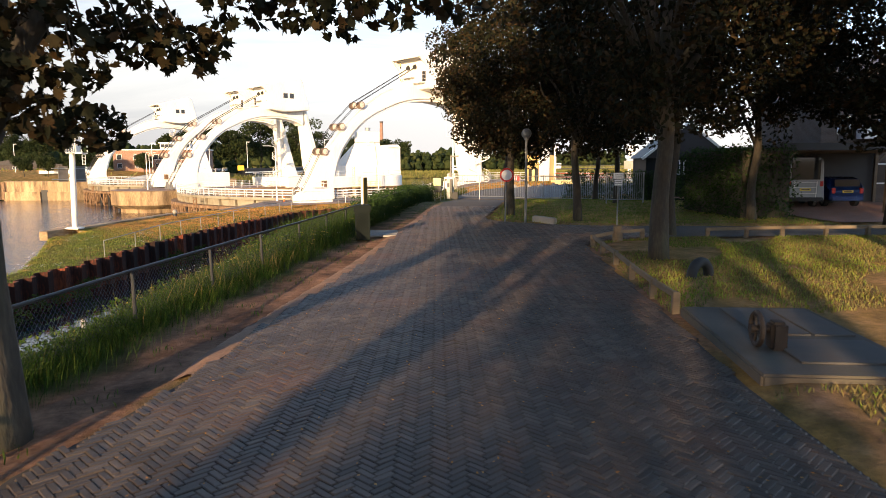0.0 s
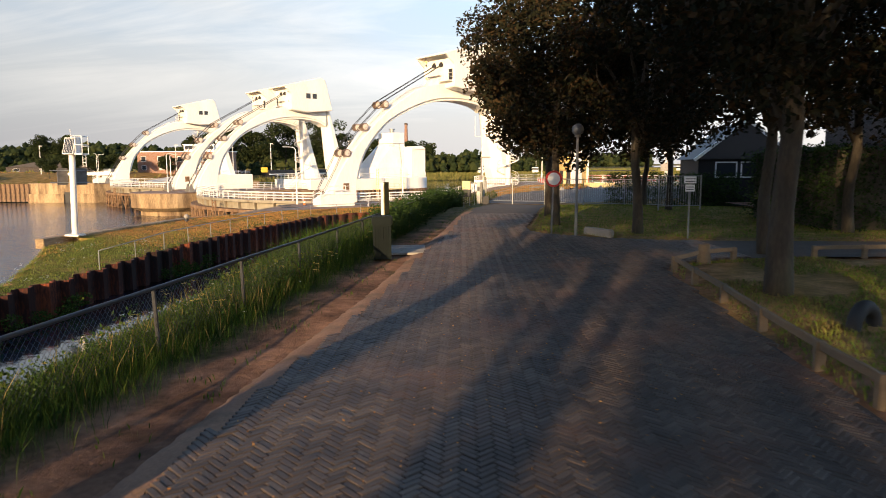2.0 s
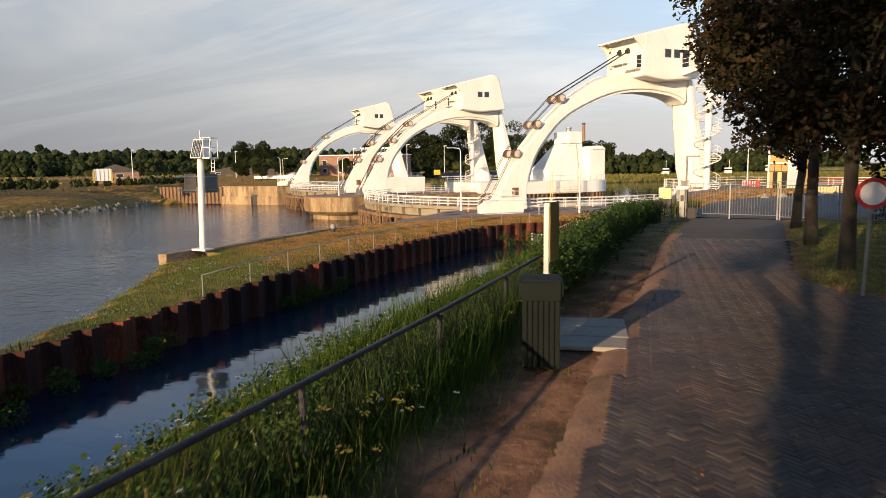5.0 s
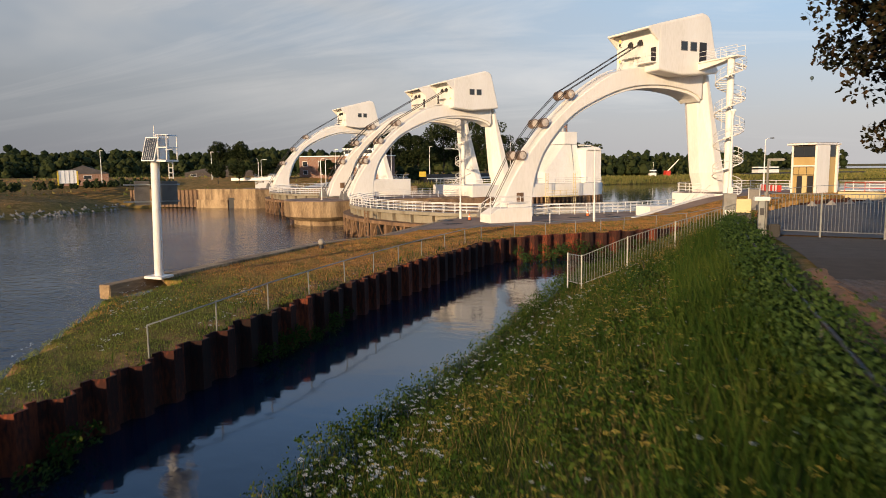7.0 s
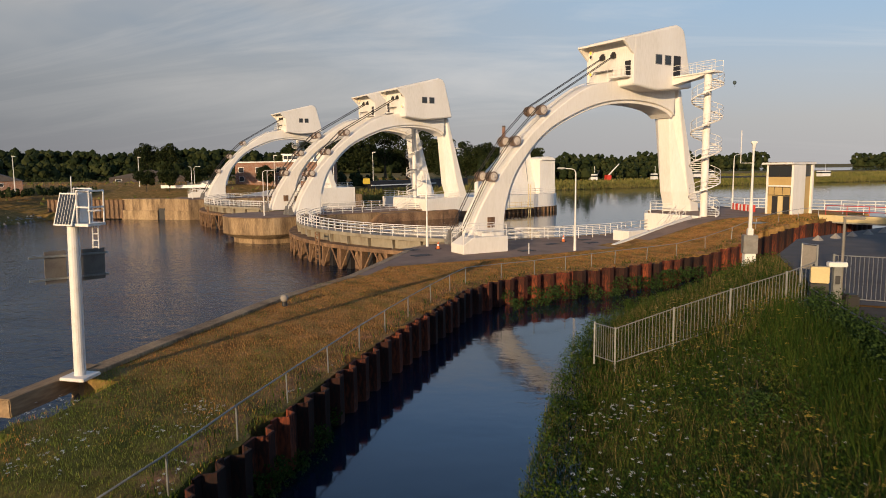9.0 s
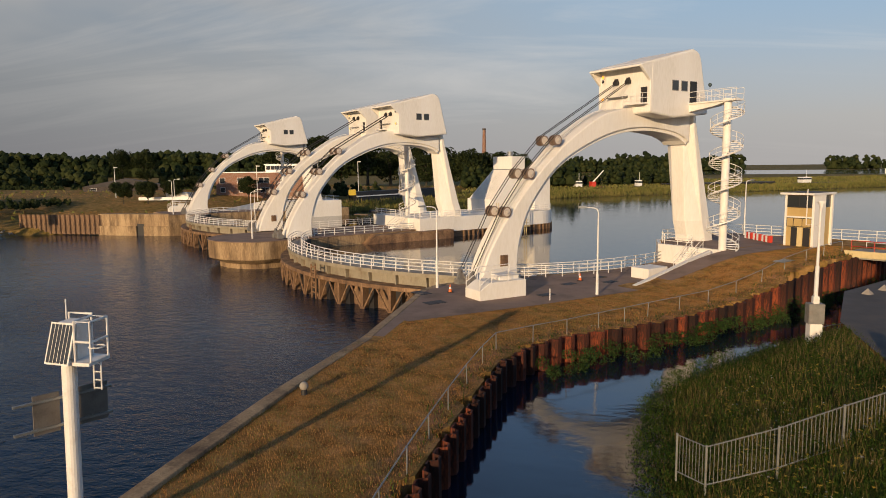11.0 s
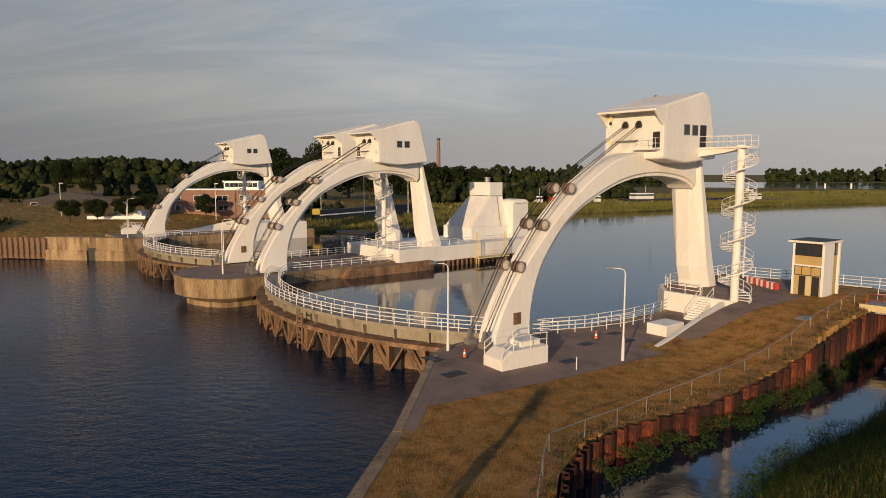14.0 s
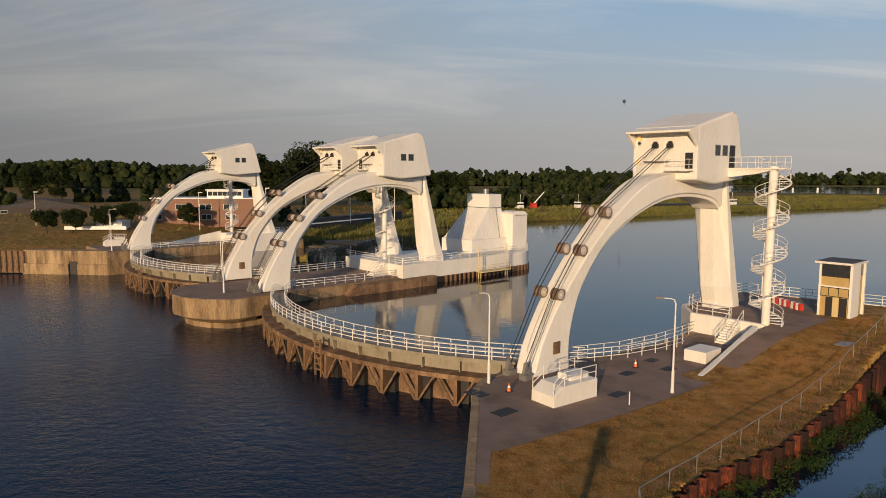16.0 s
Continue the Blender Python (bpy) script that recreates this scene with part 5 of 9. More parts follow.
railing("railing", [(19.3, -49.6), (14, -49.2), (9, -49.0), (2.6, -48.9)], DECK + 0.05, "white steel railing on the edge of the pier deck")
railing("railing", [(19.3, -61.8), (9, -62.0), (2.6, -62.1)], DECK + 0.05, "white steel railing along the far edge of the pier")
railing("railing", [(2.0, -48.1), (2.0, -51.5)], REAR, "white railing at the top of the pier steps")
railing("railing", [(2.0, -54), (2.0, -62.8)], REAR, "white railing across the upper pier")
railing("railing", [(-24.0 - 6.4 * math.cos(a), -55.4 + 6.4 * math.sin(a)) for a in np.linspace(math.pi / 2, -math.pi / 2, 20)], REAR, "white railing round the upstream end of the pier")
railing("railing", [(2.0, -48.0), (-23.8, -48.95)], REAR, "white railing along the upper pier wall", every=2.0)
railing("railing", [(20.2, -4.6), (18.9, -4.1), (14.4, -2.5), (9.4, -1.9), (5.0, -2.0), (1.5, -2.5)], DECK + 0.05, "curved white railing on the abutment edge")
railing("railing", [(19.2, -3.0), (14.6, -1.2), (11.0, -0.5), (7.2, -0.4), (6.6, -1.2)], DECK + 0.05, "second curved white railing on the abutment")
railing("railing", [(1.2, 0.7), (1.2, -2.6), (-1.6, -5.0), (-13.6, -5.1), (-15.0, 2.0)], REAR + 0.06, "white railing round the rear platform")
railing("railing", [(-15.0, 2.0), (-16.4, 8.5), (-18, 16)], REAR + 0.06, "white railing along the upstream edge")


def stairs(x0, x1, y0, y1, z0, z1, n, label, mat, axis_x=True):
    t = thing("steps", label, "steps", WEIR)
    for i in range(n):
        bm = bmesh.new()
        f0, f1 = i / n, (i + 1) / n
        box(bm, x0 + (x1 - x0) * f0, x0 + (x1 - x0) * f1, y0, y1, z0 - 0.05, z0 + (z1 - z0) * f1)
        part("step", bm, mat, t)
    for y in (y0 + 0.03, y1 - 0.03):
        bm = bmesh.new()
        for h in (0.5, 1.0):
            pipe(bm, [(x0, y, z0 + h), (x1, y, z1 + h)], 0.03)
        for f in np.linspace(0, 1, 4):
            tube(bm, (x0 + (x1 - x0) * f, y, z0 + (z1 - z0) * f), (x0 + (x1 - x0) * f, y, z0 + (z1 - z0) * f + 1.0), 0.028, n=6)
        part("handrail", bm, M_WHITE_METAL, t)
    return t


stairs(4.2, 1.3, 0.9, 2.1, DECK + 0.02, REAR, 10, "white steps with railings up to the rear platform", M_WHITE)
stairs(4.9, 2.2, -51.3, -53.0, DECK + 0.05, REAR, 10, "white steps with railings up to the upper pier", M_WHITE)

# wedge wall beside the ramp
bm = bmesh.new()
extrude_profile(bm, [(0, DECK - 0.1), (12.0, DECK - 0.1), (12.0, REAR + 0.15), (0, DECK + 0.12)], -0.2, 0.2)
ww = part("ramp_wall", bm, M_WHITE)
ww.matrix_basis = WEIR @ pose(15.0, 5.25, 0, 0, 0, 180 + 6)
tagged(soften(ww, 0.03), "low white wedge-shaped wall beside the ramp", "wall", kind="structure")


# pump house on the pier
ph = thing("pump_house", "white clad pump house with a sloping flank and a roof vent", "pump house", WEIR @ pose(0, 0, REAR))
foot_p = [(-25.0, -60.3), (-16.3, -60.3), (-16.3, -52.6), (-25.0, -52.6)]
flank_p = [(-25.1, -60.1), (-16.6, -60.1), (-16.6, -52.9), (-25.1, -52.9)]
top_p = [(-25.2, -59.9), (-22.1, -59.9), (-22.1, -54.3), (-25.2, -54.3)]
bm = bmesh.new(); prism(bm, foot_p, -0.02, 2.2); soften(part("plinth", bm, M_WHITE, ph), 0.06)
bm = bmesh.new()
A = [bm.verts.new((x, y, 2.2)) for x, y in flank_p]; B = [bm.verts.new((x, y, 7.45)) for x, y in top_p]
for k in range(4):
    bm.faces.new((A[k], A[(k + 1) % 4], B[(k + 1) % 4], B[k]))
bm.faces.new(A[::-1]); bm.faces.new(B)
soften(part("body", bm, M_WHITE, ph), 0.04)
bm = bmesh.new(); prism(bm, top_p, 7.5, 9.85); soften(part("top_storey", bm, M_WHITE, ph), 0.05)
bm = bmesh.new(); prism(bm, [(x + (0.08 if x > -24 else -0.08), y + (0.08 if y > -57 else -0.08)) for x, y in top_p], 7.4, 7.52); part("band", bm, M_GALV, ph, "grey metal band")
bm = bmesh.new(); tube(bm, (-23.4, -56.4, 9.85), (-23.4, -56.4, 10.6), 0.5, n=14); tube(bm, (-23.4, -56.4, 10.55), (-23.4, -56.4, 10.75), 0.62, n=14); part("roof_vent", bm, M_GALV, ph, "round metal roof vent")
for f in np.linspace(0.02, 0.98, 15):
    bm = bmesh.new()
    a, b = Vector((-16.58, -60.1 + 7.2 * f, 2.25)), Vector((-22.08, -59.9 + 5.6 * f, 7.4))
    tube(bm, a, b, 0.045, n=4)
    part("cladding_rib", bm, M_WHITE, ph)
for f in np.linspace(0.05, 0.95, 9):
    bm = bmesh.new()
    tube(bm, (-25.1 + 8.5 * f, -52.88, 2.25), (-25.2 + 3.1 * f, -54.28, 7.4), 0.035, n=4)
    part("cladding_rib", bm, M_WHITE, ph)
bm = bmesh.new(); pipe(bm, [(-23.2, -52.7, 1.2), (-23.5, -53.0, 2.6), (-23.7, -54.2, 7.4)], 0.06, 6); part("drain_pipe", bm, M_GALV, ph, "grey drain pipe")
ph2 = thing("round_roofed_hut", "white round-roofed hut with a dark doorway", "hut", WEIR @ pose(-26.9, -52.9, REAR))
bm = bmesh.new()
roofc = [(y, 6.35 + 0.55 * math.sqrt(max(0, 1 - (y / 1.9) ** 2))) for y in np.linspace(-1.9, 1.9, 13)]
extrude_profile(bm, [(-1.9, -0.02), (1.9, -0.02)] + roofc[::-1], -1.6, 1.6, axis="X")
soften(part("body", bm, M_WHITE, ph2), 0.05, 2, 40)
bm = bmesh.new(); box(bm, 1.58, 1.64, -0.6, 1.0, 0, 3.1); part("doorway", bm, M_DARK, ph2, "dark doorway")
bm = bmesh.new(); box(bm, -1.68, 1.68, -1.98, 1.98, 6.22, 6.34); soften(part("eaves_band", bm, M_WHITE, ph2), 0.02)
# mooring platform on the pier wall
mp = thing("mooring_platform", "yellowish steel mooring platform with ladders on the pier wall", "platform", WEIR @ pose(-15.0, -47.0, 0))
M_PALE = plain("pale_yellow_steel", (0.62, 0.50, 0.26), 0.6)
bm = bmesh.new(); box(bm, -4.2, 2.4, -0.8, 0.9, -2.7, -2.55); part("floor", bm, M_PALE, mp)
for x in (-4.0, 2.2):
    bm = bmesh.new()
    for dx in (-0.25, 0.25):
        tube(bm, (x + dx, 0, -4.5), (x + dx, 0, 1.6), 0.06, n=6)
    for z in np.linspace(-4, 1.2, 12):
        tube(bm, (x - 0.25, 0, z), (x + 0.25, 0, z), 0.03, n=5)
    part("ladder", bm, M_PALE, mp)
rail_run(mp, [(-4.1, 0.85), (2.3, 0.85)], -2.55, 1.3, 1.0, (0.5, 1.0), 0.03, mat=M_PALE)

# far abutment
fa = thing("far_abutment", "concrete abutment of the far tower with a white upper platform", "abutment", WEIR, kind="structure")
bm = bmesh.new(); prism(bm, [(27.2, -105.1), (27.2, -120), (-14, -120), (-14, -105.1)], -7.5, -1.72); soften(part("body", bm, M_CONC, fa), 0.08)
bm = bmesh.new(); prism(bm, [(27.2, -105.0), (27.2, -118), (5, -118), (5, -105.0)], -1.72, -1.66); part("deck", bm, M_DECK, fa)
bm = bmesh.new(); prism(bm, [(2.0, -105.0), (2.0, -113), (-12, -113), (-12, -105.0)], -4.2, 0.1); soften(part("upper_platform", bm, M_WHITE, fa), 0.06)
bm = bmesh.new(); extrude_profile(bm, [(15, -1.7), (2.0, -1.7), (2.0, 0.5)], -113.0, -112.6); part("wedge_wall", bm, M_WHITE, fa)
railing("railing", [(19, -105.4), (9, -105.3), (2.4, -105.3)], -1.66, "white railing along the far abutment")
railing("railing", [(1.8, -105.4), (-11.6, -105.4)], 0.1, "white railing on the far upper platform", every=2.0)


def foot_block(cx, cy, cz, label):
    t = thing("stair_block", label, "stair block", WEIR @ pose(cx, cy, cz, 0, 0, -5))
    bm = bmesh.new()
    extrude_profile(bm, [(2.3, 0.0), (2.3, 0.75), (1.4, 1.3), (-1.9, 1.3), (-1.9, 0.0)], -1.05, 1.05)
    soften(part("body", bm, M_WHITE, t), 0.04)
    bm = bmesh.new()
    box(bm, -1.6, 0.2, -0.7, 0.5, 1.3, 1.7)
    soften(part("hatch", bm, M_WHITE, t), 0.03)
    for yy in (-0.98, 0.98):
        bm = bmesh.new()
        for h in (0.5, 0.95):
            pipe(bm, [(-1.8, yy, 1.3 + h), (1.25, yy, 1.3 + h), (2.25, yy, 0.7 + h)], 0.032)
        for x, z in ((-1.8, 1.3), (-0.3, 1.3), (1.25, 1.3), (2.25, 0.72)):
            tube(bm, (x, yy, z), (x, yy, z + 0.95), 0.032, n=6)
        part("handrail", bm, M_WHITE_METAL, t)
    return t


foot_block(26.5, 1.7, DECK, "white concrete stair block with railings on the deck")
foot_block(22.5, -116, -1.66, "white concrete stair block with railings at the far bank")
bm = bmesh.new()
box(bm, 9.0, 11.6, 2.0, 3.9, DECK, DECK + 0.95)
o = part("equipment_box", bm, M_WHITE)
o.matrix_basis = WEIR
tagged(soften(o, 0.05), "low white concrete equipment box on the deck", "equipment box")


def lamp_post(x, y, z, ang, height=6.7, label="tapered white lamp post with a short arm", m=None):
    t = thing("street_lamp", label, "street lamp", (WEIR if m is None else m) @ pose(x, y, z, 0, 0, ang), "deck lamps")
    bm = bmesh.new()
    tube(bm, (0, 0, 0), (0, 0, 1.6), 0.12, 0.10, n=12)
    pipe(bm, [(0, 0, 1.6), (0, 0, 3.5), (0, 0, height - 0.35), (0.1, 0, height - 0.1), (0.35, 0, height), (1.0, 0, height + 0.05)], [0.075, 0.065, 0.05, 0.042, 0.04, 0.035], 10)
    part("pole", bm, M_WHITE_METAL, t)
    bm = bmesh.new()
    box(bm, 0.85, 1.5, -0.13, 0.13, height - 0.02, height + 0.13, bevel=0.05)
    part("lamp_head", bm, M_GALV, t)
    return t


lamp_post(28.3, -4.0, DECK, -20)
lamp_post(20.1, 5.9, DECK, -40)
lamp_post(27.5, -52.2, DECK + 0.05, 120, 6.6)
lamp_post(24.0, -61.0, DECK + 0.05, 130, 6.6)
lamp_post(26.0, -106.3, -1.7, 60, 7.0)
lamp_post(22.0, -122, -1.6, 150, 7.0)
lamp_post(-13.0, -2.5, REAR, 180, 6.2)


def cone(x, y):
    t = thing("traffic_cone", "orange and white traffic cone on the deck", "traffic cone", WEIR @ pose(x, y, DECK + 0.04), "traffic cones")
    bm = bmesh.new(); box(bm, -0.2, 0.2, -0.2, 0.2, 0, 0.04); part("base", bm, M_RUBBER, t)
    bm = bmesh.new(); tube(bm, (0, 0, 0.04), (0, 0, 0.62), 0.15, 0.03, n=12); part("body", bm, M_ORANGE, t)
    bm = bmesh.new(); tube(bm, (0, 0, 0.28), (0, 0, 0.42), 0.107, 0.077, n=12); part("band", bm, M_SIGN_WHITE, t)


cone(28.6, -1.7); cone(16.6, 0.7)
for x, y, w, l in ((30.6, -2.9, 1.1, 1.6), (31.8, 0.9, 1.6, 1.0), (23.3, 3.6, 1.4, 0.8), (18.5, 1.2, 1.3, 0.8), (15.0, 2.6, 1.3, 0.8), (13.8, 0.4, 1.2, 0.8)):
    bm = bmesh.new()
    box(bm, -w / 2, w / 2, -l / 2, l / 2, 0, 0.02)
    for i in range(3):
        box(bm, -w / 2 + 0.06, w / 2 - 0.06, -l / 2 + 0.08 + i * l / 3, -l / 2 + i * l / 3 + l / 3 - 0.04, 0.02, 0.03)
    o = part("manhole_cover", bm, M_DARK)
    o.matrix_basis = WEIR @ pose(x, y, DECK + 0.021)
    tagged(o, "dark steel hatch cover flush in the deck", "hatch cover", "hatch covers")
# booth
bt = thing("control_booth", "two-storey control booth with ochre panels and white corner walls", "booth", WEIR @ pose(-7.2, 5.35, REAR - 0.25) @ Matrix.Diagonal((0.86, 0.72, 1, 1)))
bm = bmesh.new()
box(bm, -3.9, 0.0, 0.25, 3.75, 0, 5.25)
part("core", bm, M_OCHRE, bt, "ochre wall panels")
bm = bmesh.new(); box(bm, -4.0, 0.12, 0.0, 0.28, 0, 5.3); part("side_wall", bm, M_WHITE, bt, "white wall")
bm = bmesh.new(); box(bm, -2.3, 0.14, 3.72, 4.05, 0, 5.3); part("side_wall", bm, M_WHITE, bt, "white wall")
bm = bmesh.new(); box(bm, -4.1, -3.8, 3.6, 4.05, 0, 5.3); part("corner_pillar", bm, M_WHITE, bt)
bm = bmesh.new(); box(bm, -4.3, 0.6, -0.45, 4.2, 5.3, 5.5); soften(part("roof", bm, M_WHITE_METAL, bt, "flat white roof with dark felt"), 0.03)
bm = bmesh.new(); box(bm, -4.1, 0.4, -0.3, 4.0, 5.5, 5.54); part("roof_felt", bm, M_ROOF, bt)
bm = bmesh.new(); box(bm, 0.0, 0.08, 0.3, 3.7, 4.05, 5.2); w = part("window", bm, M_DARK, bt, "dark window band")
for a, b_ in ((0.38, 1.9), (2.0, 3.62)):
    bm = bmesh.new(); box(bm, 0.07, 0.10, a, b_, 4.15, 5.1); part("pane", bm, M_GLASS, w)
bm = bmesh.new(); box(bm, 0.0, 0.08, 0.3, 3.7, 2.15, 3.05); w = part("window", bm, M_DARK, bt, "lower window band with blinds")
for a, b_ in ((0.38, 1.2), (1.3, 2.4), (2.5, 3.62)):
    bm = bmesh.new(); box(bm, 0.07, 0.10, a, b_, 2.22, 2.98); part("pane", bm, M_OCHRE, w)
bm = bmesh.new(); box(bm, -0.02, 0.2, 0.25, 3.75, 3.06, 3.2); part("ledge", bm, M_WHITE, bt)
for a, b_ in ((0.95, 1.75), (2.6, 3.5)):
    bm = bmesh.new(); box(bm, 0.0, 0.06, a, b_, 0.05, 2.1); part("door", bm, M_DARK, bt, "dark glazed door")
bm = bmesh.new(); box(bm, 0.0, 0.05, 1.8, 2.5, 0.05, 2.1); part("notice_panel", bm, M_PALE, bt)
bm = bmesh.new(); box(bm, -3.75, -2.35, 3.75, 3.8, 4.05, 5.2); part("window", bm, M_GLASS, bt, "dark side window")
# road barriers on the platform
for i in range(3):
    t = thing("road_barrier", "red and white plastic road barrier on the platform", "barrier", WEIR @ pose(-9.5 + i * 0.9, 0.3 + i * 1.5, REAR + 0.03, 0, 0, 60), "road barriers")
    for k in range(4):
        bm = bmesh.new(); box(bm, -0.72 + k * 0.36, -0.36 + k * 0.36, -0.2, 0.2, 0.05, 0.75, bevel=0.03); part("segment", bm, (M_SIGN_WHITE, M_RED_BARRIER)[k % 2], t)
bm = bmesh.new()
tube(bm, (0, 0, 0), (0, 0, 0.55), 0.9, 0.2, n=9)
o = part("material_heap", bm, M_ORANGE); o.matrix_basis = WEIR @ pose(-12.2, 4.2, REAR + 0.02)
tagged(o, "orange heap of material behind the barriers", "heap")

# ---- the lane: road, verge, lawn ----
BRICK_L, BRICK_W, GAP = 0.2055, 0.0685, 0.005


def herringbone(y0, y1):
    """Centres and turns of the road bricks laid in herringbone at 45 degrees to the lane."""
    c45 = math.sqrt(0.5)
    span = int((y1 - y0 + 60) / BRICK_W)
    ii, jj = np.meshgrid(np.arange(-span, span), np.arange(-span, span), indexing="ij")
    s = (ii - jj) % 6
    res = []
    for kind, ox_, oy_, turn in ((0, 1.5, 0.5, 45.0), (5, 0.5, 1.5, 135.0)):
        k = s == kind
        u, v = (ii[k] + ox_) * BRICK_W, (jj[k] + oy_) * BRICK_W
        x, y = (u - v) * c45, (u + v) * c45 + y0
        m = (x > -6.5) & (x < 5.2) & (y > y0) & (y < y1)
        x, y = x[m], y[m]
        d, _, _ = poly_distance(x, y, ROAD)
        m = d < -0.03
        res.append((x[m], y[m], np.full(m.sum(), turn)))
    return [np.concatenate(a) for a in zip(*res)]


bx, by, bt_ = herringbone(3.5, 38.0)
rng = np.random.default_rng(3)
near = (bx > -3.1) & (bx < -0.65) & (by > 5.3) & (by < 7.9)
hl, hw_, hh = (BRICK_L - GAP) / 2, (BRICK_W - GAP) / 2, 0.028
base = np.array([(-hl, -hw_, -0.02), (hl, -hw_, -0.02), (hl, hw_, -0.02), (-hl, hw_, -0.02),
                 (-hl, -hw_, hh - 0.007), (hl, -hw_, hh - 0.007), (hl, hw_, hh - 0.007), (-hl, hw_, hh - 0.007),
                 (-hl + 0.008, -hw_ + 0.008, hh), (hl - 0.008, -hw_ + 0.008, hh), (hl - 0.008, hw_ - 0.008, hh), (-hl + 0.008, hw_ - 0.008, hh)])
bface = [(0, 1, 5, 4), (1, 2, 6, 5), (2, 3, 7, 6), (3, 0, 4, 7), (4, 5, 9, 8), (5, 6, 10, 9), (6, 7, 11, 10), (7, 4, 8, 11), (8, 9, 10, 11)]


def brick_mesh(xs, ys, ts):
    n = len(xs)
    a = np.radians(ts)
    ca, sa = np.cos(a)[:, None], np.sin(a)[:, None]
    tilt = rng.normal(0, 0.012, (n, 2))
    dz = rng.normal(0, 0.0022, n) - 0.35 * smooth01((ys - 42) / 10) + 0.02 * np.sin(xs * 0.9 + 1.0) * np.sin(ys * 0.5)
    lx, ly, lz = base[:, 0][None], base[:, 1][None], base[:, 2][None]
    X = xs[:, None] + lx * ca - ly * sa
    Y = ys[:, None] + lx * sa + ly * ca
    Zv = lz + dz[:, None] + tilt[:, :1] * lx + tilt[:, 1:] * ly
    V = np.stack([X, Y, Zv], 2).reshape(-1, 3)
    F = (np.arange(n)[:, None, None] * 12 + np.array(bface)[None]).reshape(-1, 4)
    return V, F


# ---- plants ----


def leaf_cloud(centres, radii, counts, size, rng, lobed=False, up=0.3, flat=0.8, simple=True):
    """Leaves scattered in soft clumps; returns vertices and faces."""
    pts = []
    for c, r, n in zip(centres, radii, counts):
        v = rng.normal(0, 1, (n, 3))
        v /= np.linalg.norm(v, axis=1)[:, None]
        rad = r * rng.uniform(0.25, 1.0, n) ** 0.45
        p = np.array(c)[None] + v * rad[:, None] * np.array([1, 1, flat])[None]
        pts.append(p)
    P = np.concatenate(pts)
    n = len(P)
    nrm = rng.normal(0, 1, (n, 3)); nrm[:, 2] += up
    nrm /= np.linalg.norm(nrm, axis=1)[:, None]
    t = np.cross(nrm, rng.normal(0, 1, (n, 3)))
    t /= np.linalg.norm(t, axis=1)[:, None] + 1e-9
    b = np.cross(nrm, t)
    s = size * rng.uniform(0.65, 1.3, n)
    if lobed:
        shape = np.array([(0, -0.55), (0.30, -0.42), (0.62, -0.1), (0.32, 0.06), (0.42, 0.42), (0.12, 0.30), (0, 0.75), (-0.12, 0.30), (-0.42, 0.42), (-0.32, 0.06), (-0.62, -0.1), (-0.30, -0.42)])
    elif simple:
        shape = np.array([(0, -0.58), (0.36, -0.05), (0, 0.66), (-0.36, -0.05)])
    else:
        shape = np.array([(0, -0.55), (0.38, -0.08), (0.22, 0.3), (0, 0.62), (-0.22, 0.3), (-0.38, -0.08)])
    k = len(shape)
    V = P[:, None] + (t[:, None] * shape[None, :, :1] + b[:, None] * shape[None, :, 1:]) * s[:, None, None]
    V += nrm[:, None] * (np.abs(shape[None, :, :1]) * -0.18) * s[:, None, None]
    F = np.arange(n * k).reshape(n, k)
    return V.reshape(-1, 3), F


def crown_clumps(rng, base_z, height, radius, n, ragged=0.25, droop=0.0, lean=(0, 0)):
    """Clump centres in an egg-shaped crown, mostly near its skin, uneven."""
    out = []
    for i in range(n):
        v = rng.normal(0, 1, 3); v /= np.linalg.norm(v)
        f = rng.uniform(0.35, 1.0) ** 0.5
        wob = 1 + ragged * math.sin(3.1 * v[0] + 1.7) * math.cos(2.7 * v[1] + 4 * v[2]) + rng.normal(0, 0.08)
        z = base_z + height * (0.5 + 0.5 * v[2] * f)
        rr = radius * f * wob * (1.0 if z > base_z + height * 0.3 else 0.85)
        out.append((v[0] * rr + lean[0] * (z - base_z), v[1] * rr + lean[1] * (z - base_z), z - droop * f * (1 - abs(v[2]))))
    return out


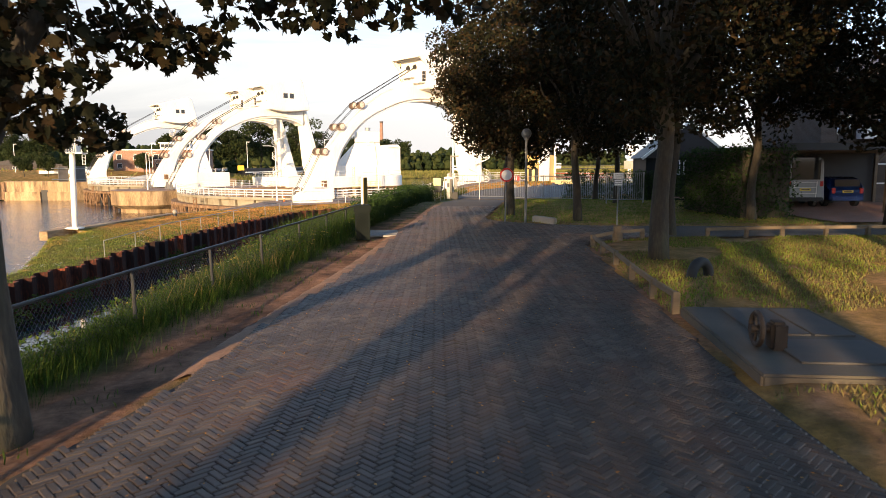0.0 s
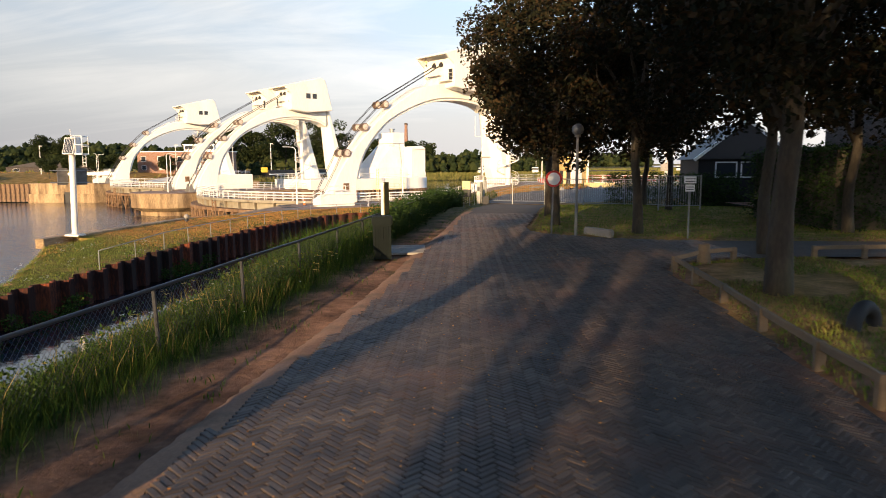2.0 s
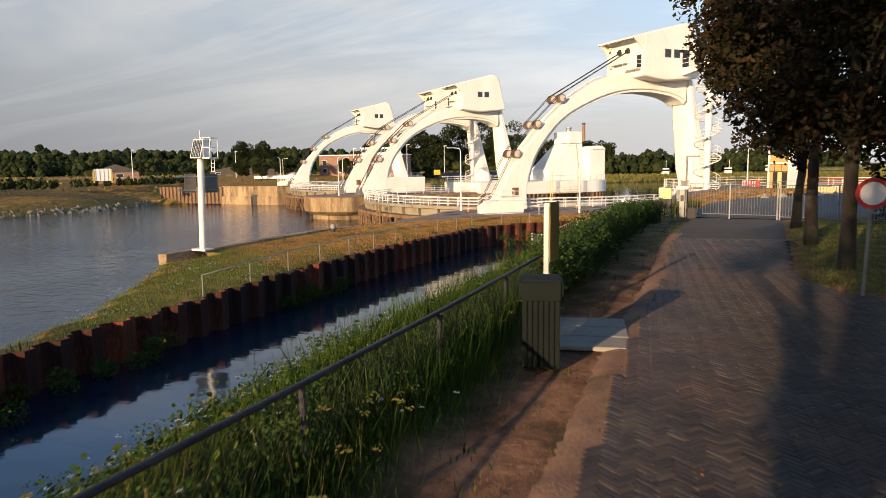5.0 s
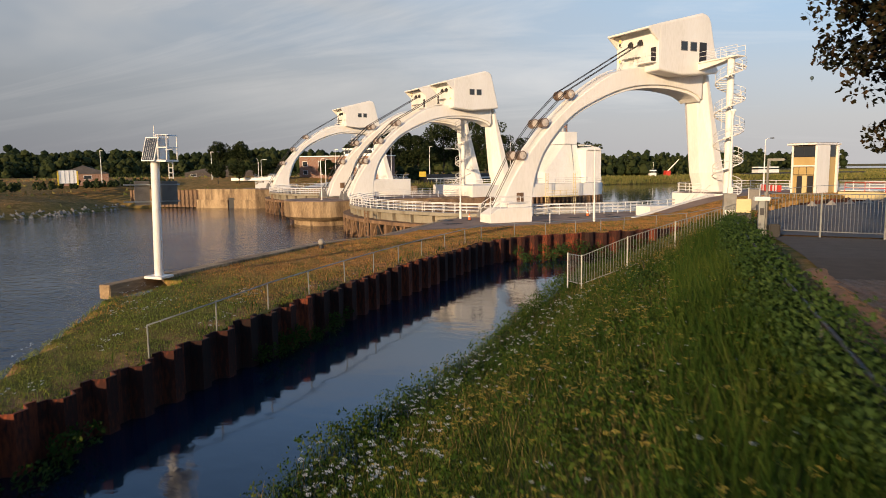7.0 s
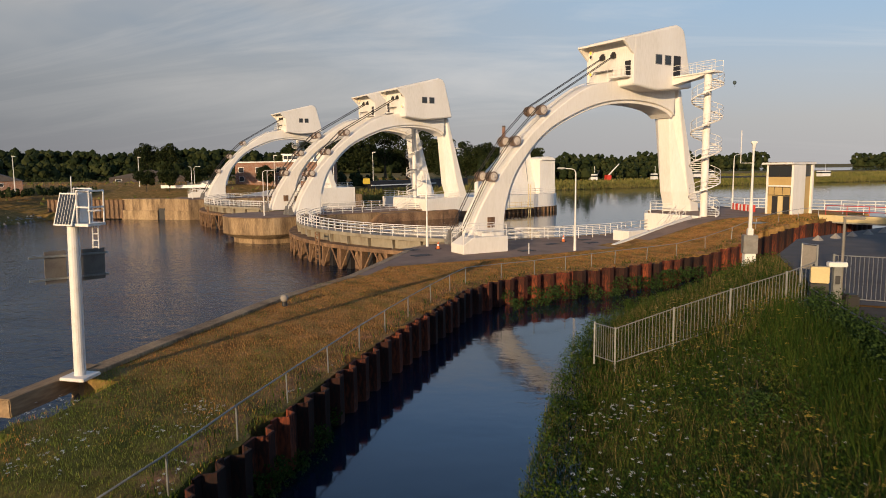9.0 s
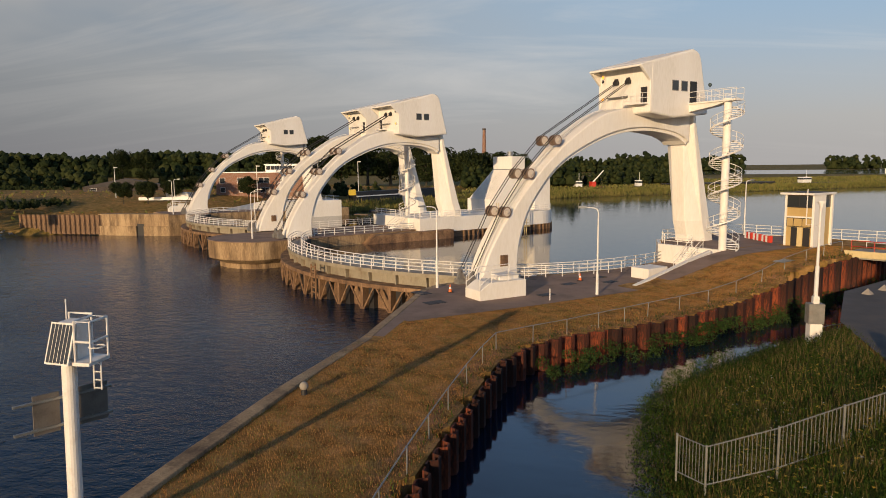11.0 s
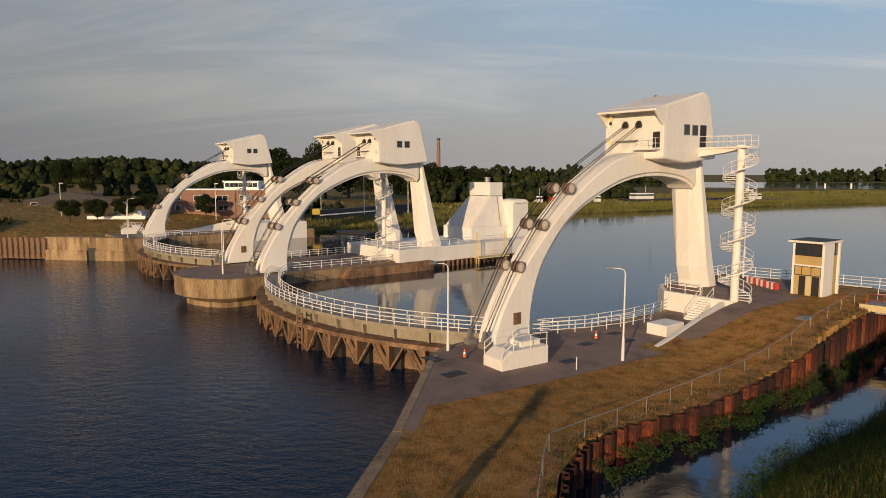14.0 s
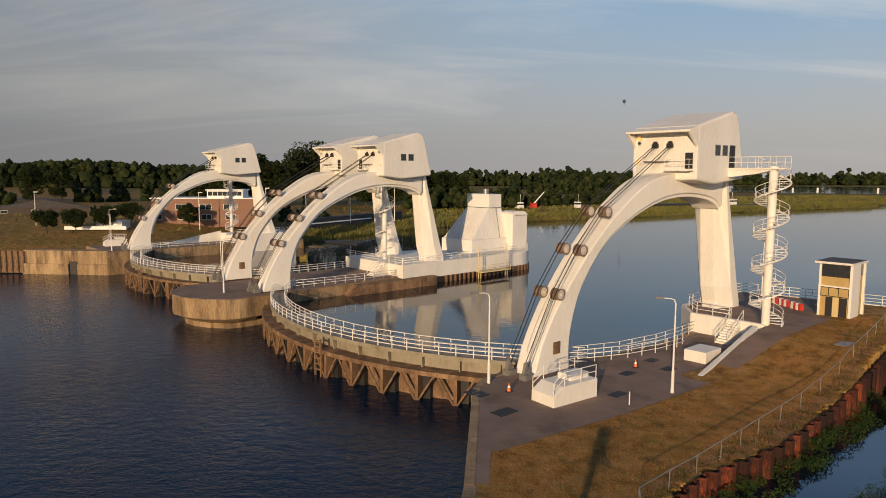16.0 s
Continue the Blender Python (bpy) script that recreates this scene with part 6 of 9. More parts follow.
def tree(name, x, y, label, height=9.0, trunk_r=0.25, fork=2.6, crown_r=3.2, crown_z=2.8, leaves=9000, leaf=0.15, mat=None, seed=1, clumps=60, group="lane trees", lobed=False, z=None, lean=(0, 0), category="tree", limbs=7, clump_r=0.75, aim=None, hang=()):
    rng = np.random.default_rng(seed)
    z = land_z(x, y) if z is None else z
    t = thing(name, label, category, Matrix.Translation((x, y, z)), group)
    bm = bmesh.new()
    top = crown_z + (height - crown_z) * 0.75
    path = [Vector((rng.normal(0, 0.04) * k + lean[0] * top * k / 6, rng.normal(0, 0.04) * k + lean[1] * top * k / 6, top * k / 6 - 0.15)) for k in range(7)]
    rad = [trunk_r * f for f in (1.35, 1.0, 0.92, 0.72, 0.5, 0.3, 0.1)]
    pipe(bm, spline(path, 3), [np.interp(i / 18, np.linspace(0, 1, 7), rad) for i in range(19)], 12)
    trunk = part("trunk", bm, M_BARK, t, smooth=True)
    for i in range(limbs):
        a = 2 * math.pi * i / limbs + rng.uniform(-0.4, 0.4)
        if aim is not None and i < len(aim):
            a, reach, rise = aim[i]
        else:
            reach, rise = crown_r * rng.uniform(0.65, 0.95), (height - fork) * rng.uniform(0.25, 0.7)
        f = fork + rng.uniform(-0.2, 1.4) if aim is None else fork
        p0 = Vector((lean[0] * f, lean[1] * f, f - 0.2))
        p1 = p0 + Vector((math.cos(a) * reach * 0.35, math.sin(a) * reach * 0.35, rise * 0.5 + 0.1))
        p2 = p0 + Vector((math.cos(a) * reach * 0.75, math.sin(a) * reach * 0.75, rise * 0.85))
        p3 = p0 + Vector((math.cos(a + 0.2) * reach, math.sin(a + 0.2) * reach, rise * 1.05))
        bm = bmesh.new()
        s = spline([p0, p1, p2, p3], 4)
        pipe(bm, s, [trunk_r * float(np.interp(k / (len(s) - 1), [0, 0.5, 1], [0.52, 0.3, 0.06])) for k in range(len(s))], 8)
        part("limb", bm, M_BARK, t, smooth=True)
    cc = crown_clumps(rng, crown_z, height - crown_z, crown_r, clumps, lean=lean)
    V, F = leaf_cloud(cc, [clump_r * rng.uniform(0.7, 1.3) for _ in cc], [leaves // clumps] * len(cc), leaf, rng, lobed, simple=True)
    crown = sheet("crown", V, F, mat or M_LEAF_DARK, t)
    for c in hang:
        bm = bmesh.new()
        a = Vector((c[0] * 0.6, c[1] * 0.6 + 0.4, 4.6))
        pipe(bm, spline([a, Vector(c) * 0.6 + a * 0.4 + Vector((0, 0, 0.08)), c], 3), [0.012, 0.011, 0.010, 0.009, 0.008, 0.006, 0.004], 5)
        part("twig", bm, M_BARK, t)
    if hang:
        V, F = leaf_cloud(hang, [0.33] * len(hang), [75] * len(hang), leaf * 0.72, rng, lobed, flat=0.7)
        sheet("hanging_leaves", V, F, mat or M_LEAF_DARK, t)
    return t


def blades(px, py, pz, h, w, rng, mat, name, label, category="grass", lean=0.35):
    n = len(px)
    a = rng.uniform(0, 2 * math.pi, n)
    hh_ = h * rng.uniform(0.55, 1.25, n)
    ww_ = w * rng.uniform(0.7, 1.3, n)
    dx, dy = np.cos(a), np.sin(a)
    la = rng.uniform(0, 2 * math.pi, n); ll = lean * hh_ * rng.uniform(0.2, 1.2, n)
    tx, ty = px + np.cos(la) * ll, py + np.sin(la) * ll
    mx_, my_ = px + np.cos(la) * ll * 0.35, py + np.sin(la) * ll * 0.35
    V = np.stack([np.stack([px, py, pz - 0.03], 1), np.stack([mx_ + dx * ww_, my_ + dy * ww_, pz + hh_ * 0.5], 1),
                  np.stack([tx, ty, pz + hh_], 1), np.stack([mx_ - dx * ww_, my_ - dy * ww_, pz + hh_ * 0.5], 1)], 1).reshape(-1, 3)
    F = np.arange(n * 4).reshape(n, 4)
    ob = sheet(name, V, F, mat)
    return tagged(ob, label, category, kind="stuff")


def turf(px, py, pz, h, w, rng, mat, name, label):
    """Short upright blades, one triangle each."""
    n = len(px)
    a = rng.uniform(0, 2 * math.pi, n)
    hh_, ww_ = h * rng.uniform(0.5, 1.3, n), w * rng.uniform(0.7, 1.3, n)
    l = rng.normal(0, 0.4, (n, 2)) * hh_[:, None]
    V = np.stack([np.stack([px - np.cos(a) * ww_, py - np.sin(a) * ww_, pz - 0.02], 1), np.stack([px + np.cos(a) * ww_, py + np.sin(a) * ww_, pz - 0.02], 1),
                  np.stack([px + l[:, 0], py + l[:, 1], pz + hh_], 1)], 1).reshape(-1, 3)
    return tagged(sheet(name, V, np.arange(n * 3).reshape(n, 3), mat), label, "grass", kind="stuff")


def scatter(n, x0, x1, y0, y1, rng, keep):
    x, y = rng.uniform(x0, x1, n), rng.uniform(y0, y1, n)
    k = keep(x, y)
    return x[k], y[k]


rng = np.random.default_rng(11)


def bank_keep(x, y):
    d, _, _ = poly_distance(x, y, MAINLAND)
    rd, _, _ = poly_distance(x, y, ROAD)
    yd, _, _ = poly_distance(x, y, YARD)
    return (d < 0.3) & (rd > 1.5) & (yd > 0.3) & (x < 3 + np.maximum(0, y - 60) * 0.6)


gx_, gy_ = scatter(185000, -14.4, -3, -3, 50, rng, lambda x, y: bank_keep(x, y) & (x < -3.2 + np.maximum(0, (y - 28)) * 0.1))
gz_ = land(gx_, gy_)[0]
shoulder = gx_ > fence_at(gy_) - 2.6 + 0.9 * np.sin(gy_ * 0.6)
low = ~shoulder
seed = rng.uniform(0, 1, len(gx_)) < 0.09 + 0.08 * np.sin(gx_ * 0.8) * np.sin(gy_ * 0.5)
blades(gx_[seed], gy_[seed], np.maximum(gz_, W_UP)[seed], 0.5, 0.006, rng, M_STRAW, "tall_grass", "seeding straw stalks in the bank grass", lean=0.4)
low, shoulder = low & ~seed, shoulder & ~seed
blades(gx_[low], gy_[low], np.maximum(gz_, W_UP)[low], 0.28, 0.007, rng, M_GRASS, "tall_grass", "tall rough green grass on the bank", lean=0.6)
fence_x = fence_at(gy_)
crest = shoulder & (gx_ > fence_x - 1.7) & (gx_ < fence_x + 0.3)
shoulder = shoulder & ~crest
tall = 0.30 + 0.50 * smooth01((gy_ - 15) / 7)
blades(gx_[crest], gy_[crest], gz_[crest], tall[crest], 0.0065, rng, M_GRASS, "tall_grass", "high rank grass standing at the roadside fence", lean=0.4)
blades(gx_[shoulder], gy_[shoulder], gz_[shoulder], tall[shoulder] * 0.42, 0.0065, rng, M_GRASS, "tall_grass", "waist-high green grass leaning along the roadside fence", lean=0.55)
gx_, gy_ = scatter(130000, -12, 16, 49, 86, rng, bank_keep)
gz_ = land(gx_, gy_)[0]
k = rng.uniform(0, 1, len(gx_)) < 0.6
blades(gx_[k], gy_[k], gz_[k], 0.42, 0.014, rng, M_GRASS, "tall_grass", "tall green grass beyond the fence")
blades(gx_[~k], gy_[~k], gz_[~k], 0.58, 0.011, rng, M_STRAW, "tall_grass", "straw-coloured seeding grass beyond the fence")
# weeds: leafy clumps on the bank and along the waterline
cx_, cy_ = scatter(8000, -14.2, 3, 0, 74, rng, lambda x, y: bank_keep(x, y) & (x < -5.4 + np.maximum(0, y - 20) * 0.09 + np.maximum(0, y - 50) * 0.3) & ((y > 17) | (x < -7.2)))
cz_ = land(cx_, cy_)[0]
V, F = leaf_cloud([(a, b, max(c, W_UP) + q) for a, b, c, q in zip(cx_, cy_, cz_, rng.uniform(0.2, 0.5, len(cx_)))], rng.uniform(0.2, 0.5, len(cx_)), [30] * len(cx_), 0.060, rng)
tagged(sheet("weeds", V, F, M_GRASS), "leafy nettles and weeds in the bank grass", "weeds", kind="stuff")
wx, wy = scatter(5200, -14.5, 0, 24, 72, rng, lambda x, y: (poly_distance(x, y, MAINLAND)[0] < 0.1) & (poly_distance(x, y, MAINLAND)[0] > -1.5))
V, F = leaf_cloud([(a, b, W_UP + u) for a, b, u in zip(wx, wy, rng.uniform(0.1, 0.75, len(wx)))], rng.uniform(0.15, 0.34, len(wx)), [26] * len(wx), 0.07, rng)
tagged(sheet("weeds", V, F, M_GRASS), "rank waterside weeds along the inlet", "weeds", kind="stuff")
# umbels near the waterline
def flower_clusters(n, x0, x1, y0, y1, keep, per, spread, rng):
    ax, ay = scatter(n, x0, x1, y0, y1, rng, keep)
    k = rng.integers(2, per, len(ax))
    x = np.repeat(ax, k) + rng.normal(0, spread, k.sum()); y = np.repeat(ay, k) + rng.normal(0, spread, k.sum())
    return x, y


cx_, cy_ = flower_clusters(400, -14.2, 0, 20, 47, lambda x, y: (poly_distance(x, y, MAINLAND)[0] < -0.1) & (poly_distance(x, y, MAINLAND)[0] > -3.6), 10, 0.4, rng)
cz_ = np.maximum(land(cx_, cy_)[0], W_UP)


def umbels(x, y, z, h, r, rng, label, mat=None):
    """Flower heads, each a loose plate of small florets on its stalk's height."""
    n, k = len(x), 7
    tz = z + h * rng.uniform(0.7, 1.25, n)
    rr = r * rng.uniform(0.5, 1.3, n)
    fa = np.linspace(0, 2 * math.pi, k)[None] + rng.uniform(0, 6, (n, 1))
    fr = np.where(np.arange(k)[None] == 0, 0.0, 0.75) * rr[:, None] * rng.uniform(0.7, 1.3, (n, k))
    fx, fy = x[:, None] + np.cos(fa) * fr, y[:, None] + np.sin(fa) * fr
    fz = tz[:, None] + rng.normal(0, 0.18, (n, k)) * rr[:, None]
    q = np.array([(-1, -0.4), (0.4, -1), (1, 0.4), (-0.4, 1)])
    size = rr[:, None] * rng.uniform(0.22, 0.42, (n, k))
    V = np.stack([fx[:, :, None] + q[None, None, :, 0] * size[:, :, None], fy[:, :, None] + q[None, None, :, 1] * size[:, :, None],
                  fz[:, :, None] + q[None, None, :, 0] * size[:, :, None] * rng.normal(0, 0.4, (n, k, 1))], 3).reshape(-1, 3)
    return tagged(sheet("wild_flowers", V, np.arange(n * k * 4).reshape(-1, 4), mat or M_FLOWER), label, "flowers", kind="stuff")


shore = poly_distance(cx_, cy_, MAINLAND)[0] < -0.25
cx_, cy_, cz_ = cx_[shore], cy_[shore], cz_[shore]
umbels(cx_, cy_, cz_, 0.85, 0.052, rng, "white wild umbel flowers along the bank")
cx_, cy_ = flower_clusters(620, -13, -2, 14, 60, lambda x, y: bank_keep(x, y) & (poly_distance(x, y, MAINLAND)[0] < -2.5), 7, 0.3, rng)
umbels(cx_, cy_, land(cx_, cy_)[0], 0.52, 0.055, rng, "yellow wild flowers dotted over the bank grass", M_FLOWER_YELLOW)
cx_, cy_ = flower_clusters(450, -13, -4, 12, 60, lambda x, y: bank_keep(x, y) & (poly_distance(x, y, MAINLAND)[0] < -3.0), 4, 0.4, rng)
umbels(cx_, cy_, land(cx_, cy_)[0], 0.5, 0.03, rng, "tiny white flowers sprinkled through the bank grass")
# dam: short dry tufts, green end, flowers, shrubs under the piles


def dam_keep(x, y):
    d, _, _ = poly_distance(x, y, DAM)
    dk, _, _ = poly_distance(x, y, deck_poly)
    rx, ry = x - 2.175, y - 100.08
    lx, ly = -0.7477 * rx - 0.664 * ry, 0.664 * rx - 0.7477 * ry
    return (d < -0.1) & (dk > 0.1) & ~((lx < 13) & (ly < 7.2))


gx_, gy_ = scatter(900000, -27.5, 18, 26, 100, rng, lambda x, y: (np.abs(x - (-22.5 + np.maximum(0, y - 62) * 0.95)) < 16))
k = dam_keep(gx_, gy_)
gx_, gy_ = gx_[k], gy_[k]
gz_ = land(gx_, gy_)[0]
patch = np.sin(gx_ * 0.9 + 1.3) * np.sin(gy_ * 0.6) * 4 + np.sin(gx_ * 2.3 + gy_ * 1.1) * 1.5
green = rng.uniform(0, 1, len(gx_)) > smooth01((gy_ + patch - 38) / 14) * (0.88 + 0.1 * np.sin(gx_ * 0.7) * np.sin(gy_ * 0.45))
tuft = rng.uniform(0, 1, len(gx_)) < 0.5 * smooth01((np.sin(gx_ * 1.9 + 0.8 * np.sin(gy_ * 1.3)) * np.sin(gy_ * 1.5 + gx_ * 0.6) + 0.5 * np.sin(gx_ * 4.1 + gy_ * 3.3) - 0.1) / 0.7)
turf(gx_[~green & ~tuft], gy_[~green & ~tuft], gz_[~green & ~tuft], 0.075, 0.009, rng, M_GRASS_DRY, "dry_lawn", "short drought-brown lawn on the dam")
turf(gx_[~green & tuft], gy_[~green & tuft], gz_[~green & tuft], 0.15, 0.010, rng, M_STRAW, "dry_lawn", "olive tufts standing in the dry lawn")
turf(gx_[green], gy_[green], gz_[green], 0.10, 0.008, rng, M_LAWN, "grass", "green rough grass at the end of the dam")
gx2, gy2 = scatter(30000, -20.5, 20, 20, 100, rng, lambda x, y: dam_keep(x, y) & (line_distance(x, y, PILES) < 1.0 + 0.5 * np.sin(x * 2 + y)))
blades(gx2, gy2, land(gx2, gy2)[0], 0.28, 0.02, rng, M_GRASS, "grass", "green fringe of grass above the sheet piles")
gx2, gy2 = flower_clusters(250, -26.5, -18.6, 27, 43.5, lambda x, y: dam_keep(x, y) & (np.sin(x * 1.7 + 2) * np.sin(y * 1.3) > 0.25), 12, 0.2, rng)
umbels(gx2, gy2, land(gx2, gy2)[0], 0.3, 0.042, rng, "white clover and daisies at the end of the dam")
gx2, gy2 = flower_clusters(110, -26.5, -18.6, 26, 45, dam_keep, 12, 0.22, rng)
umbels(gx2, gy2, land(gx2, gy2)[0], 0.22, 0.03, rng, "yellow-green wild flowers at the end of the dam", M_FLOWER_YELLOW)
gx2, gy2 = flower_clusters(120, -20.5, 6, 30, 86, lambda x, y: dam_keep(x, y) & (line_distance(x, y, PILES) < 0.9), 8, 0.25, rng)
umbels(gx2, gy2, land(gx2, gy2)[0], 0.32, 0.055, rng, "white flowers along the edge of the sheet piles")
sh = []
for (ax, ay), (bx_, by_) in zip(PILES[8:], PILES[9:]):
    L = math.hypot(bx_ - ax, by_ - ay)
    nx_, ny_ = (by_ - ay) / L, -(bx_ - ax) / L
    for k in range(int(L / 0.22)):
        f = k * 0.22 / L
        dens = 0.75 if ay < 86 else 0.25
        if rng.uniform() < dens:
            off = rng.uniform(0.5, 1.9)
            sh.append((ax + (bx_ - ax) * f + nx_ * off, ay + (by_ - ay) * f + ny_ * off, W_UP + rng.uniform(0.1, 0.9) * (1 if off < 1.4 else 0.5)))
V, F = leaf_cloud(sh, [0.45] * len(sh), [110] * len(sh), 0.10, rng)
tagged(sheet("waterside_shrubs", V, F, M_HEDGE), "dense green shrubs growing at the foot of the sheet piles", "shrubs", kind="stuff")
sh = [(-18.0 + 0.25 * rng.normal(), y, W_UP + rng.uniform(0.0, 0.6)) for y in rng.uniform(40, 47, 26)] + [(-18.5 + 0.25 * rng.normal(), y, W_UP + rng.uniform(0.0, 0.5)) for y in rng.uniform(26, 33, 14)]
V, F = leaf_cloud(sh, [0.4] * len(sh), [120] * len(sh), 0.09, rng)
tagged(sheet("waterside_shrubs", V, F, M_GRASS), "reeds and weeds at the foot of the steel wall", "reeds", kind="stuff")
# climbing hedge on the roadside fence
hc = []
for y in np.arange(26.0, 49.5, 0.16):
    x = fence_at(y)
    for k in range(4):
        hc.append((x + rng.normal(-0.02, 0.2), y + rng.normal(0, 0.1), rng.uniform(0.02, 1.02) - 0.3 * float(smooth01((y - 40) / 10))))
V, F = leaf_cloud(hc, [0.3] * len(hc), [58] * len(hc), 0.062, rng)
tagged(sheet("hedge", V, F, M_HEDGE), "overgrown green hedge along the roadside fence", "hedge", kind="stuff")
hc = []
for y in np.arange(2.0, 23, 0.07):
    hc.append((fence_at(y) + rng.normal(-0.25, 0.25), y, rng.uniform(0.0, 0.25 + 0.45 * float(smooth01((y - 13) / 7)))))
V, F = leaf_cloud(hc, [0.2] * len(hc), [60] * len(hc), 0.034, rng)
tagged(sheet("weeds", V, F, M_HEDGE), "dark leafy weeds grown up round the roadside fence", "weeds", kind="stuff")
fy_ = rng.uniform(2, 23.5, 26000)
fxx = fence_at(fy_) + rng.normal(-0.35, 0.42, len(fy_))
fk = poly_distance(fxx, fy_, ROAD)[0] > 1.05
blades(fxx[fk], fy_[fk], land(fxx[fk], fy_[fk])[0], 0.36, 0.0036, rng, M_GRASS, "tall_grass", "fine rank grass grown through the roadside fence", lean=0.55)
# dark hedge behind the fence beside the gate
hc = []
for k in np.linspace(0, 1, 46):
    x, y = 7.4 + 7.2 * k, 49.7 - 3.2 * k
    for z in np.arange(-0.1, 1.7, 0.34):
        hc.append((x + rng.normal(0, 0.12), y + rng.normal(0, 0.16), z + rng.normal(0, 0.06)))
V, F = leaf_cloud(hc, [0.32] * len(hc), [46] * len(hc), 0.09, rng)
tagged(sheet("garden_hedge", V, F, M_HEDGE), "dark hedge behind the fence beside the gate", "hedge", kind="stuff")
# lawn on the other side of the road
def lawn_keep(x, y):
    rd, _, _ = poly_distance(x, y, ROAD)
    return (rd > 0.15) & ~((x > 1.5) & (x < 4.0) & (y > 7.7) & (y < 11.6)) & ~((x > 13.4) & (y > 26))
gx_, gy_ = scatter(92000, 1.5, 16, 3, 23, rng, lambda x, y: lawn_keep(x, y) & (np.sin(x * 0.9 + 1) * np.sin(y * 0.7 + x * 0.2) + 0.4 * np.sin(x * 2.1 - y * 1.7) > -0.45))
k = rng.uniform(0, 1, len(gx_)) < 0.5 + 0.3 * np.sin(gx_ * 0.8) * np.sin(gy_ * 0.55 + 1)
for sel, mt, lb_ in ((k, M_LAWN, "patchy green lawn with bare spots under the trees"), (~k, M_STRAW, "dry yellow blades in the worn lawn")):
    blades(gx_[sel], gy_[sel], land(gx_[sel], gy_[sel])[0], 0.075, 0.009, rng, mt, "lawn", lb_, lean=0.7)
gx_, gy_ = scatter(28000, 0.3, 14, 26, 46, rng, lawn_keep)
blades(gx_, gy_, land(gx_, gy_)[0], 0.07, 0.010, rng, M_LAWN, "lawn", "mown lawn beyond the side path", lean=0.6)
gx_, gy_ = scatter(9500, -6.6, -1.5, 0, 50, rng, lambda x, y: (poly_distance(x, y, ROAD)[0] > 0.1) & (np.sin(x * 5 + y * 1.7) * np.sin(y * 2.3 - x) > 0.25) & (poly_distance(x, y, ROAD)[0] < 2.0))
blades(gx_, gy_, land(gx_, gy_)[0], 0.09, 0.008, rng, M_GRASS, "verge_grass", "thin tufts on the sandy verge", lean=0.6)
# sand washed over the edge of the bricks
sy_ = np.arange(8.5, 40.0, 0.12)
sx_ = np.interp(sy_, [p[1] for p in ROAD_LEFT], [p[0] for p in ROAD_LEFT])
reach = 0.03 + 0.07 * (1 + np.sin(sy_ * 1.1 + 0.7 * np.sin(sy_ * 2.9))) + rng.uniform(0, 0.07, len(sy_))
cols_ = []
for off, lift in ((None, 0.012), (0.0, 0.042), (-0.10, 0.045), (-0.22, 0.02), (-0.38, -0.05)):
    ox_ = reach if off is None else np.full(len(sy_), off) + rng.normal(0, 0.02, len(sy_))
    zb_ = 0.02 * np.sin((sx_ + ox_) * 0.9 + 1.0) * np.sin(sy_ * 0.5) if off is None or off > 0 else land(sx_ + ox_, sy_)[0] * 0.6
    cols_.append(np.stack([sx_ + ox_, sy_, zb_ + lift + rng.normal(0, 0.006, len(sy_))], 1))
V = np.stack(cols_, 1).reshape(-1, 3)
k_ = np.arange(len(sy_) - 1)[:, None] * 5 + np.arange(4)[None]
F = np.stack([k_, k_ + 5, k_ + 6, k_ + 1], 2).reshape(-1, 4)
tagged(sheet("sand_verge", V, F, M_DIRT, smooth=True), "loose reddish sand washed over the edge of the brick road", "sand", kind="stuff")
# fallen leaves on the bricks
lx_, ly_ = scatter(1500, -4.5, 2.6, 2, 24, rng, lambda x, y: poly_distance(x, y, ROAD)[0] < 0)
V, F = leaf_cloud([(a, b, 0.045) for a, b in zip(lx_, ly_)], [0.02] * len(lx_), [1] * len(lx_), 0.028, rng, up=6.0)
tagged(sheet("fallen_leaves", V, F, M_GRASS_DRY), "dry fallen leaves on the brick road", "leaves", kind="stuff")

# trees of the lane
hang = [(0.1, -0.29, 3.06), (0.43, -0.29, 3.35), (0.72, -0.19, 3.16), (0.96, -0.19, 2.87), (1.15, -0.1, 2.78), (1.1, -0.19, 3.3), (1.48, -0.1, 3.54), (1.77, 0.0, 3.49), (2.01, -0.1, 3.45), (2.39, 0.0, 3.81), (2.87, 0.1, 3.85), (3.25, -0.1, 3.73), (3.73, 0.0, 3.83), (4.21, 0.1, 3.92), (0.38, 0.19, 3.64), (0.96, 0.29, 3.68), (1.44, 0.29, 3.78), (-0.29, 0.0, 3.45), (0.67, 0.1, 2.92), (0.0, 0.1, 2.87), (0.29, -0.38, 3.73), (0.86, -0.38, 3.78), (-0.38, 0.29, 3.06)]
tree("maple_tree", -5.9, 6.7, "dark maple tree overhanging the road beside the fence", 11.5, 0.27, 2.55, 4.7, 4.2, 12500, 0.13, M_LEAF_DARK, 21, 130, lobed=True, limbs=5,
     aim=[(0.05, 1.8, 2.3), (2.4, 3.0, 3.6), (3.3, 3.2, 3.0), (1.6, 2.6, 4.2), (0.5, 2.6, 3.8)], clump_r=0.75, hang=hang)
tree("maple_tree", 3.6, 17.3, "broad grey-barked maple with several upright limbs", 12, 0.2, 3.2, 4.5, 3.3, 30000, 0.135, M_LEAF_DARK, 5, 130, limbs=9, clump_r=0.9)
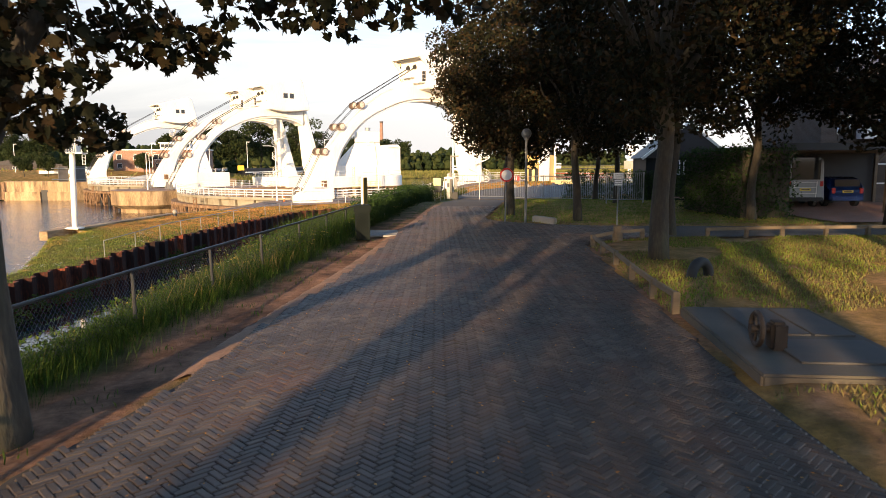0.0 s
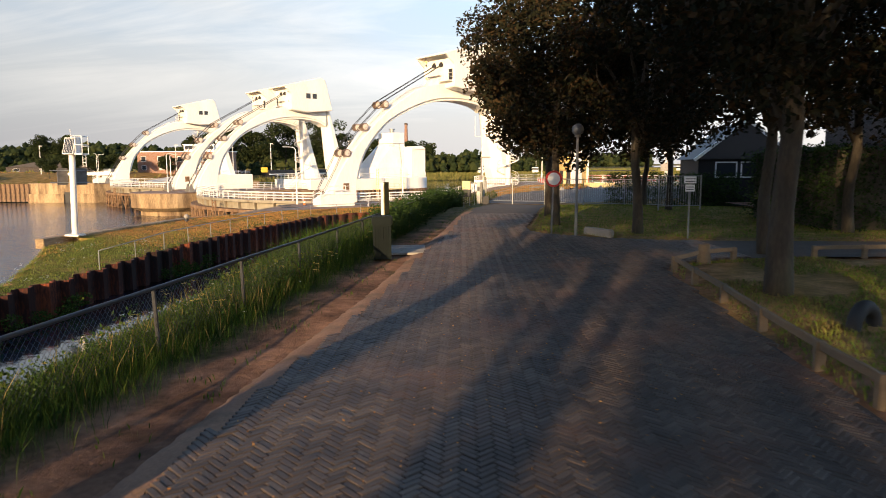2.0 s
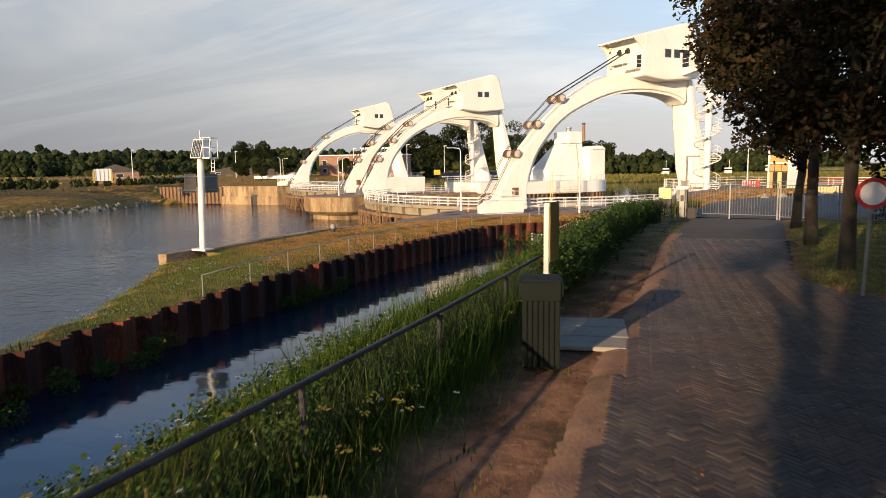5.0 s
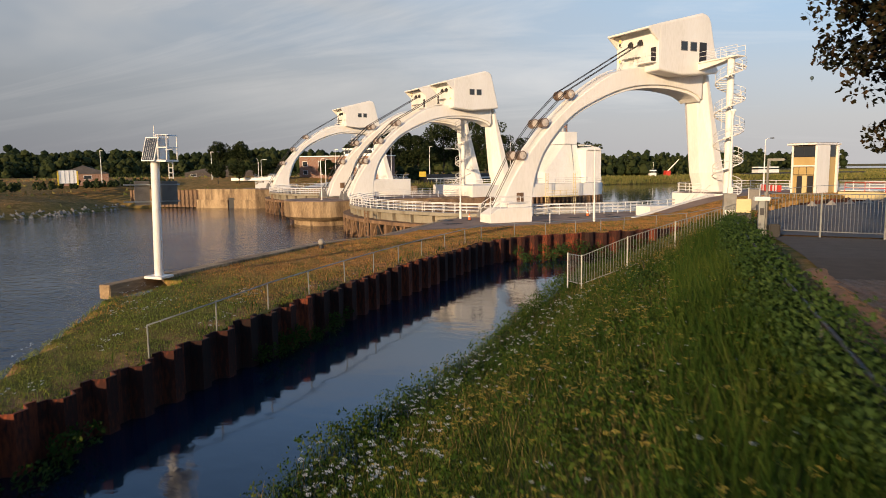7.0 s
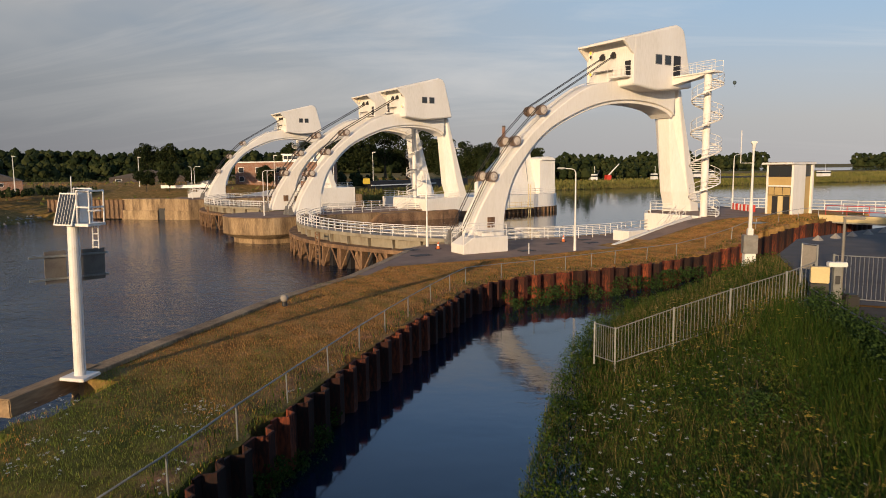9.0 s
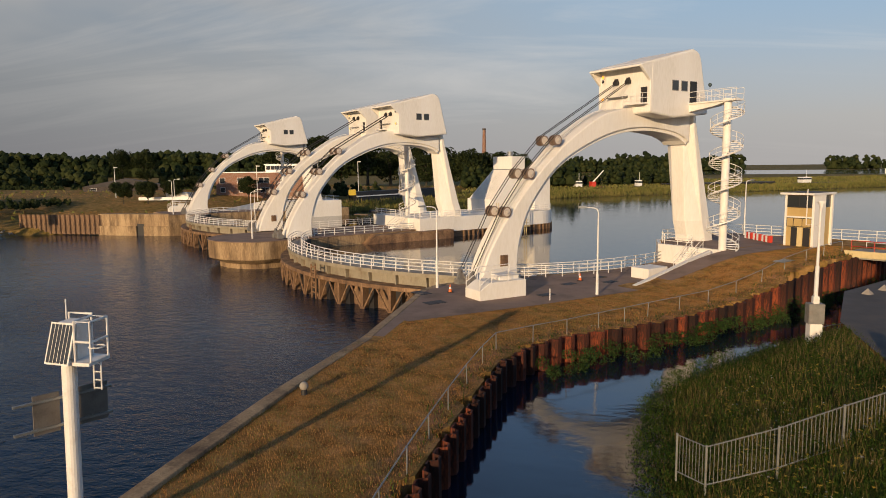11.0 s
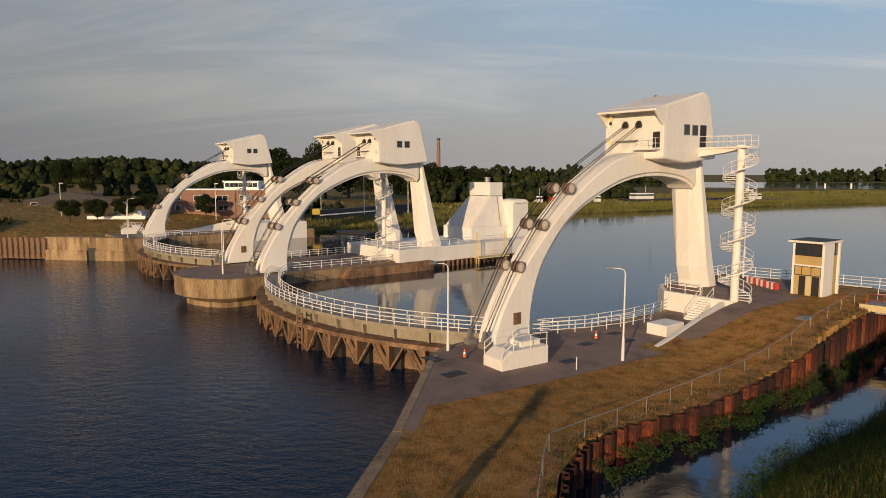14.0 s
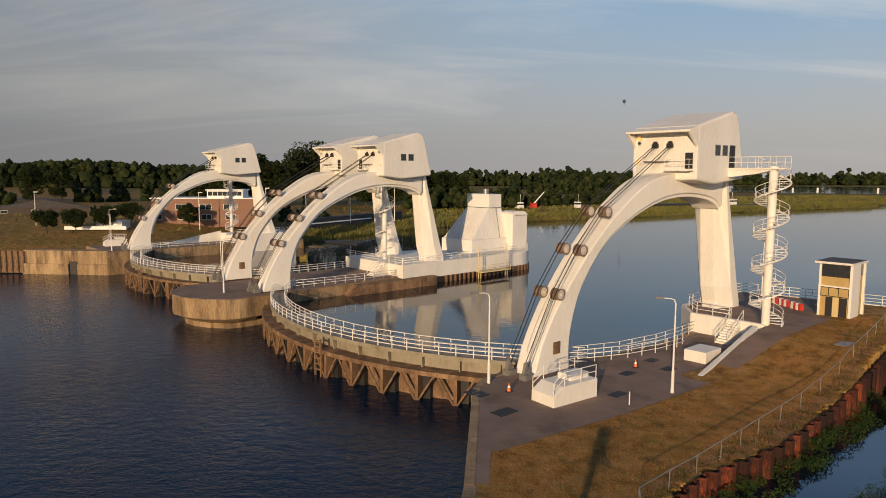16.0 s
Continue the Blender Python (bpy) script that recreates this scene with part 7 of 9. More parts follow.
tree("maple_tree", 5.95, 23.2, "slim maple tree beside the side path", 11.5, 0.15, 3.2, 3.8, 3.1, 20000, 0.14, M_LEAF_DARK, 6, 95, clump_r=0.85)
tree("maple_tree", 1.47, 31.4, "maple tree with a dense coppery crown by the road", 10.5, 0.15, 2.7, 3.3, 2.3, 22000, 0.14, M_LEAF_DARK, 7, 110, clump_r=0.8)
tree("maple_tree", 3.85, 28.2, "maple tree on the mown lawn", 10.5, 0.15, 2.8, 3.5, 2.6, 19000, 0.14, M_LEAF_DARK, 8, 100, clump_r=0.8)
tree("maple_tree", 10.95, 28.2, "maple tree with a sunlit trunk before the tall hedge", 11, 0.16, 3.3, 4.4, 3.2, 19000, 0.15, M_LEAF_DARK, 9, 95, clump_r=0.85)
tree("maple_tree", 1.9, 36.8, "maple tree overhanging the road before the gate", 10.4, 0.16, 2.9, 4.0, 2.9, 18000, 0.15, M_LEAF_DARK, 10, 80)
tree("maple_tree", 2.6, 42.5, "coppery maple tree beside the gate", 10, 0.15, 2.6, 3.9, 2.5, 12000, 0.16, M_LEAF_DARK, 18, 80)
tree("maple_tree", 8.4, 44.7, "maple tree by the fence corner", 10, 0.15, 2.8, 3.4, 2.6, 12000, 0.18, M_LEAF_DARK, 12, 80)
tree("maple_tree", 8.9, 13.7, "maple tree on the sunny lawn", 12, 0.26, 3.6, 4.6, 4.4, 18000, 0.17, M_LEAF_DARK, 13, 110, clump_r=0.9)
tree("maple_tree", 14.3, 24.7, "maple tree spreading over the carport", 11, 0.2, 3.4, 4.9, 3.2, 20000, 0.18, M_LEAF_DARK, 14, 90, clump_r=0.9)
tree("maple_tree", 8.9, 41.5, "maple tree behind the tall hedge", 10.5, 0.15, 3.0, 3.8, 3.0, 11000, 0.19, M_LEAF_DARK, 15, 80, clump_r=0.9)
# unseen trees added behind to shade the lane: tall crowns, younger trees between them
for i, (x, y, h, r) in enumerate(((-31, -19, 14, 4.6), (-25.5, -14, 15, 4.6), (-18.5, -17, 17, 4.6), (-9.9, -14, 18, 3.4), (-5.0, -17, 19, 4.4), (1.5, -15, 19, 4.2), (8, -19, 18, 4.2), (-13, -27, 19, 4.0), (-2, -28, 20, 4.8), (-23, -27, 16, 4.8), (-8.5, -22, 19, 4.6), (5, -27, 19, 4.6), (15, -24, 16, 4.0))):
    west = x < -24
    tree("maple_tree", x, y, "tall leafy maple added unseen at the near end of the lane to cast shade", h - (4 if west else 0), 0.28, 5.0, r * (0.8 if west else 1.0), (9.5 if x > 0 or -29 < y < -21 and x > -9 else 7.0) if not west else 5.0, 1500 if west else (2400 if x < -9 else 4400), 0.32, M_LEAF_DARK, 40 + i, 30 if west else (44 if x < -9 else 70), clump_r=1.2, limbs=4)
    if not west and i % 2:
        tree("maple_tree", x + 3.1, y - 3.0, "young maple added unseen at the near end of the lane to cast shade", 9.0, 0.12, 2.2, 3.1, 1.2, 1000, 0.28, M_LEAF_DARK, 80 + i, 20, clump_r=0.95, limbs=4)
tree("bush", -6.0, 42.5, "small dark bush on the bank", 0.9, 0.03, 0.2, 0.4, 0.05, 700, 0.07, M_HEDGE, 77, 10, "", clump_r=0.22, limbs=3, category="bush")


def timber_rail(points, label, top=0.38):
    t = thing("timber_edge_rail", label, "timber rail", group="timber edge rails")
    for (x, y) in points:
        z = land_z(x, y)
        bm = bmesh.new(); box(bm, -0.06, 0.06, -0.06, 0.06, -0.2, top - 0.02, bevel=0.012)
        o = part("post", bm, M_TIMBER, t); o.matrix_basis = pose(x, y, z, 0, 0, random.uniform(-8, 8))
    for p, q in zip(points, points[1:]):
        a, b = Vector((*p, land_z(*p) + top - 0.08)), Vector((*q, land_z(*q) + top - 0.08))
        L = (b - a).length
        bm = bmesh.new(); box(bm, -0.04, L + 0.04, -0.035, 0.035, -0.045, 0.055, bevel=0.012)
        o = part("beam", bm, M_TIMBER, t)
        d = (b - a).normalized()
        o.matrix_basis = Matrix.Translation(a) @ d.to_track_quat("X", "Z").to_matrix().to_4x4()
    return t


timber_rail([(2.03, 11.65), (2.08, 12.95), (2.22, 14.8), (2.40, 16.75), (2.53, 18.6), (2.68, 20.4)], "low weathered timber edge rail along the road")
timber_rail([(2.68, 20.4), (3.55, 21.25), (4.5, 21.65)], "low timber rail turning the corner of the lawn")
timber_rail([(6.8, 22.3), (8.0, 22.2), (9.1, 22.1), (10.5, 22.1), (11.85, 22.1), (13.2, 22.05), (14.6, 22.0), (16.0, 22.0)], "low timber rail along the side path")


def tube_fence(points, label, rail_h=0.95, mid=None, mat=None, r=0.03, post_r=0.03, z_of=None, name="tube_fence", wire=0.0):
    t = thing(name, label, "fence", group="tube fences")
    mat = mat or M_GALV_OLD
    P = [Vector((x, y, (z_of or land_z)(x, y))) for x, y in points]
    bm = bmesh.new(); tube(bm, (0, 0, -0.3), (0, 0, rail_h), post_r, n=8)
    f = part("post", bm, mat, t); f.matrix_basis = Matrix.Translation(P[0])
    for p in P[1:]:
        share("post", f.data, t, Matrix.Translation(p) @ pose(0, 0, 0, random.uniform(-2, 2), random.uniform(-2, 2), 0))
    for h in ([rail_h] if mid is None else [rail_h, mid]):
        bm = bmesh.new(); pipe(bm, [p + Vector((0, 0, h)) for p in P], r, 8); part("rail", bm, mat, t, smooth=True)
    if wire:
        bm = bmesh.new()
        run = np.concatenate([[0], np.cumsum([(q - p).length for p, q in zip(P, P[1:])])])
        at = lambda u, h: Vector([float(np.interp(u, run, [p[k] for p in P])) for k in range(3)]) + Vector((0, 0, h))
        for u in np.arange(0.1, wire, 0.085):
            for way in (1, -1):
                u1 = u + way * (rail_h - 0.1)
                if 0 < u1 < run[-1]:
                    tube(bm, at(u, 0.03), at(u1, rail_h - 0.03), 0.0022, n=3, caps=False)
        part("wire_mesh", bm, M_DARK, t, "fine dark chain-link mesh")
    return t


tube_fence([(x, y) for y, x in ROADSIDE],
           "weathered dark tubular steel fence along the road", 0.95, mat=M_RAIL_DARK, z_of=lambda x, y: -0.05 - 0.3 * float(smooth01((y - 42) / 10)), r=0.027, post_r=0.029, wire=27.0)
FENCE2 = [(-19.6, 36.6), (-19.1, 39.2), (-18.78, 41.9), (-18.55, 44.7), (-18.3, 47.7), (-18.05, 50.6), (-17.75, 53.5), (-17.4, 56.5), (-16.95, 60), (-16.45, 63.3), (-15.9, 65.9), (-13.9, 67.8), (-11.9, 69.6), (-9.9, 71.5), (-8.1, 73.2), (-6.4, 74.8), (-3.9, 77.2), (-1.4, 79.6), (1.2, 82), (3.7, 84.2), (6.3, 86.9), (8.9, 89.5), (11.5, 92.5), (14.5, 96)]
tube_fence(FENCE2, "thin galvanised steel fence along the dam", 0.95, r=0.024, post_r=0.026, mat=M_GALV)
tube_fence([(1.0, 66.5), (1.9, 69.2), (4.5, 72.6), (7.4, 75.6), (10.5, 78.8), (13.6, 82.2)], "galvanised rail along the yard's edge", 0.95, r=0.03, mat=M_GALV)


def bar_fence(points, tops, label, height=1.45, gap=0.13, name="bar_fence"):
    """Upright bars between two rails; points with the height of their tops."""
    t = thing(name, label, "fence", group="bar fences")
    bm = bmesh.new(); box(bm, -0.03, 0.03, -0.03, 0.03, -height - 0.2, 0.05)
    pm = None
    bmb = bmesh.new(); tube(bmb, (0, 0, -height + 0.12), (0, 0, 0.0), 0.011, n=5)
    first_p = part("post", bm, M_GALV, t); first_b = part("bar", bmb, M_GALV, t)
    used_b = False
    for i, ((x, y), zt) in enumerate(zip(points, tops)):
        m = Matrix.Translation((x, y, zt))
        if i == 0:
            first_p.matrix_basis = m
        else:
            share("post", first_p.data, t, m)
    for ((ax, ay), za_), ((cx2, cy2), zb_) in zip(zip(points, tops), list(zip(points, tops))[1:]):
        a, b = Vector((ax, ay, za_)), Vector((cx2, cy2, zb_))
        for dz in (0.0, -height + 0.15):
            bm = bmesh.new(); pipe(bm, [a + Vector((0, 0, dz)), b + Vector((0, 0, dz))], 0.02, 6); part("rail", bm, M_GALV, t)
        n = int((b - a).length / gap)
        for k in range(1, n):
            m = Matrix.Translation(a.lerp(b, k / n))
            if not used_b:
                first_b.matrix_basis = m; used_b = True
            else:
                share("bar", first_b.data, t, m)
    return t


bar_fence([(-9.1, 52.9), (-8.4, 51.85), (-6.4, 51.3), (-4.4, 51.6), (-2.4, 52.0), (-1.3, 52.4)], [-1.4, -1.36, -0.42, 0.25, 0.85, 1.2], "galvanised bar fence stepping down the bank to the water")
bar_fence([(-0.7, 52.4), (1.3, 51.6), (3.4, 50.8)], [1.45, 1.45, 1.45], "galvanised sliding gate with upright bars across the road", 1.7, name="sliding_gate")
bar_fence([(3.5, 50.7), (5.8, 49.6), (8.2, 48.5), (10.8, 47.2)], [1.4, 1.4, 1.4, 1.4], "galvanised bar fence beside the gate", 1.7)
bar_fence([(8.1, 40.6), (10.4, 41.0)], [1.75, 1.75], "dark bar fence behind the lawn", 1.7)


def bricks_last():
    V, F = brick_mesh(bx[~near], by[~near], bt_[~near])
    rest = sheet("brick_field", V, F, M_PAVER, road)
    tagged(rest, "dark grey-brown road bricks in herringbone", kind="stuff")
    idxs = np.nonzero(near)[0][:300]
    left = np.nonzero(near)[0][300:]
    me = bpy.data.meshes.new("brick")
    me.from_pydata(base.tolist(), [], bface); me.materials.append(M_PAVER_ONE)
    for i in idxs:
        zz = 0.02 * math.sin(bx[i] * 0.9 + 1.0) * math.sin(by[i] * 0.5) + random.gauss(0, 0.0022)
        share("brick", me, road, pose(float(bx[i]), float(by[i]), zz, random.gauss(0, 0.7), random.gauss(0, 0.7), float(bt_[i])))
    if len(left):
        V, F = brick_mesh(bx[left], by[left], bt_[left])
        tagged(sheet("brick_field", V, F, M_PAVER, road), kind="stuff")

# ---- small things of the lane ----
lb = thing("litter_bin", "dark green slatted litter bin on the verge", "litter bin", pose(-4.27, 22.5, -0.02, 0, 0, 8))
bm = bmesh.new(); box(bm, -0.23, 0.23, -0.23, 0.23, 0, 0.88); part("body", bm, M_BIN, lb)
for k in range(7):
    for yy in (-0.245, 0.245):
        bm = bmesh.new(); box(bm, -0.23 + k * 0.067, -0.172 + k * 0.067, yy - 0.015, yy + 0.015, 0.02, 0.86, bevel=0.006); part("slat", bm, M_BIN, lb)
bm = bmesh.new(); box(bm, -0.27, 0.27, -0.27, 0.27, 0.88, 1.12, bevel=0.03); part("lid", bm, M_BIN, lb)
ip = thing("info_post", "tall narrow notice post with an ochre face", "post", pose(-4.5, 25.0, -0.05, 0, 0, -11))
bm = bmesh.new(); box(bm, -0.045, 0.045, -0.13, -0.04, 0, 1.95, bevel=0.01); part("post", bm, M_GALV, ip)
bm = bmesh.new(); box(bm, 0.045, 0.062, -0.13, 0.33, 1.0, 1.96, bevel=0.004); part("face", bm, M_OLIVE, ip, "ochre notice face")
bm = bmesh.new(); box(bm, -0.04, 0.04, -0.144, -0.132, 0.2, 1.9); part("edge", bm, M_GALV, ip)
sl = thing("concrete_slab", "pale concrete slabs laid in the verge beside the bin", "slab", pose(-3.75, 23.9, -0.04, 0, 0, 5))
for k in range(3):
    bm = bmesh.new(); box(bm, -0.55, 0.55, -0.6 + k * 0.62, -0.01 + k * 0.62, 0, 0.06, bevel=0.012); part("slab", bm, M_CONC_GREY, sl)

ns = thing("no_entry_sign", "round red-rimmed white road sign on a leaning post", "road sign", pose(0.87, 28.0, 0.02, 0, 1.5, 0))
bm = bmesh.new(); tube(bm, (0, 0, -0.3), (0, 0, 2.2), 0.03, n=10); part("post", bm, M_GALV_OLD, ns)
bm = bmesh.new(); tube(bm, (0, -0.04, 1.9), (0, -0.055, 1.9), 0.28, n=28); part("rim", bm, M_SIGN_RED, ns)
bm = bmesh.new(); tube(bm, (0, -0.055, 1.9), (0, -0.060, 1.9), 0.21, n=28); part("face", bm, M_SIGN_WHITE, ns)
gl = thing("globe_lamp", "grey lamp post with a round frosted globe", "street lamp", pose(1.7, 28.0, -0.05))
bm = bmesh.new(); tube(bm, (0, 0, -0.3), (0, 0, 3.4), 0.055, 0.045, n=10); part("pole", bm, M_GALV_OLD, gl)
bm = bmesh.new(); bmesh.ops.create_uvsphere(bm, u_segments=18, v_segments=12, radius=0.2, matrix=Matrix.Translation((0, 0, 3.6))); part("globe", bm, plain("frosted_globe", (0.16, 0.16, 0.155), 0.3), gl, smooth=True)
bm = bmesh.new(); tube(bm, (0, 0, 3.36), (0, 0, 3.46), 0.1, n=12); part("collar", bm, M_GALV_OLD, gl)
ws = thing("notice_sign", "two small white notices on a steel post", "notice sign", pose(5.1, 26.85, -0.1))
bm = bmesh.new(); tube(bm, (0, 0, -0.3), (0, 0, 2.1), 0.028, n=8); part("post", bm, M_GALV_OLD, ws)
for z0, z1, w in ((1.88, 2.1, 0.19), (1.62, 1.84, 0.15)):
    bm = bmesh.new(); box(bm, -w, w, -0.05, -0.035, z0, z1); bd = part("board", bm, M_SIGN_WHITE, ws)
    for k in range(2):
        bm = bmesh.new(); box(bm, -w * 0.8, w * 0.8, -0.053, -0.05, z0 + 0.05 + k * 0.08, z0 + 0.075 + k * 0.08); part("bar", bm, M_LETTER, bd)
bm = bmesh.new(); box(bm, -0.52, 0.52, -0.14, 0.14, -0.05, 0.24, bevel=0.04)
tagged(part("concrete_block", bm, M_CONC_GREY), "worn concrete block lying at the lawn's edge", "block").matrix_basis = pose(2.42, 27.75, 0.02, 0, 3, -42)
bm = bmesh.new(); tube(bm, (0, 0, -0.2), (0, 0, 0.42), 0.17, 0.13, n=14)
for v in bm.verts:
    v.co.x *= 1 + 0.2 * noise.noise(v.co * 5); v.co.z += 0.05 * noise.noise(v.co * 7)
tagged(part("tree_stump", bm, M_TIMBER), "short weathered stump at the corner of the timber rail", "stump").matrix_basis = pose(3.62, 21.2, 0.08)
# utility cover
M_OLD_IRON = material("old_black_iron", [(0.022, 0.017, 0.014), (0.06, 0.04, 0.028)], 0.7, 0.3, 3.0, 30.0, 0.3, 0.01)
M_LID = material("dull_lid_steel", [(0.055, 0.052, 0.050), (0.10, 0.09, 0.082)], 0.7, 0.2, 2.0, 40.0, 0.2, 0.006, stain=(0.09, 0.05, 0.03), stain_scale=2.0, stain_amount=0.5)
M_SLAB = material("dusty_dark_concrete", [(0.055, 0.046, 0.037), (0.10, 0.081, 0.062)], 0.9, 0, 1.2, 30.0, 0.3, 0.01, stain=(0.05, 0.05, 0.03), stain_scale=1.5)
cv = thing("utility_cover", "large concrete cover slab with steel lids and a handwheel", "utility cover", pose(1.68, 7.95, -0.04, 0, 0, -6))
bm = bmesh.new(); box(bm, 0, 1.95, 0, 3.55, -0.2, 0.16, bevel=0.03); part("slab", bm, M_SLAB, cv)
for x0, x1, y0, y1 in ((0.55, 1.25, 1.75, 3.35), (1.3, 1.82, 1.75, 3.35), (0.6, 1.8, 0.45, 1.5)):
    bm = bmesh.new(); box(bm, x0, x1, y0, y1, 0.16, 0.185, bevel=0.005); part("lid", bm, M_LID, cv, "dull steel lid")
bm = bmesh.new()
pipe(bm, [(0.30, 1.05 + 0.2 * math.cos(a), 0.42 + 0.2 * math.sin(a)) for a in np.linspace(0, 2 * math.pi, 21)[:-1]], 0.035, 8, closed=True)
tube(bm, (0.22, 1.05, 0.42), (0.59, 1.05, 0.42), 0.05, n=10)
for a in np.linspace(0, 2 * math.pi, 6)[:-1]:
    tube(bm, (0.30, 1.05, 0.42), (0.30, 1.05 + 0.19 * math.cos(a), 0.42 + 0.19 * math.sin(a)), 0.02, n=6)
part("handwheel", bm, M_OLD_IRON, cv, "rusty handwheel")
bm = bmesh.new(); box(bm, 0.44, 0.64, 0.93, 1.17, 0.16, 0.52, bevel=0.04); part("gearbox", bm, M_OLD_IRON, cv)
ty = thing("half_buried_tyre", "black tyre half buried upright in the lawn", "tyre", pose(3.62, 14.7, 0.05, 0, 0, 35))
bm = bmesh.new(); pipe(bm, [(0.30 * math.cos(a), 0, 0.30 * math.sin(a)) for a in np.linspace(-0.25, math.pi + 0.25, 20)], 0.105, 10); part("tread", bm, M_RUBBER, ty, smooth=True)

# hedge, carport, house and cars
rng = np.random.default_rng(31)
hc = [(x, y, z) for x in np.arange(10.6, 13.1, 0.42) for y in np.arange(28.7, 35.8, 0.45) for z in np.arange(0.25, 3.1, 0.42)
      if x < 11.1 or x > 12.6 or y < 29.2 or z > 2.6]
hc = [(a + rng.normal(0, 0.1), b + rng.normal(0, 0.1), c + rng.normal(0, 0.08)) for a, b, c in hc]
V, F = leaf_cloud(hc, [0.36] * len(hc), [42] * len(hc), 0.085, rng)
tall = thing("tall_hedge", "tall clipped dark green hedge beside the carport", "hedge")
sheet("foliage", V, F, M_HEDGE, tall)
bm = bmesh.new(); box(bm, 10.85, 12.85, 29.0, 35.5, 0, 2.85); part("inner_wood", bm, M_BARK, tall)

cp = thing("carport", "timber carport with a flat felt roof", "carport", pose(13.44, 30.97, 0, 0, 0, -2))
bm = bmesh.new(); box(bm, 0, 9.5, 0, 9.0, 3.0, 3.12); part("roof", bm, M_ROOF, cp)
bm = bmesh.new(); box(bm, -0.1, 9.6, -0.12, 0.0, 2.88, 3.2); part("fascia", bm, M_DARK, cp, "black roof edge")
bm = bmesh.new(); box(bm, 0.0, 9.5, 8.85, 8.95, 0, 3.0); part("back_wall", bm, M_DARK, cp, "dark boarded back wall")
for x in (0.2, 4.9, 9.3):
    for y in (0.3, 8.6):
        bm = bmesh.new(); box(bm, x - 0.08, x + 0.08, y - 0.08, y + 0.08, 0, 3.0); part("post", bm, M_TIMBER, cp)
        bm = bmesh.new(); tube(bm, (x, y, 2.2), (x + 0.7, y, 2.95), 0.06, n=4); part("brace", bm, M_TIMBER, cp)
for y in np.linspace(0.6, 8.4, 6):
    bm = bmesh.new(); box(bm, 0, 9.5, y - 0.05, y + 0.05, 2.82, 3.0); part("joist", bm, M_TIMBER, cp)
drive = flat_sheet("pavement", [(13.5, 26.5), (23.0, 26.3), (23.0, 45.8), (13.5, 45.8)], 0.08, M_BRICK, "red-brown paved drive under the carport", "pavement")

M_CAR = material("blue_car_paint", [(0.012, 0.035, 0.13), (0.018, 0.05, 0.17)], 0.25, 0.3, 1.0, 200, 0.0)
M_VAN = material("grey_van_paint", [(0.20, 0.21, 0.22), (0.27, 0.28, 0.29)], 0.35, 0.2, 1.0, 60, 0.0)
M_TAIL = plain("red_tail_lamp", (0.5, 0.02, 0.02), 0.25)
M_PLATE = plain("yellow_plate", (0.7, 0.5, 0.05), 0.5)


def vehicle(name, label, m, paint, length, width, prof, glass_z, plate_z):
    t = thing(name, label, name.replace("_", " "), m)
    bm = bmesh.new()
    extrude_profile(bm, [(-length / 2 + x * length, z) for x, z in prof], -width / 2, width / 2)
    for v in bm.verts:
        if v.co.z > glass_z[0]:
            v.co.y *= 1 - 0.14 * (v.co.z - glass_z[0]) / (glass_z[1] - glass_z[0])
    soften(part("body", bm, paint, t), 0.09, 3, 20)
    x0 = -length / 2
    bm = bmesh.new(); box(bm, x0 - 0.012, x0 + 0.03, -width * 0.36, width * 0.36, glass_z[0] + 0.05, glass_z[1] - 0.12, pose(0.10 if length < 4.5 else 0.0, 0, 0)); part("rear_window", bm, M_GLASS, t)
    for s in (-1, 1):
        bm = bmesh.new(); box(bm, x0 - 0.02, x0 + 0.1, s * width * 0.40 - 0.09, s * width * 0.40 + 0.09, glass_z[0] - 0.3, glass_z[0] - 0.02, bevel=0.02); part("tail_lamp", bm, M_TAIL, t)
        bm = bmesh.new(); box(bm, -length * 0.22, length * 0.2, s * width * 0.475 - 0.01, s * width * 0.475 + 0.01, glass_z[0] + 0.06, glass_z[1] - 0.14); part("side_window", bm, M_GLASS, t)
        for x in (-length * 0.31, length * 0.31):
            bm = bmesh.new(); tube(bm, (x, s * (width / 2 - 0.2), 0.31), (x, s * (width / 2 + 0.005), 0.31), 0.31, n=20); w = part("wheel", bm, M_RUBBER, t)
            bm = bmesh.new(); tube(bm, (x, s * (width / 2), 0.31), (x, s * (width / 2 + 0.012), 0.31), 0.19, n=16); part("rim", bm, M_GALV, w)
    bm = bmesh.new(); box(bm, x0 - 0.03, x0, -0.26, 0.26, plate_z, plate_z + 0.11); pl = part("number_plate", bm, M_PLATE, t)
    bm = bmesh.new(); box(bm, x0 - 0.033, x0 - 0.03, -0.2, 0.2, plate_z + 0.035, plate_z + 0.075); part("bar", bm, M_LETTER, pl)
    bm = bmesh.new(); box(bm, x0 - 0.06, x0 + 0.1, -width * 0.46, width * 0.46, 0.32, 0.52, bevel=0.04); part("bumper", bm, M_RUBBER if length > 4.5 else paint, t)
    return t


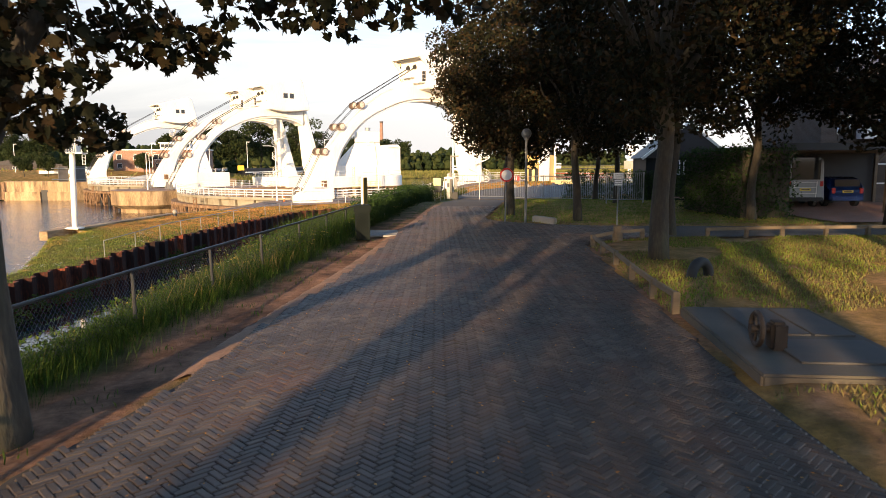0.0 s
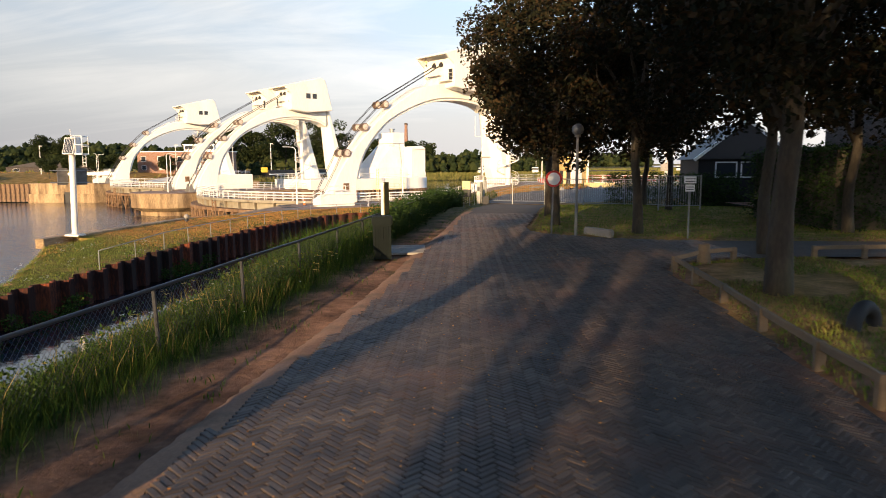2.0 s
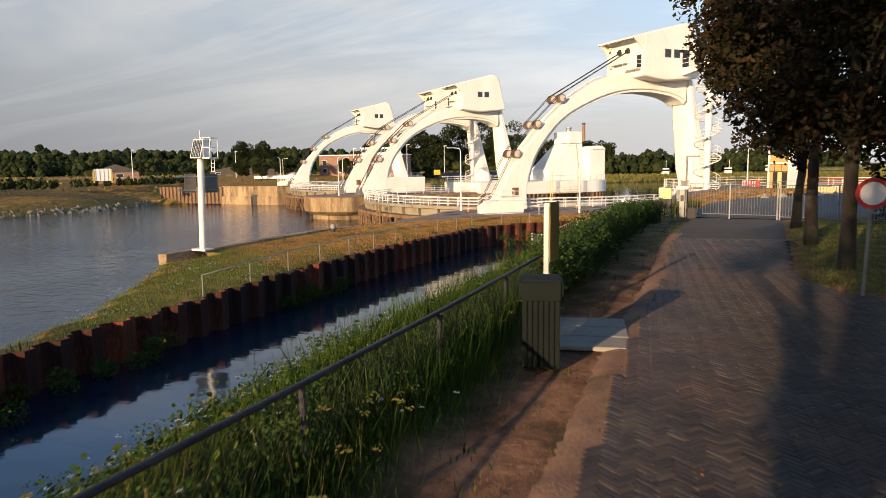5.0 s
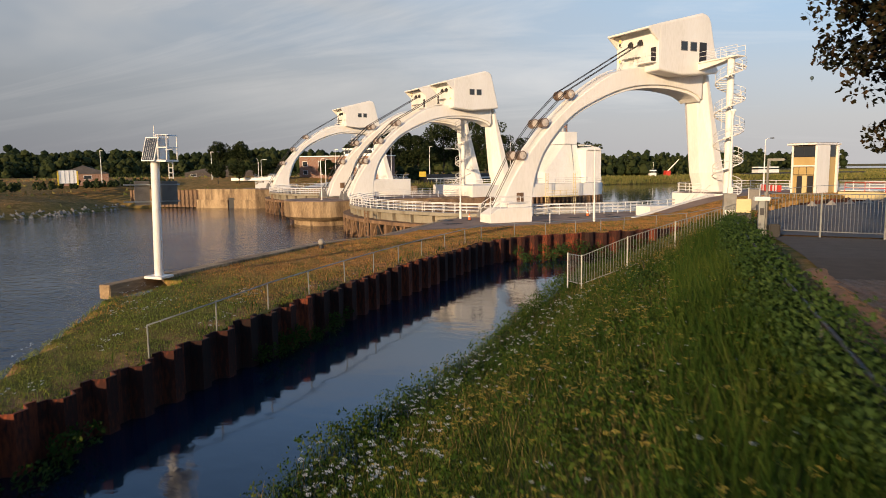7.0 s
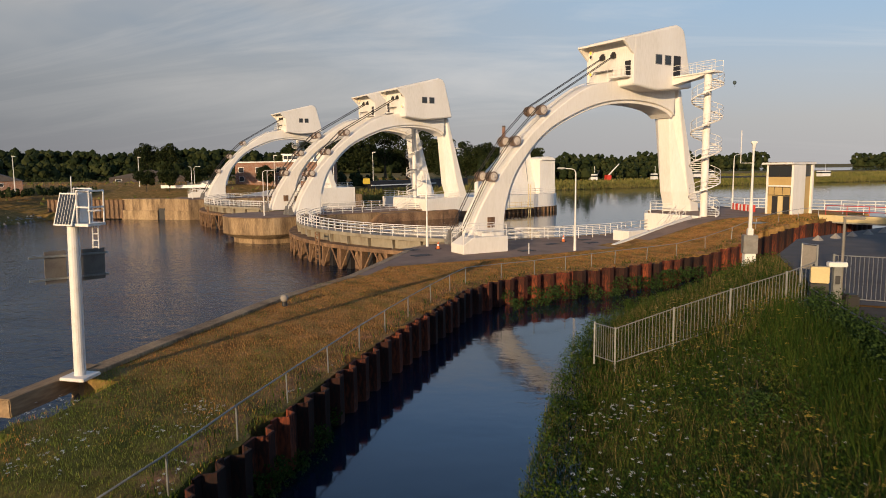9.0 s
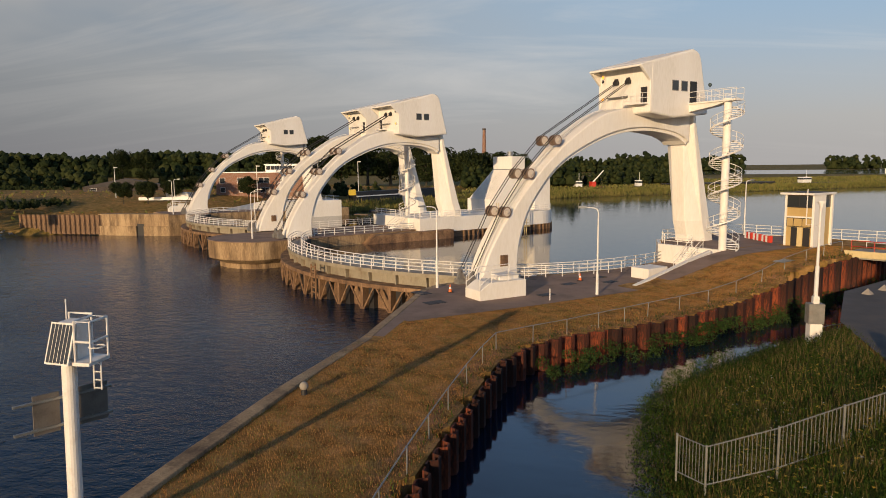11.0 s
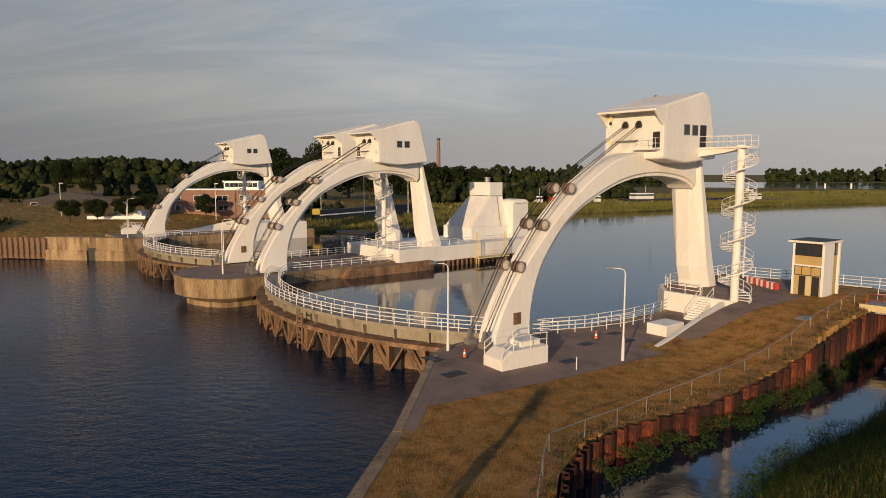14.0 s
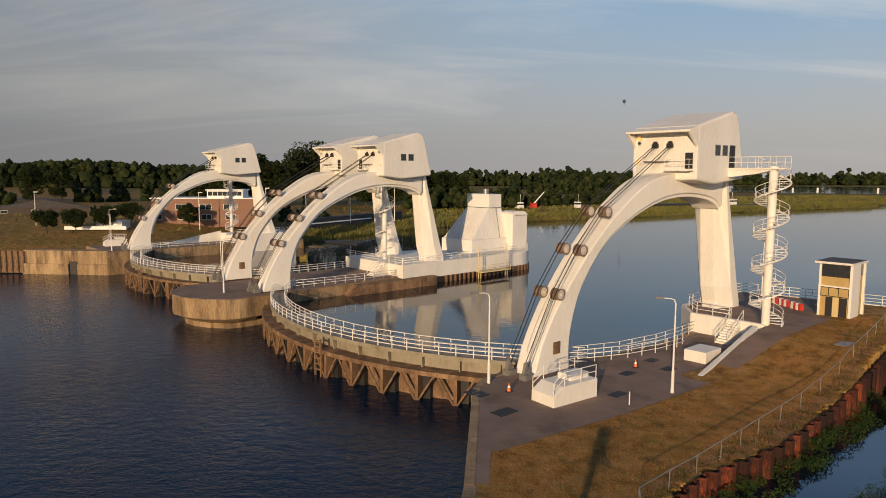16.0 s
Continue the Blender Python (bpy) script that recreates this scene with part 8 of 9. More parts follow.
vehicle("car", "blue hatchback parked under the carport", pose(18.99, 36.81, 0.09, 0, 0, 86), M_CAR, 4.0, 1.7,
        [(0.02, 0.3), (0.0, 0.85), (0.04, 1.0), (0.12, 1.42), (0.22, 1.5), (0.52, 1.5), (0.68, 1.02), (0.95, 0.85), (1.0, 0.6), (0.99, 0.28)], (0.98, 1.5), 0.72)
vehicle("camper_van", "grey camper van with a bicycle rack parked under the carport", pose(16.6, 37.0, 0.09, 0, 0, 87), M_VAN, 5.2, 1.95,
        [(0.0, 0.35), (0.0, 2.35), (0.04, 2.55), (0.7, 2.6), (0.83, 1.5), (0.98, 1.15), (1.0, 0.35)], (1.35, 2.6), 0.85)
bk = thing("bicycle_rack", "white bicycle rack fixed behind the van", "bicycle rack", pose(16.45, 34.44, 0.5, 0, 0, 87))
bm = bmesh.new()
for y in (-0.55, 0.55):
    pipe(bm, [(0, y, -0.1), (-0.1, y, 0.9)], 0.02)
for z in (0.0, 0.3, 0.6, 0.85):
    pipe(bm, [(-0.02, -0.6, z), (-0.02, 0.6, z)], 0.02)
part("frame", bm, M_WHITE_METAL, bk)


def house(name, label, m, w, d, h, wall, roof_h=0.0, windows=(), flat_eaves=0.3, roof_mat=None):
    t = thing(name, label, "house", m)
    bm = bmesh.new(); box(bm, 0, w, 0, d, -1, h); part("wall", bm, wall, t)
    bm = bmesh.new()
    e = flat_eaves
    if roof_h:
        extrude_profile(bm, [(-e, h - 0.05), (w / 2, h + roof_h), (w + e, h - 0.05)], -e, d + e)
    else:
        box(bm, -e, w + e, -e, d + e, h, h + 0.25)
    part("roof", bm, roof_mat or M_ROOF, t)
    for x0, x1, z0, z1 in windows:
        bm = bmesh.new(); box(bm, x0, x1, -0.06, 0.02, z0, z1); wn = part("window", bm, M_SIGN_WHITE, t)
        n = max(1, int((x1 - x0) / 1.1))
        for k in range(n):
            a = x0 + 0.08 + k * (x1 - x0 - 0.08) / n
            bm = bmesh.new(); box(bm, a, a + (x1 - x0 - 0.08) / n - 0.08, -0.075, -0.06, z0 + 0.08, z1 - 0.08); part("pane", bm, M_GLASS, wn)
    return t


house("brick_house", "dark brick house behind the carport with a white balcony", pose(20.53, 40.55, 0.05, 0, 0, -4), 12, 9, 6.2, M_BRICK_DARK, 3.2, ((0.9, 1.6, 3.9, 4.9), (3.0, 5.0, 1.0, 2.2), (3.2, 5.2, 4.0, 5.2)))
bm = bmesh.new(); box(bm, 2.0, 6.0, -1.0, 0, 3.6, 4.4); tagged(part("balcony_panel", bm, M_SIGN_WHITE), "white balcony front on the brick house", "balcony").matrix_basis = pose(20.53, 40.55, 0.05, 0, 0, -4)
M_TAR = plain("black_tarred_boards", (0.008, 0.008, 0.009), 0.8)
bn = house("barn", "black timber barn with white trim and a tiled gable roof", pose(12.7, 48.2, 0.2, 0, 0, -10), 5.4, 8, 2.5, M_TAR, 2.3, ((1.0, 2.3, 1.3, 2.3), (2.5, 3.8, 1.3, 2.3), (2.4, 3.0, 3.1, 3.7)), roof_mat=M_DARK)
bm = bmesh.new()
for a, b_ in (((-0.3, -0.32, 2.4), (2.7, -0.32, 4.85)), ((5.7, -0.32, 2.4), (2.7, -0.32, 4.85))):
    tube(bm, a, b_, 0.12, n=4)
part("white_trim", bm, M_SIGN_WHITE, bn)
# small things by the gate
mb = thing("mail_box", "cream and black letter box on posts by the gate", "letter box", pose(-1.85, 50.5, -0.25, 0, 0, -12))
bm = bmesh.new(); box(bm, -0.28, 0.28, -0.15, 0.15, 1.0, 1.55, bevel=0.02); part("upper_box", bm, M_PALE, mb, "cream box")
bm = bmesh.new(); box(bm, -0.28, 0.28, -0.16, 0.16, 0.5, 0.98, bevel=0.02); part("lower_box", bm, M_DARK, mb, "black box")
for x in (-0.2, 0.2):
    bm = bmesh.new(); tube(bm, (x, 0, -0.3), (x, 0, 0.6), 0.03, n=6); part("leg", bm, M_GALV, mb)
it = thing("intercom_post", "pale intercom post with a white light strip by the gate", "intercom", pose(-1.05, 51.2, -0.3))
bm = bmesh.new(); box(bm, -0.12, 0.12, -0.12, 0.12, 0, 1.5, bevel=0.02); part("post", bm, M_GALV, it)
bm = bmesh.new(); box(bm, -0.3, 0.3, -0.14, 0.14, 1.5, 1.66, bevel=0.02); part("light_strip", bm, M_SIGN_WHITE, it)
bm = bmesh.new(); box(bm, -0.08, 0.08, -0.13, -0.12, 0.9, 1.2); part("panel", bm, M_LETTER, it)
gs = thing("framed_sign", "framed grey information sign on posts at the fence", "sign", pose(-0.75, 54.6, -0.4, 0, 0, -60))
bm = bmesh.new()
pipe(bm, [(-0.35, 0, 0), (-0.35, 0, 2.0), (0.35, 0, 2.0), (0.35, 0, 0)], 0.04, 6); part("frame", bm, M_GALV, gs)
bm = bmesh.new(); box(bm, -0.32, 0.32, -0.02, 0.02, 1.0, 1.95); part("board", bm, M_CONC_GREY, gs)
gt = thing("street_lamp", "thin brown-grey street lamp with a flat head at the gate", "street lamp", pose(-0.85, 51.3, -0.35, 0, 0, -8))
bm = bmesh.new(); tube(bm, (0, 0, 0), (0, 0, 3.2), 0.06, 0.045, n=10); part("pole", bm, M_GALV_OLD, gt)
bm = bmesh.new(); box(bm, -0.05, 0.62, -0.1, 0.1, 3.18, 3.28, bevel=0.03); part("lamp_head", bm, M_GALV_OLD, gt)
bm = bmesh.new(); box(bm, -0.22, 0.22, -0.22, 0.22, 0, 0.55, bevel=0.05)
tagged(part("dark_container", bm, M_DARK), "small dark container beside the gate post", "container").matrix_basis = pose(-0.55, 51.2, -0.3)
# camera mast
cm = thing("camera_mast", "slender white camera mast with a cabinet at its foot", "camera mast", pose(-0.4, 64.1, -0.4))
bm = bmesh.new(); box(bm, -0.28, 0.28, -0.28, 0.28, -0.6, 0.42, bevel=0.02); part("plinth", bm, M_WHITE, cm)
bm = bmesh.new(); box(bm, -0.36, 0.36, -0.26, 0.26, 0.42, 1.4, bevel=0.02); part("cabinet", bm, M_GALV_OLD, cm, "grey-brown steel cabinet")
bm = bmesh.new(); tube(bm, (0, 0, 1.4), (0, 0, 3.2), 0.095, n=12); tube(bm, (0, 0, 3.2), (0, 0, 5.9), 0.068, 0.05, n=12); box(bm, -0.14, 0.14, -0.14, 0.14, 1.4, 1.75, bevel=0.02); part("mast", bm, M_WHITE_METAL, cm)
bm = bmesh.new(); tube(bm, (0, 0, 5.8), (0.03, 0, 6.25), 0.06, 0.11, n=12); box(bm, -0.14, 0.16, -0.1, 0.1, 6.2, 6.34, bevel=0.03); part("camera_head", bm, M_WHITE_METAL, cm)
bm = bmesh.new(); pipe(bm, [(0, 0, 5.2), (-0.62, 0, 5.2), (-0.62, 0, 6.9)], 0.025, 6); part("antenna", bm, M_WHITE_METAL, cm)
# little concrete pyramids along the yard
for i in range(9):
    f = i / 8
    bm = bmesh.new()
    vs = [bm.verts.new(v) for v in ((-0.3, -0.3, 0), (0.3, -0.3, 0), (0.3, 0.3, 0), (-0.3, 0.3, 0), (0, 0, 0.42))]
    bm.faces.new(vs[3::-1]); [bm.faces.new((vs[k], vs[(k + 1) % 4], vs[4])) for k in range(4)]
    x, y = 6.5 + 13 * f, 73.8 + 11.5 * f
    tagged(part("kerb_stone", bm, M_CONC_GREY), "small pale concrete pyramid marking the yard's edge", "kerb stone", "kerb stones").matrix_basis = pose(x, y, max(land_z(x, y), -0.35), 0, 0, 40)
# bridge over the inlet
bg = thing("inlet_bridge", "low concrete bridge with railings over the inlet", "bridge", Matrix.Identity(4))
pa, pb = Vector((14.2, 93.6, -0.25)), Vector((24.5, 84.5, -0.25))
d = (pb - pa).normalized(); nn = Vector((d.y, -d.x, 0))
bm = bmesh.new()
L = (pb - pa).length
mB = Matrix(((d.x, -d.y, 0, pa.x), (d.y, d.x, 0, pa.y), (0, 0, 1, pa.z), (0, 0, 0, 1)))
box(bm, -0.5, L + 0.5, -0.0, 4.2, -0.5, 0.0, mB); part("deck", bm, M_CONC_GREY, bg)
bm = bmesh.new(); box(bm, -0.5, L + 0.5, -0.1, 0.12, -0.35, 0.22, mB); part("edge_beam", bm, M_PALE, bg)
for yy in (0.1, 4.1):
    rail_run(bg, [tuple(mB @ Vector((x, yy, 0.1)))[:3] for x in np.linspace(0, L, 6)], 0, 1.8, 1.0, (0.5, 1.0), 0.035, mat=M_RED_BARRIER if yy < 1 else M_WHITE_METAL)
# second instrument mast upstream
m2 = thing("instrument_mast", "white instrument mast with a solar panel upstream", "instrument mast", pose(27.5, 104.5, -1.0))
bm = bmesh.new(); tube(bm, (0, 0, -4), (0, 0, 4.6), 0.22, n=12); part("mast", bm, M_WHITE_METAL, m2)
bm = bmesh.new(); box(bm, -0.7, 0.7, -0.5, 0.5, 4.6, 6.0, pose(0, 0, 0, 10, 0, 0)); part("cabinet", bm, M_WHITE_METAL, m2)
bm = bmesh.new(); box(bm, -0.9, 0.9, -0.35, -0.25, 2.3, 3.5); part("board", bm, M_CONC_GREY, m2)

# gauge mast at the end of the quay
M_SIGN_BACK = material("dull_sign_back", [(0.13, 0.118, 0.105), (0.20, 0.18, 0.16)], 0.6, 0.2, 1.5, 30.0, 0.05, 0.003, stain=(0.05, 0.04, 0.03), stain_scale=2.0)
gm = thing("gauge_mast", "white gauge mast with solar panel and sign boards on the quay", "instrument mast", pose(-25.5, 44.85, -1.74, 0, 1.8, 0))
bm = bmesh.new(); tube(bm, (0, 0, 0.06), (0, 0, 4.86), 0.175, n=18); part("mast", bm, M_WHITE_METAL, gm, smooth=False)
bm = bmesh.new(); box(bm, -0.42, 0.42, -0.42, 0.42, 0.0, 0.1, bevel=0.02); part("foot_plate", bm, M_WHITE_METAL, gm)
bm = bmesh.new(); box(bm, -0.55, 0.95, -0.55, 0.55, 5.05, 5.15); part("platform", bm, M_WHITE_METAL, gm)
bm = bmesh.new(); box(bm, -0.35, 0.35, -0.25, 0.45, 5.15, 6.25, bevel=0.02); cab = part("cabinet", bm, M_WHITE_METAL, gm)
pm_ = pose(-0.12, -0.42, 5.65, 72, 0, -8)
bm = bmesh.new(); box(bm, -0.47, 0.47, -0.62, 0.62, -0.02, 0.03, pm_); sp_ = part("solar_panel", bm, M_WHITE_METAL, gm, "framed solar panel")
for k in range(6):
    bm = bmesh.new(); box(bm, -0.42 + k * 0.142, -0.30 + k * 0.142, -0.57, 0.57, 0.03, 0.036, pm_); part("cell_strip", bm, M_SOLAR, sp_)
bm = bmesh.new()
pipe(bm, [(0.4, -0.45, 5.15), (0.4, -0.45, 6.35), (0.95, -0.45, 6.35), (0.95, -0.45, 5.15)], 0.035)
pipe(bm, [(0.4, 0.45, 5.15), (0.4, 0.45, 6.35), (0.95, 0.45, 6.35), (0.95, 0.45, 5.15)], 0.035)
pipe(bm, [(0.95, -0.45, 6.35), (0.95, 0.45, 6.35)], 0.035); pipe(bm, [(0.4, -0.45, 6.35), (0.4, 0.45, 6.35)], 0.035)
pipe(bm, [(0.95, -0.45, 5.75), (0.95, 0.45, 5.75)], 0.035); pipe(bm, [(0.4, -0.45, 5.75), (0.95, -0.45, 5.75)], 0.035)
pipe(bm, [(-0.45, 0.5, 5.15), (-0.45, 0.5, 6.4), (0.4, 0.5, 6.4)], 0.035)
part("cage", bm, M_WHITE_METAL, gm)
bm = bmesh.new(); pipe(bm, [(0.95 + 0.22 + 0.24 * math.cos(a), -0.45 + 0.24 * math.sin(a), 5.65) for a in np.linspace(-2.6, 2.6, 12)], 0.02, 6); part("ladder_hoop", bm, M_WHITE_METAL, gm)
bm = bmesh.new(); tube(bm, (-0.4, 0.3, 6.2), (-0.4, 0.3, 6.85), 0.02, n=6); part("antenna", bm, M_WHITE_METAL, gm)
bm = bmesh.new()
for x in (0.72, 0.98):
    tube(bm, (x, 0.0, 4.2), (x, 0.0, 5.1), 0.025, n=6)
for z in (4.25, 4.5, 4.75, 5.0):
    tube(bm, (0.72, 0, z), (0.98, 0, z), 0.02, n=6)
part("ladder", bm, M_WHITE_METAL, gm)
top_m = pose(0.12, 0, 4.86) @ Matrix.Diagonal((0.74, 0.74, 0.82, 1)) @ pose(0, 0, -5.05)
for ch_ in gm.children:
    if ch_.name.split(".")[0] in ("platform", "cabinet", "solar_panel", "cage", "ladder_hoop", "antenna", "ladder"):
        ch_.matrix_basis = top_m @ ch_.matrix_basis
for x0, x1, y in ((-0.68, -0.14, 0.262), (0.16, 0.9, 0.262)):
    bm = bmesh.new(); box(bm, x0, x1, y, y + 0.05, 3.05, 4.05); part("sign_board", bm, M_SIGN_BACK, gm, "grey back of a river sign board")
bm = bmesh.new()
for z in (3.2, 3.9):
    box(bm, -1.08, 0.98, 0.2, 0.26, z - 0.03, z + 0.03)
part("bracket", bm, M_GALV, gm)
turn = Matrix.Rotation(radians(58), 4, "Z") @ Matrix.Diagonal((1.12, 1.0, 1.0, 1.0))
for ch_ in gm.children:
    if ch_.name.split(".")[0] in ("sign_board", "bracket") and ch_.matrix_basis == Matrix.Identity(4):
        ch_.matrix_basis = turn
bm = bmesh.new(); box(bm, -0.32, 0.22, -0.28, 0.28, 0, 3.6, bevel=0.03)
cb_ = part("quay_beam", bm, M_CONC)
cb_.matrix_basis = Matrix.Translation((-26.25, 42.6, -1.98)) @ pose(0, 0, 0, -90, 0, -4)
tagged(cb_, "heavy concrete beam ending the quay coping", "beam")
bo = thing("bollard", "small stone-topped mooring bollard on the quay", "bollard", pose(-23.68, 57.0, -1.86))
bm = bmesh.new(); tube(bm, (0, 0, -0.05), (0, 0, 0.25), 0.14, 0.12, n=12); part("neck", bm, M_DARK, bo)
bm = bmesh.new(); bmesh.ops.create_icosphere(bm, subdivisions=2, radius=0.2, matrix=pose(0, 0, 0.34)); part("head", bm, M_CONC_GREY, bo, smooth=True)
for x, y in ((-12.6, 79.8),):
    bm = bmesh.new(); tube(bm, (0, 0, 0), (0.0, 0, 0.9), 0.04, n=8)
    tagged(part("marker_post", bm, M_WHITE_METAL), "short white marker post on the lawn", "marker post", "marker posts").matrix_basis = pose(x, y, land_z(x, y))
bm = bmesh.new(); box(bm, -0.9, 0.9, -0.45, 0.45, 0.0, 0.07, bevel=0.01)
tagged(part("cover_plate", bm, M_GALV), "grey steel cover plate on the lawn by the fence", "cover plate").matrix_basis = pose(7.2, 89.6, land_z(7.2, 89.6), 0, 0, 40)

# ---- the far side ----
M_SOIL = material("ploughed_soil", [(0.030, 0.022, 0.018), (0.060, 0.043, 0.034)], 0.95, 0, 0.12, 3.0, 0.5, 0.1, stretch=(1, 0.15, 1))
M_GRASS_REED = leafy("bank_reeds", (0.09, 0.11, 0.025), (0.17, 0.17, 0.045), (0.30, 0.24, 0.08), 0.25, 0.7, 0.1)
rng = np.random.default_rng(71)


def far_tree(x, y, h, r, label, seed, poplar=False, mat=None, leaves=900, leaf=0.7, group="far trees", cz=None):
    return tree("tree", x, y, label, h, 0.02 * h, h * 0.2, r, h * 0.12 if cz is None else cz, leaves, leaf, mat or M_LEAF_FAR, seed, 26, group, clump_r=r * 0.42, limbs=3)


for i, (x, y, h, r) in enumerate(((-189, 304, 15.5, 4.6), (-178, 304, 15.0, 4.8))):
    far_tree(x, y, h, r, "tall dark columnar tree in the field", 100 + i, leaves=5200, leaf=0.55)
for i, (x, y) in enumerate(((-115.8, 188.9), (-109.4, 189.2), (-104.4, 192.7), (-100.1, 196.4), (-88, 201))):
    far_tree(x, y, 5.6, 2.5, "clipped round-headed tree near the lock", 110 + i, leaves=5200, leaf=0.3, cz=1.9, mat=M_LEAF_FAR)
for i, (x, y, h, r) in enumerate(((-88, 335, 29, 9), (-78, 338, 30, 10), (-68, 336, 26, 8.5), (-100, 300, 20, 7), (-108, 290, 16, 6), (-92, 305, 19, 7), (-60, 330, 20, 7), (-50, 335, 17, 6.5), (-40, 330, 16, 6), (-30, 340, 15, 6), (-20, 342, 14, 5.5), (-118, 300, 15, 6))):
    far_tree(x, y, h, r, "large dark deciduous tree behind the lock", 130 + i, leaves=4500, leaf=0.85)


def wood(x0, y0, x1, y1, depth, n, h, label, seed, leaf=1.6, per=90, jitter=0.16):
    rng = np.random.default_rng(seed)
    C, R, N = [], [], []
    for i in range(n):
        f = rng.uniform()
        d = rng.uniform(0, depth)
        L = math.hypot(x1 - x0, y1 - y0)
        x, y = x0 + (x1 - x0) * f - (y1 - y0) / L * d, y0 + (y1 - y0) * f + (x1 - x0) / L * d
        hh_ = h * (1 + jitter * rng.normal()) * (0.93 + 0.08 * math.sin(f * 23 + seed))
        r = hh_ * 0.3
        for k in range(5):
            zz = hh_ * (0.2 + 0.17 * k)
            C.append((x + rng.normal(0, r * 0.35), y + rng.normal(0, r * 0.35), zz - 1.0)); R.append(r * (1.05 - 0.12 * k)); N.append(int(per * 0.11))
    V, F = leaf_cloud(C, R, N, leaf * 0.72, rng)
    # dense inner masses of the crowns
    bm = bmesh.new(); bmesh.ops.create_icosphere(bm, subdivisions=1, radius=1.0)
    bm.verts.ensure_lookup_table()
    ball = np.array([v.co[:] for v in bm.verts]); tri = np.array([[v.index for v in f.verts] for f in bm.faces]); bm.free()
    C, R = np.array(C), np.array(R)
    M_ = C[:, None] + ball[None] * (R * 0.86)[:, None, None] * rng.uniform(0.8, 1.15, (len(C), len(ball), 1))
    V = np.concatenate([np.asarray(V), M_.reshape(-1, 3)])
    F = [tuple(f) for f in F.tolist()] + [tuple(t) for t in (tri[None] + np.arange(len(C))[:, None, None] * len(ball) + len(V) - M_.size // 3).reshape(-1, 3).tolist()]
    return tagged(sheet("woodland", V, F, M_LEAF_FAR), label, "woodland", kind="stuff")


wood(-640, 500, -110, 745, 40, 560, 24, "dark belt of woodland on the horizon", 1, 2.2, jitter=0.06)
wood(-900, 350, -380, 420, 60, 240, 18, "dark woodland across the fields", 2, 2.2)
wood(-182, 322, -130, 345, 8, 34, 9, "garden trees beside the ploughed field", 3, 1.0)
wood(-150, 760, 250, 930, 60, 360, 16.5, "woodland beyond the river meadows", 4, 2.2)
wood(0, 330, 60, 372, 12, 70, 5.5, "willow scrub on the far bank", 5, 0.9)
wood(-40, 310, 10, 335, 10, 50, 8, "bushes on the far bank by the lock", 6, 1.0)
wood(40, 520, 95, 545, 15, 60, 8, "bushes and trees behind the river bank", 7, 1.2)
wood(380, 960, 950, 1080, 40, 220, 17, "distant trees along the floodplain", 8, 2.4)
wood(700, 900, 1500, 1300, 60, 150, 14, "far hazy treeline", 9, 4.0)
wood(-130, 140, -128, 190, 12, 90, 1.8, "low green bushes on the far downstream bank", 10, 0.5)
wood(-180, 90, -122, 128, 12, 110, 2.0, "rank green growth on the far downstream bank", 12, 0.5)
wood(-600, 150, -190, 280, 30, 220, 9, "trees and gardens across the downstream fields", 13, 1.6)
wood(-300, 40, -600, -200, 30, 160, 10, "trees far down the river bank", 14, 1.6)

wood(-230, 262, -108, 258, 5, 130, 3.0, "dark garden hedges before the farm", 21, 0.6, jitter=0.12)
wood(-96, 226, -60, 230, 4, 40, 4.5, "dark shrubs beside the lock building", 22, 0.6)
# brick lock building
house("lock_building", "two-storey flat-roofed brick lock building with white window frames", pose(-99.5, 206.5, 0.3, 0, 0, 3), 27, 9, 6.2, M_BRICK,
      windows=((1.0, 2.6, 3.4, 4.9), (1.2, 2.6, 0.9, 2.3), (6, 9.2, 3.4, 4.9), (6.5, 9, 0.9, 2.3), (12, 15, 3.4, 4.9), (12.5, 15, 0.9, 2.3), (18, 21, 3.4, 4.9), (18.5, 21, 0.9, 2.3)), roof_mat=M_SIGN_WHITE)
house("roof_pavilion", "glazed white lookout storey on the lock building", pose(-86, 208.5, 6.7, 0, 0, 3), 9, 6, 1.9, M_SIGN_WHITE, windows=((0.2, 8.8, 0.5, 1.7),), roof_mat=M_SIGN_WHITE)
fx0 = [(-168, 335), (-250, 345), (-430, 560), (-430, 640), (-310, 640)]
field = flat_sheet("field", fx0, lambda x, y: land_z(x, y) + 0.12, M_SOIL, "dark ploughed field beyond the garden hedges", "field")
tagged(flat_sheet("pond", POND, -0.95, M_WATER_CALM, "pale blue floodplain lake beyond the river meadow", "lake"), kind="structure")
for x, y in ((262, 600), (288, 610), (330, 596), (345, 604)):
    bm = bmesh.new(); tube(bm, (0, 0, -1.5), (0, 0, 3.6), 0.8, 0.7, n=10)
    tagged(part("mooring_pile", bm, M_SIGN_WHITE), "pale round mooring pile standing in the lake", "mooring pile", "mooring piles").matrix_basis = pose(x, y, -1.0)
house("bungalow", "bungalow with a red-brown tiled roof across the river", pose(-150, 168, 0.2, 0, 0, 40), 12, 8, 2.2, M_BRICK, 2.2, ((2, 3.4, 0.7, 1.7), (6, 8, 0.7, 1.7)), roof_mat=M_ROOF)
house("bungalow", "long low bungalow with a dark roof across the river", pose(-160, 236, 0.2, 0, 0, 30), 26, 8, 2.0, M_BRICK_DARK, 2.6, ((2, 4, 0.6, 1.5), (10, 12, 0.6, 1.5)))
bx_ = thing("river_sign", "white and ochre river sign board seen from behind", "sign board", pose(-123.5, 141, 0.0, 0, 0, 44))
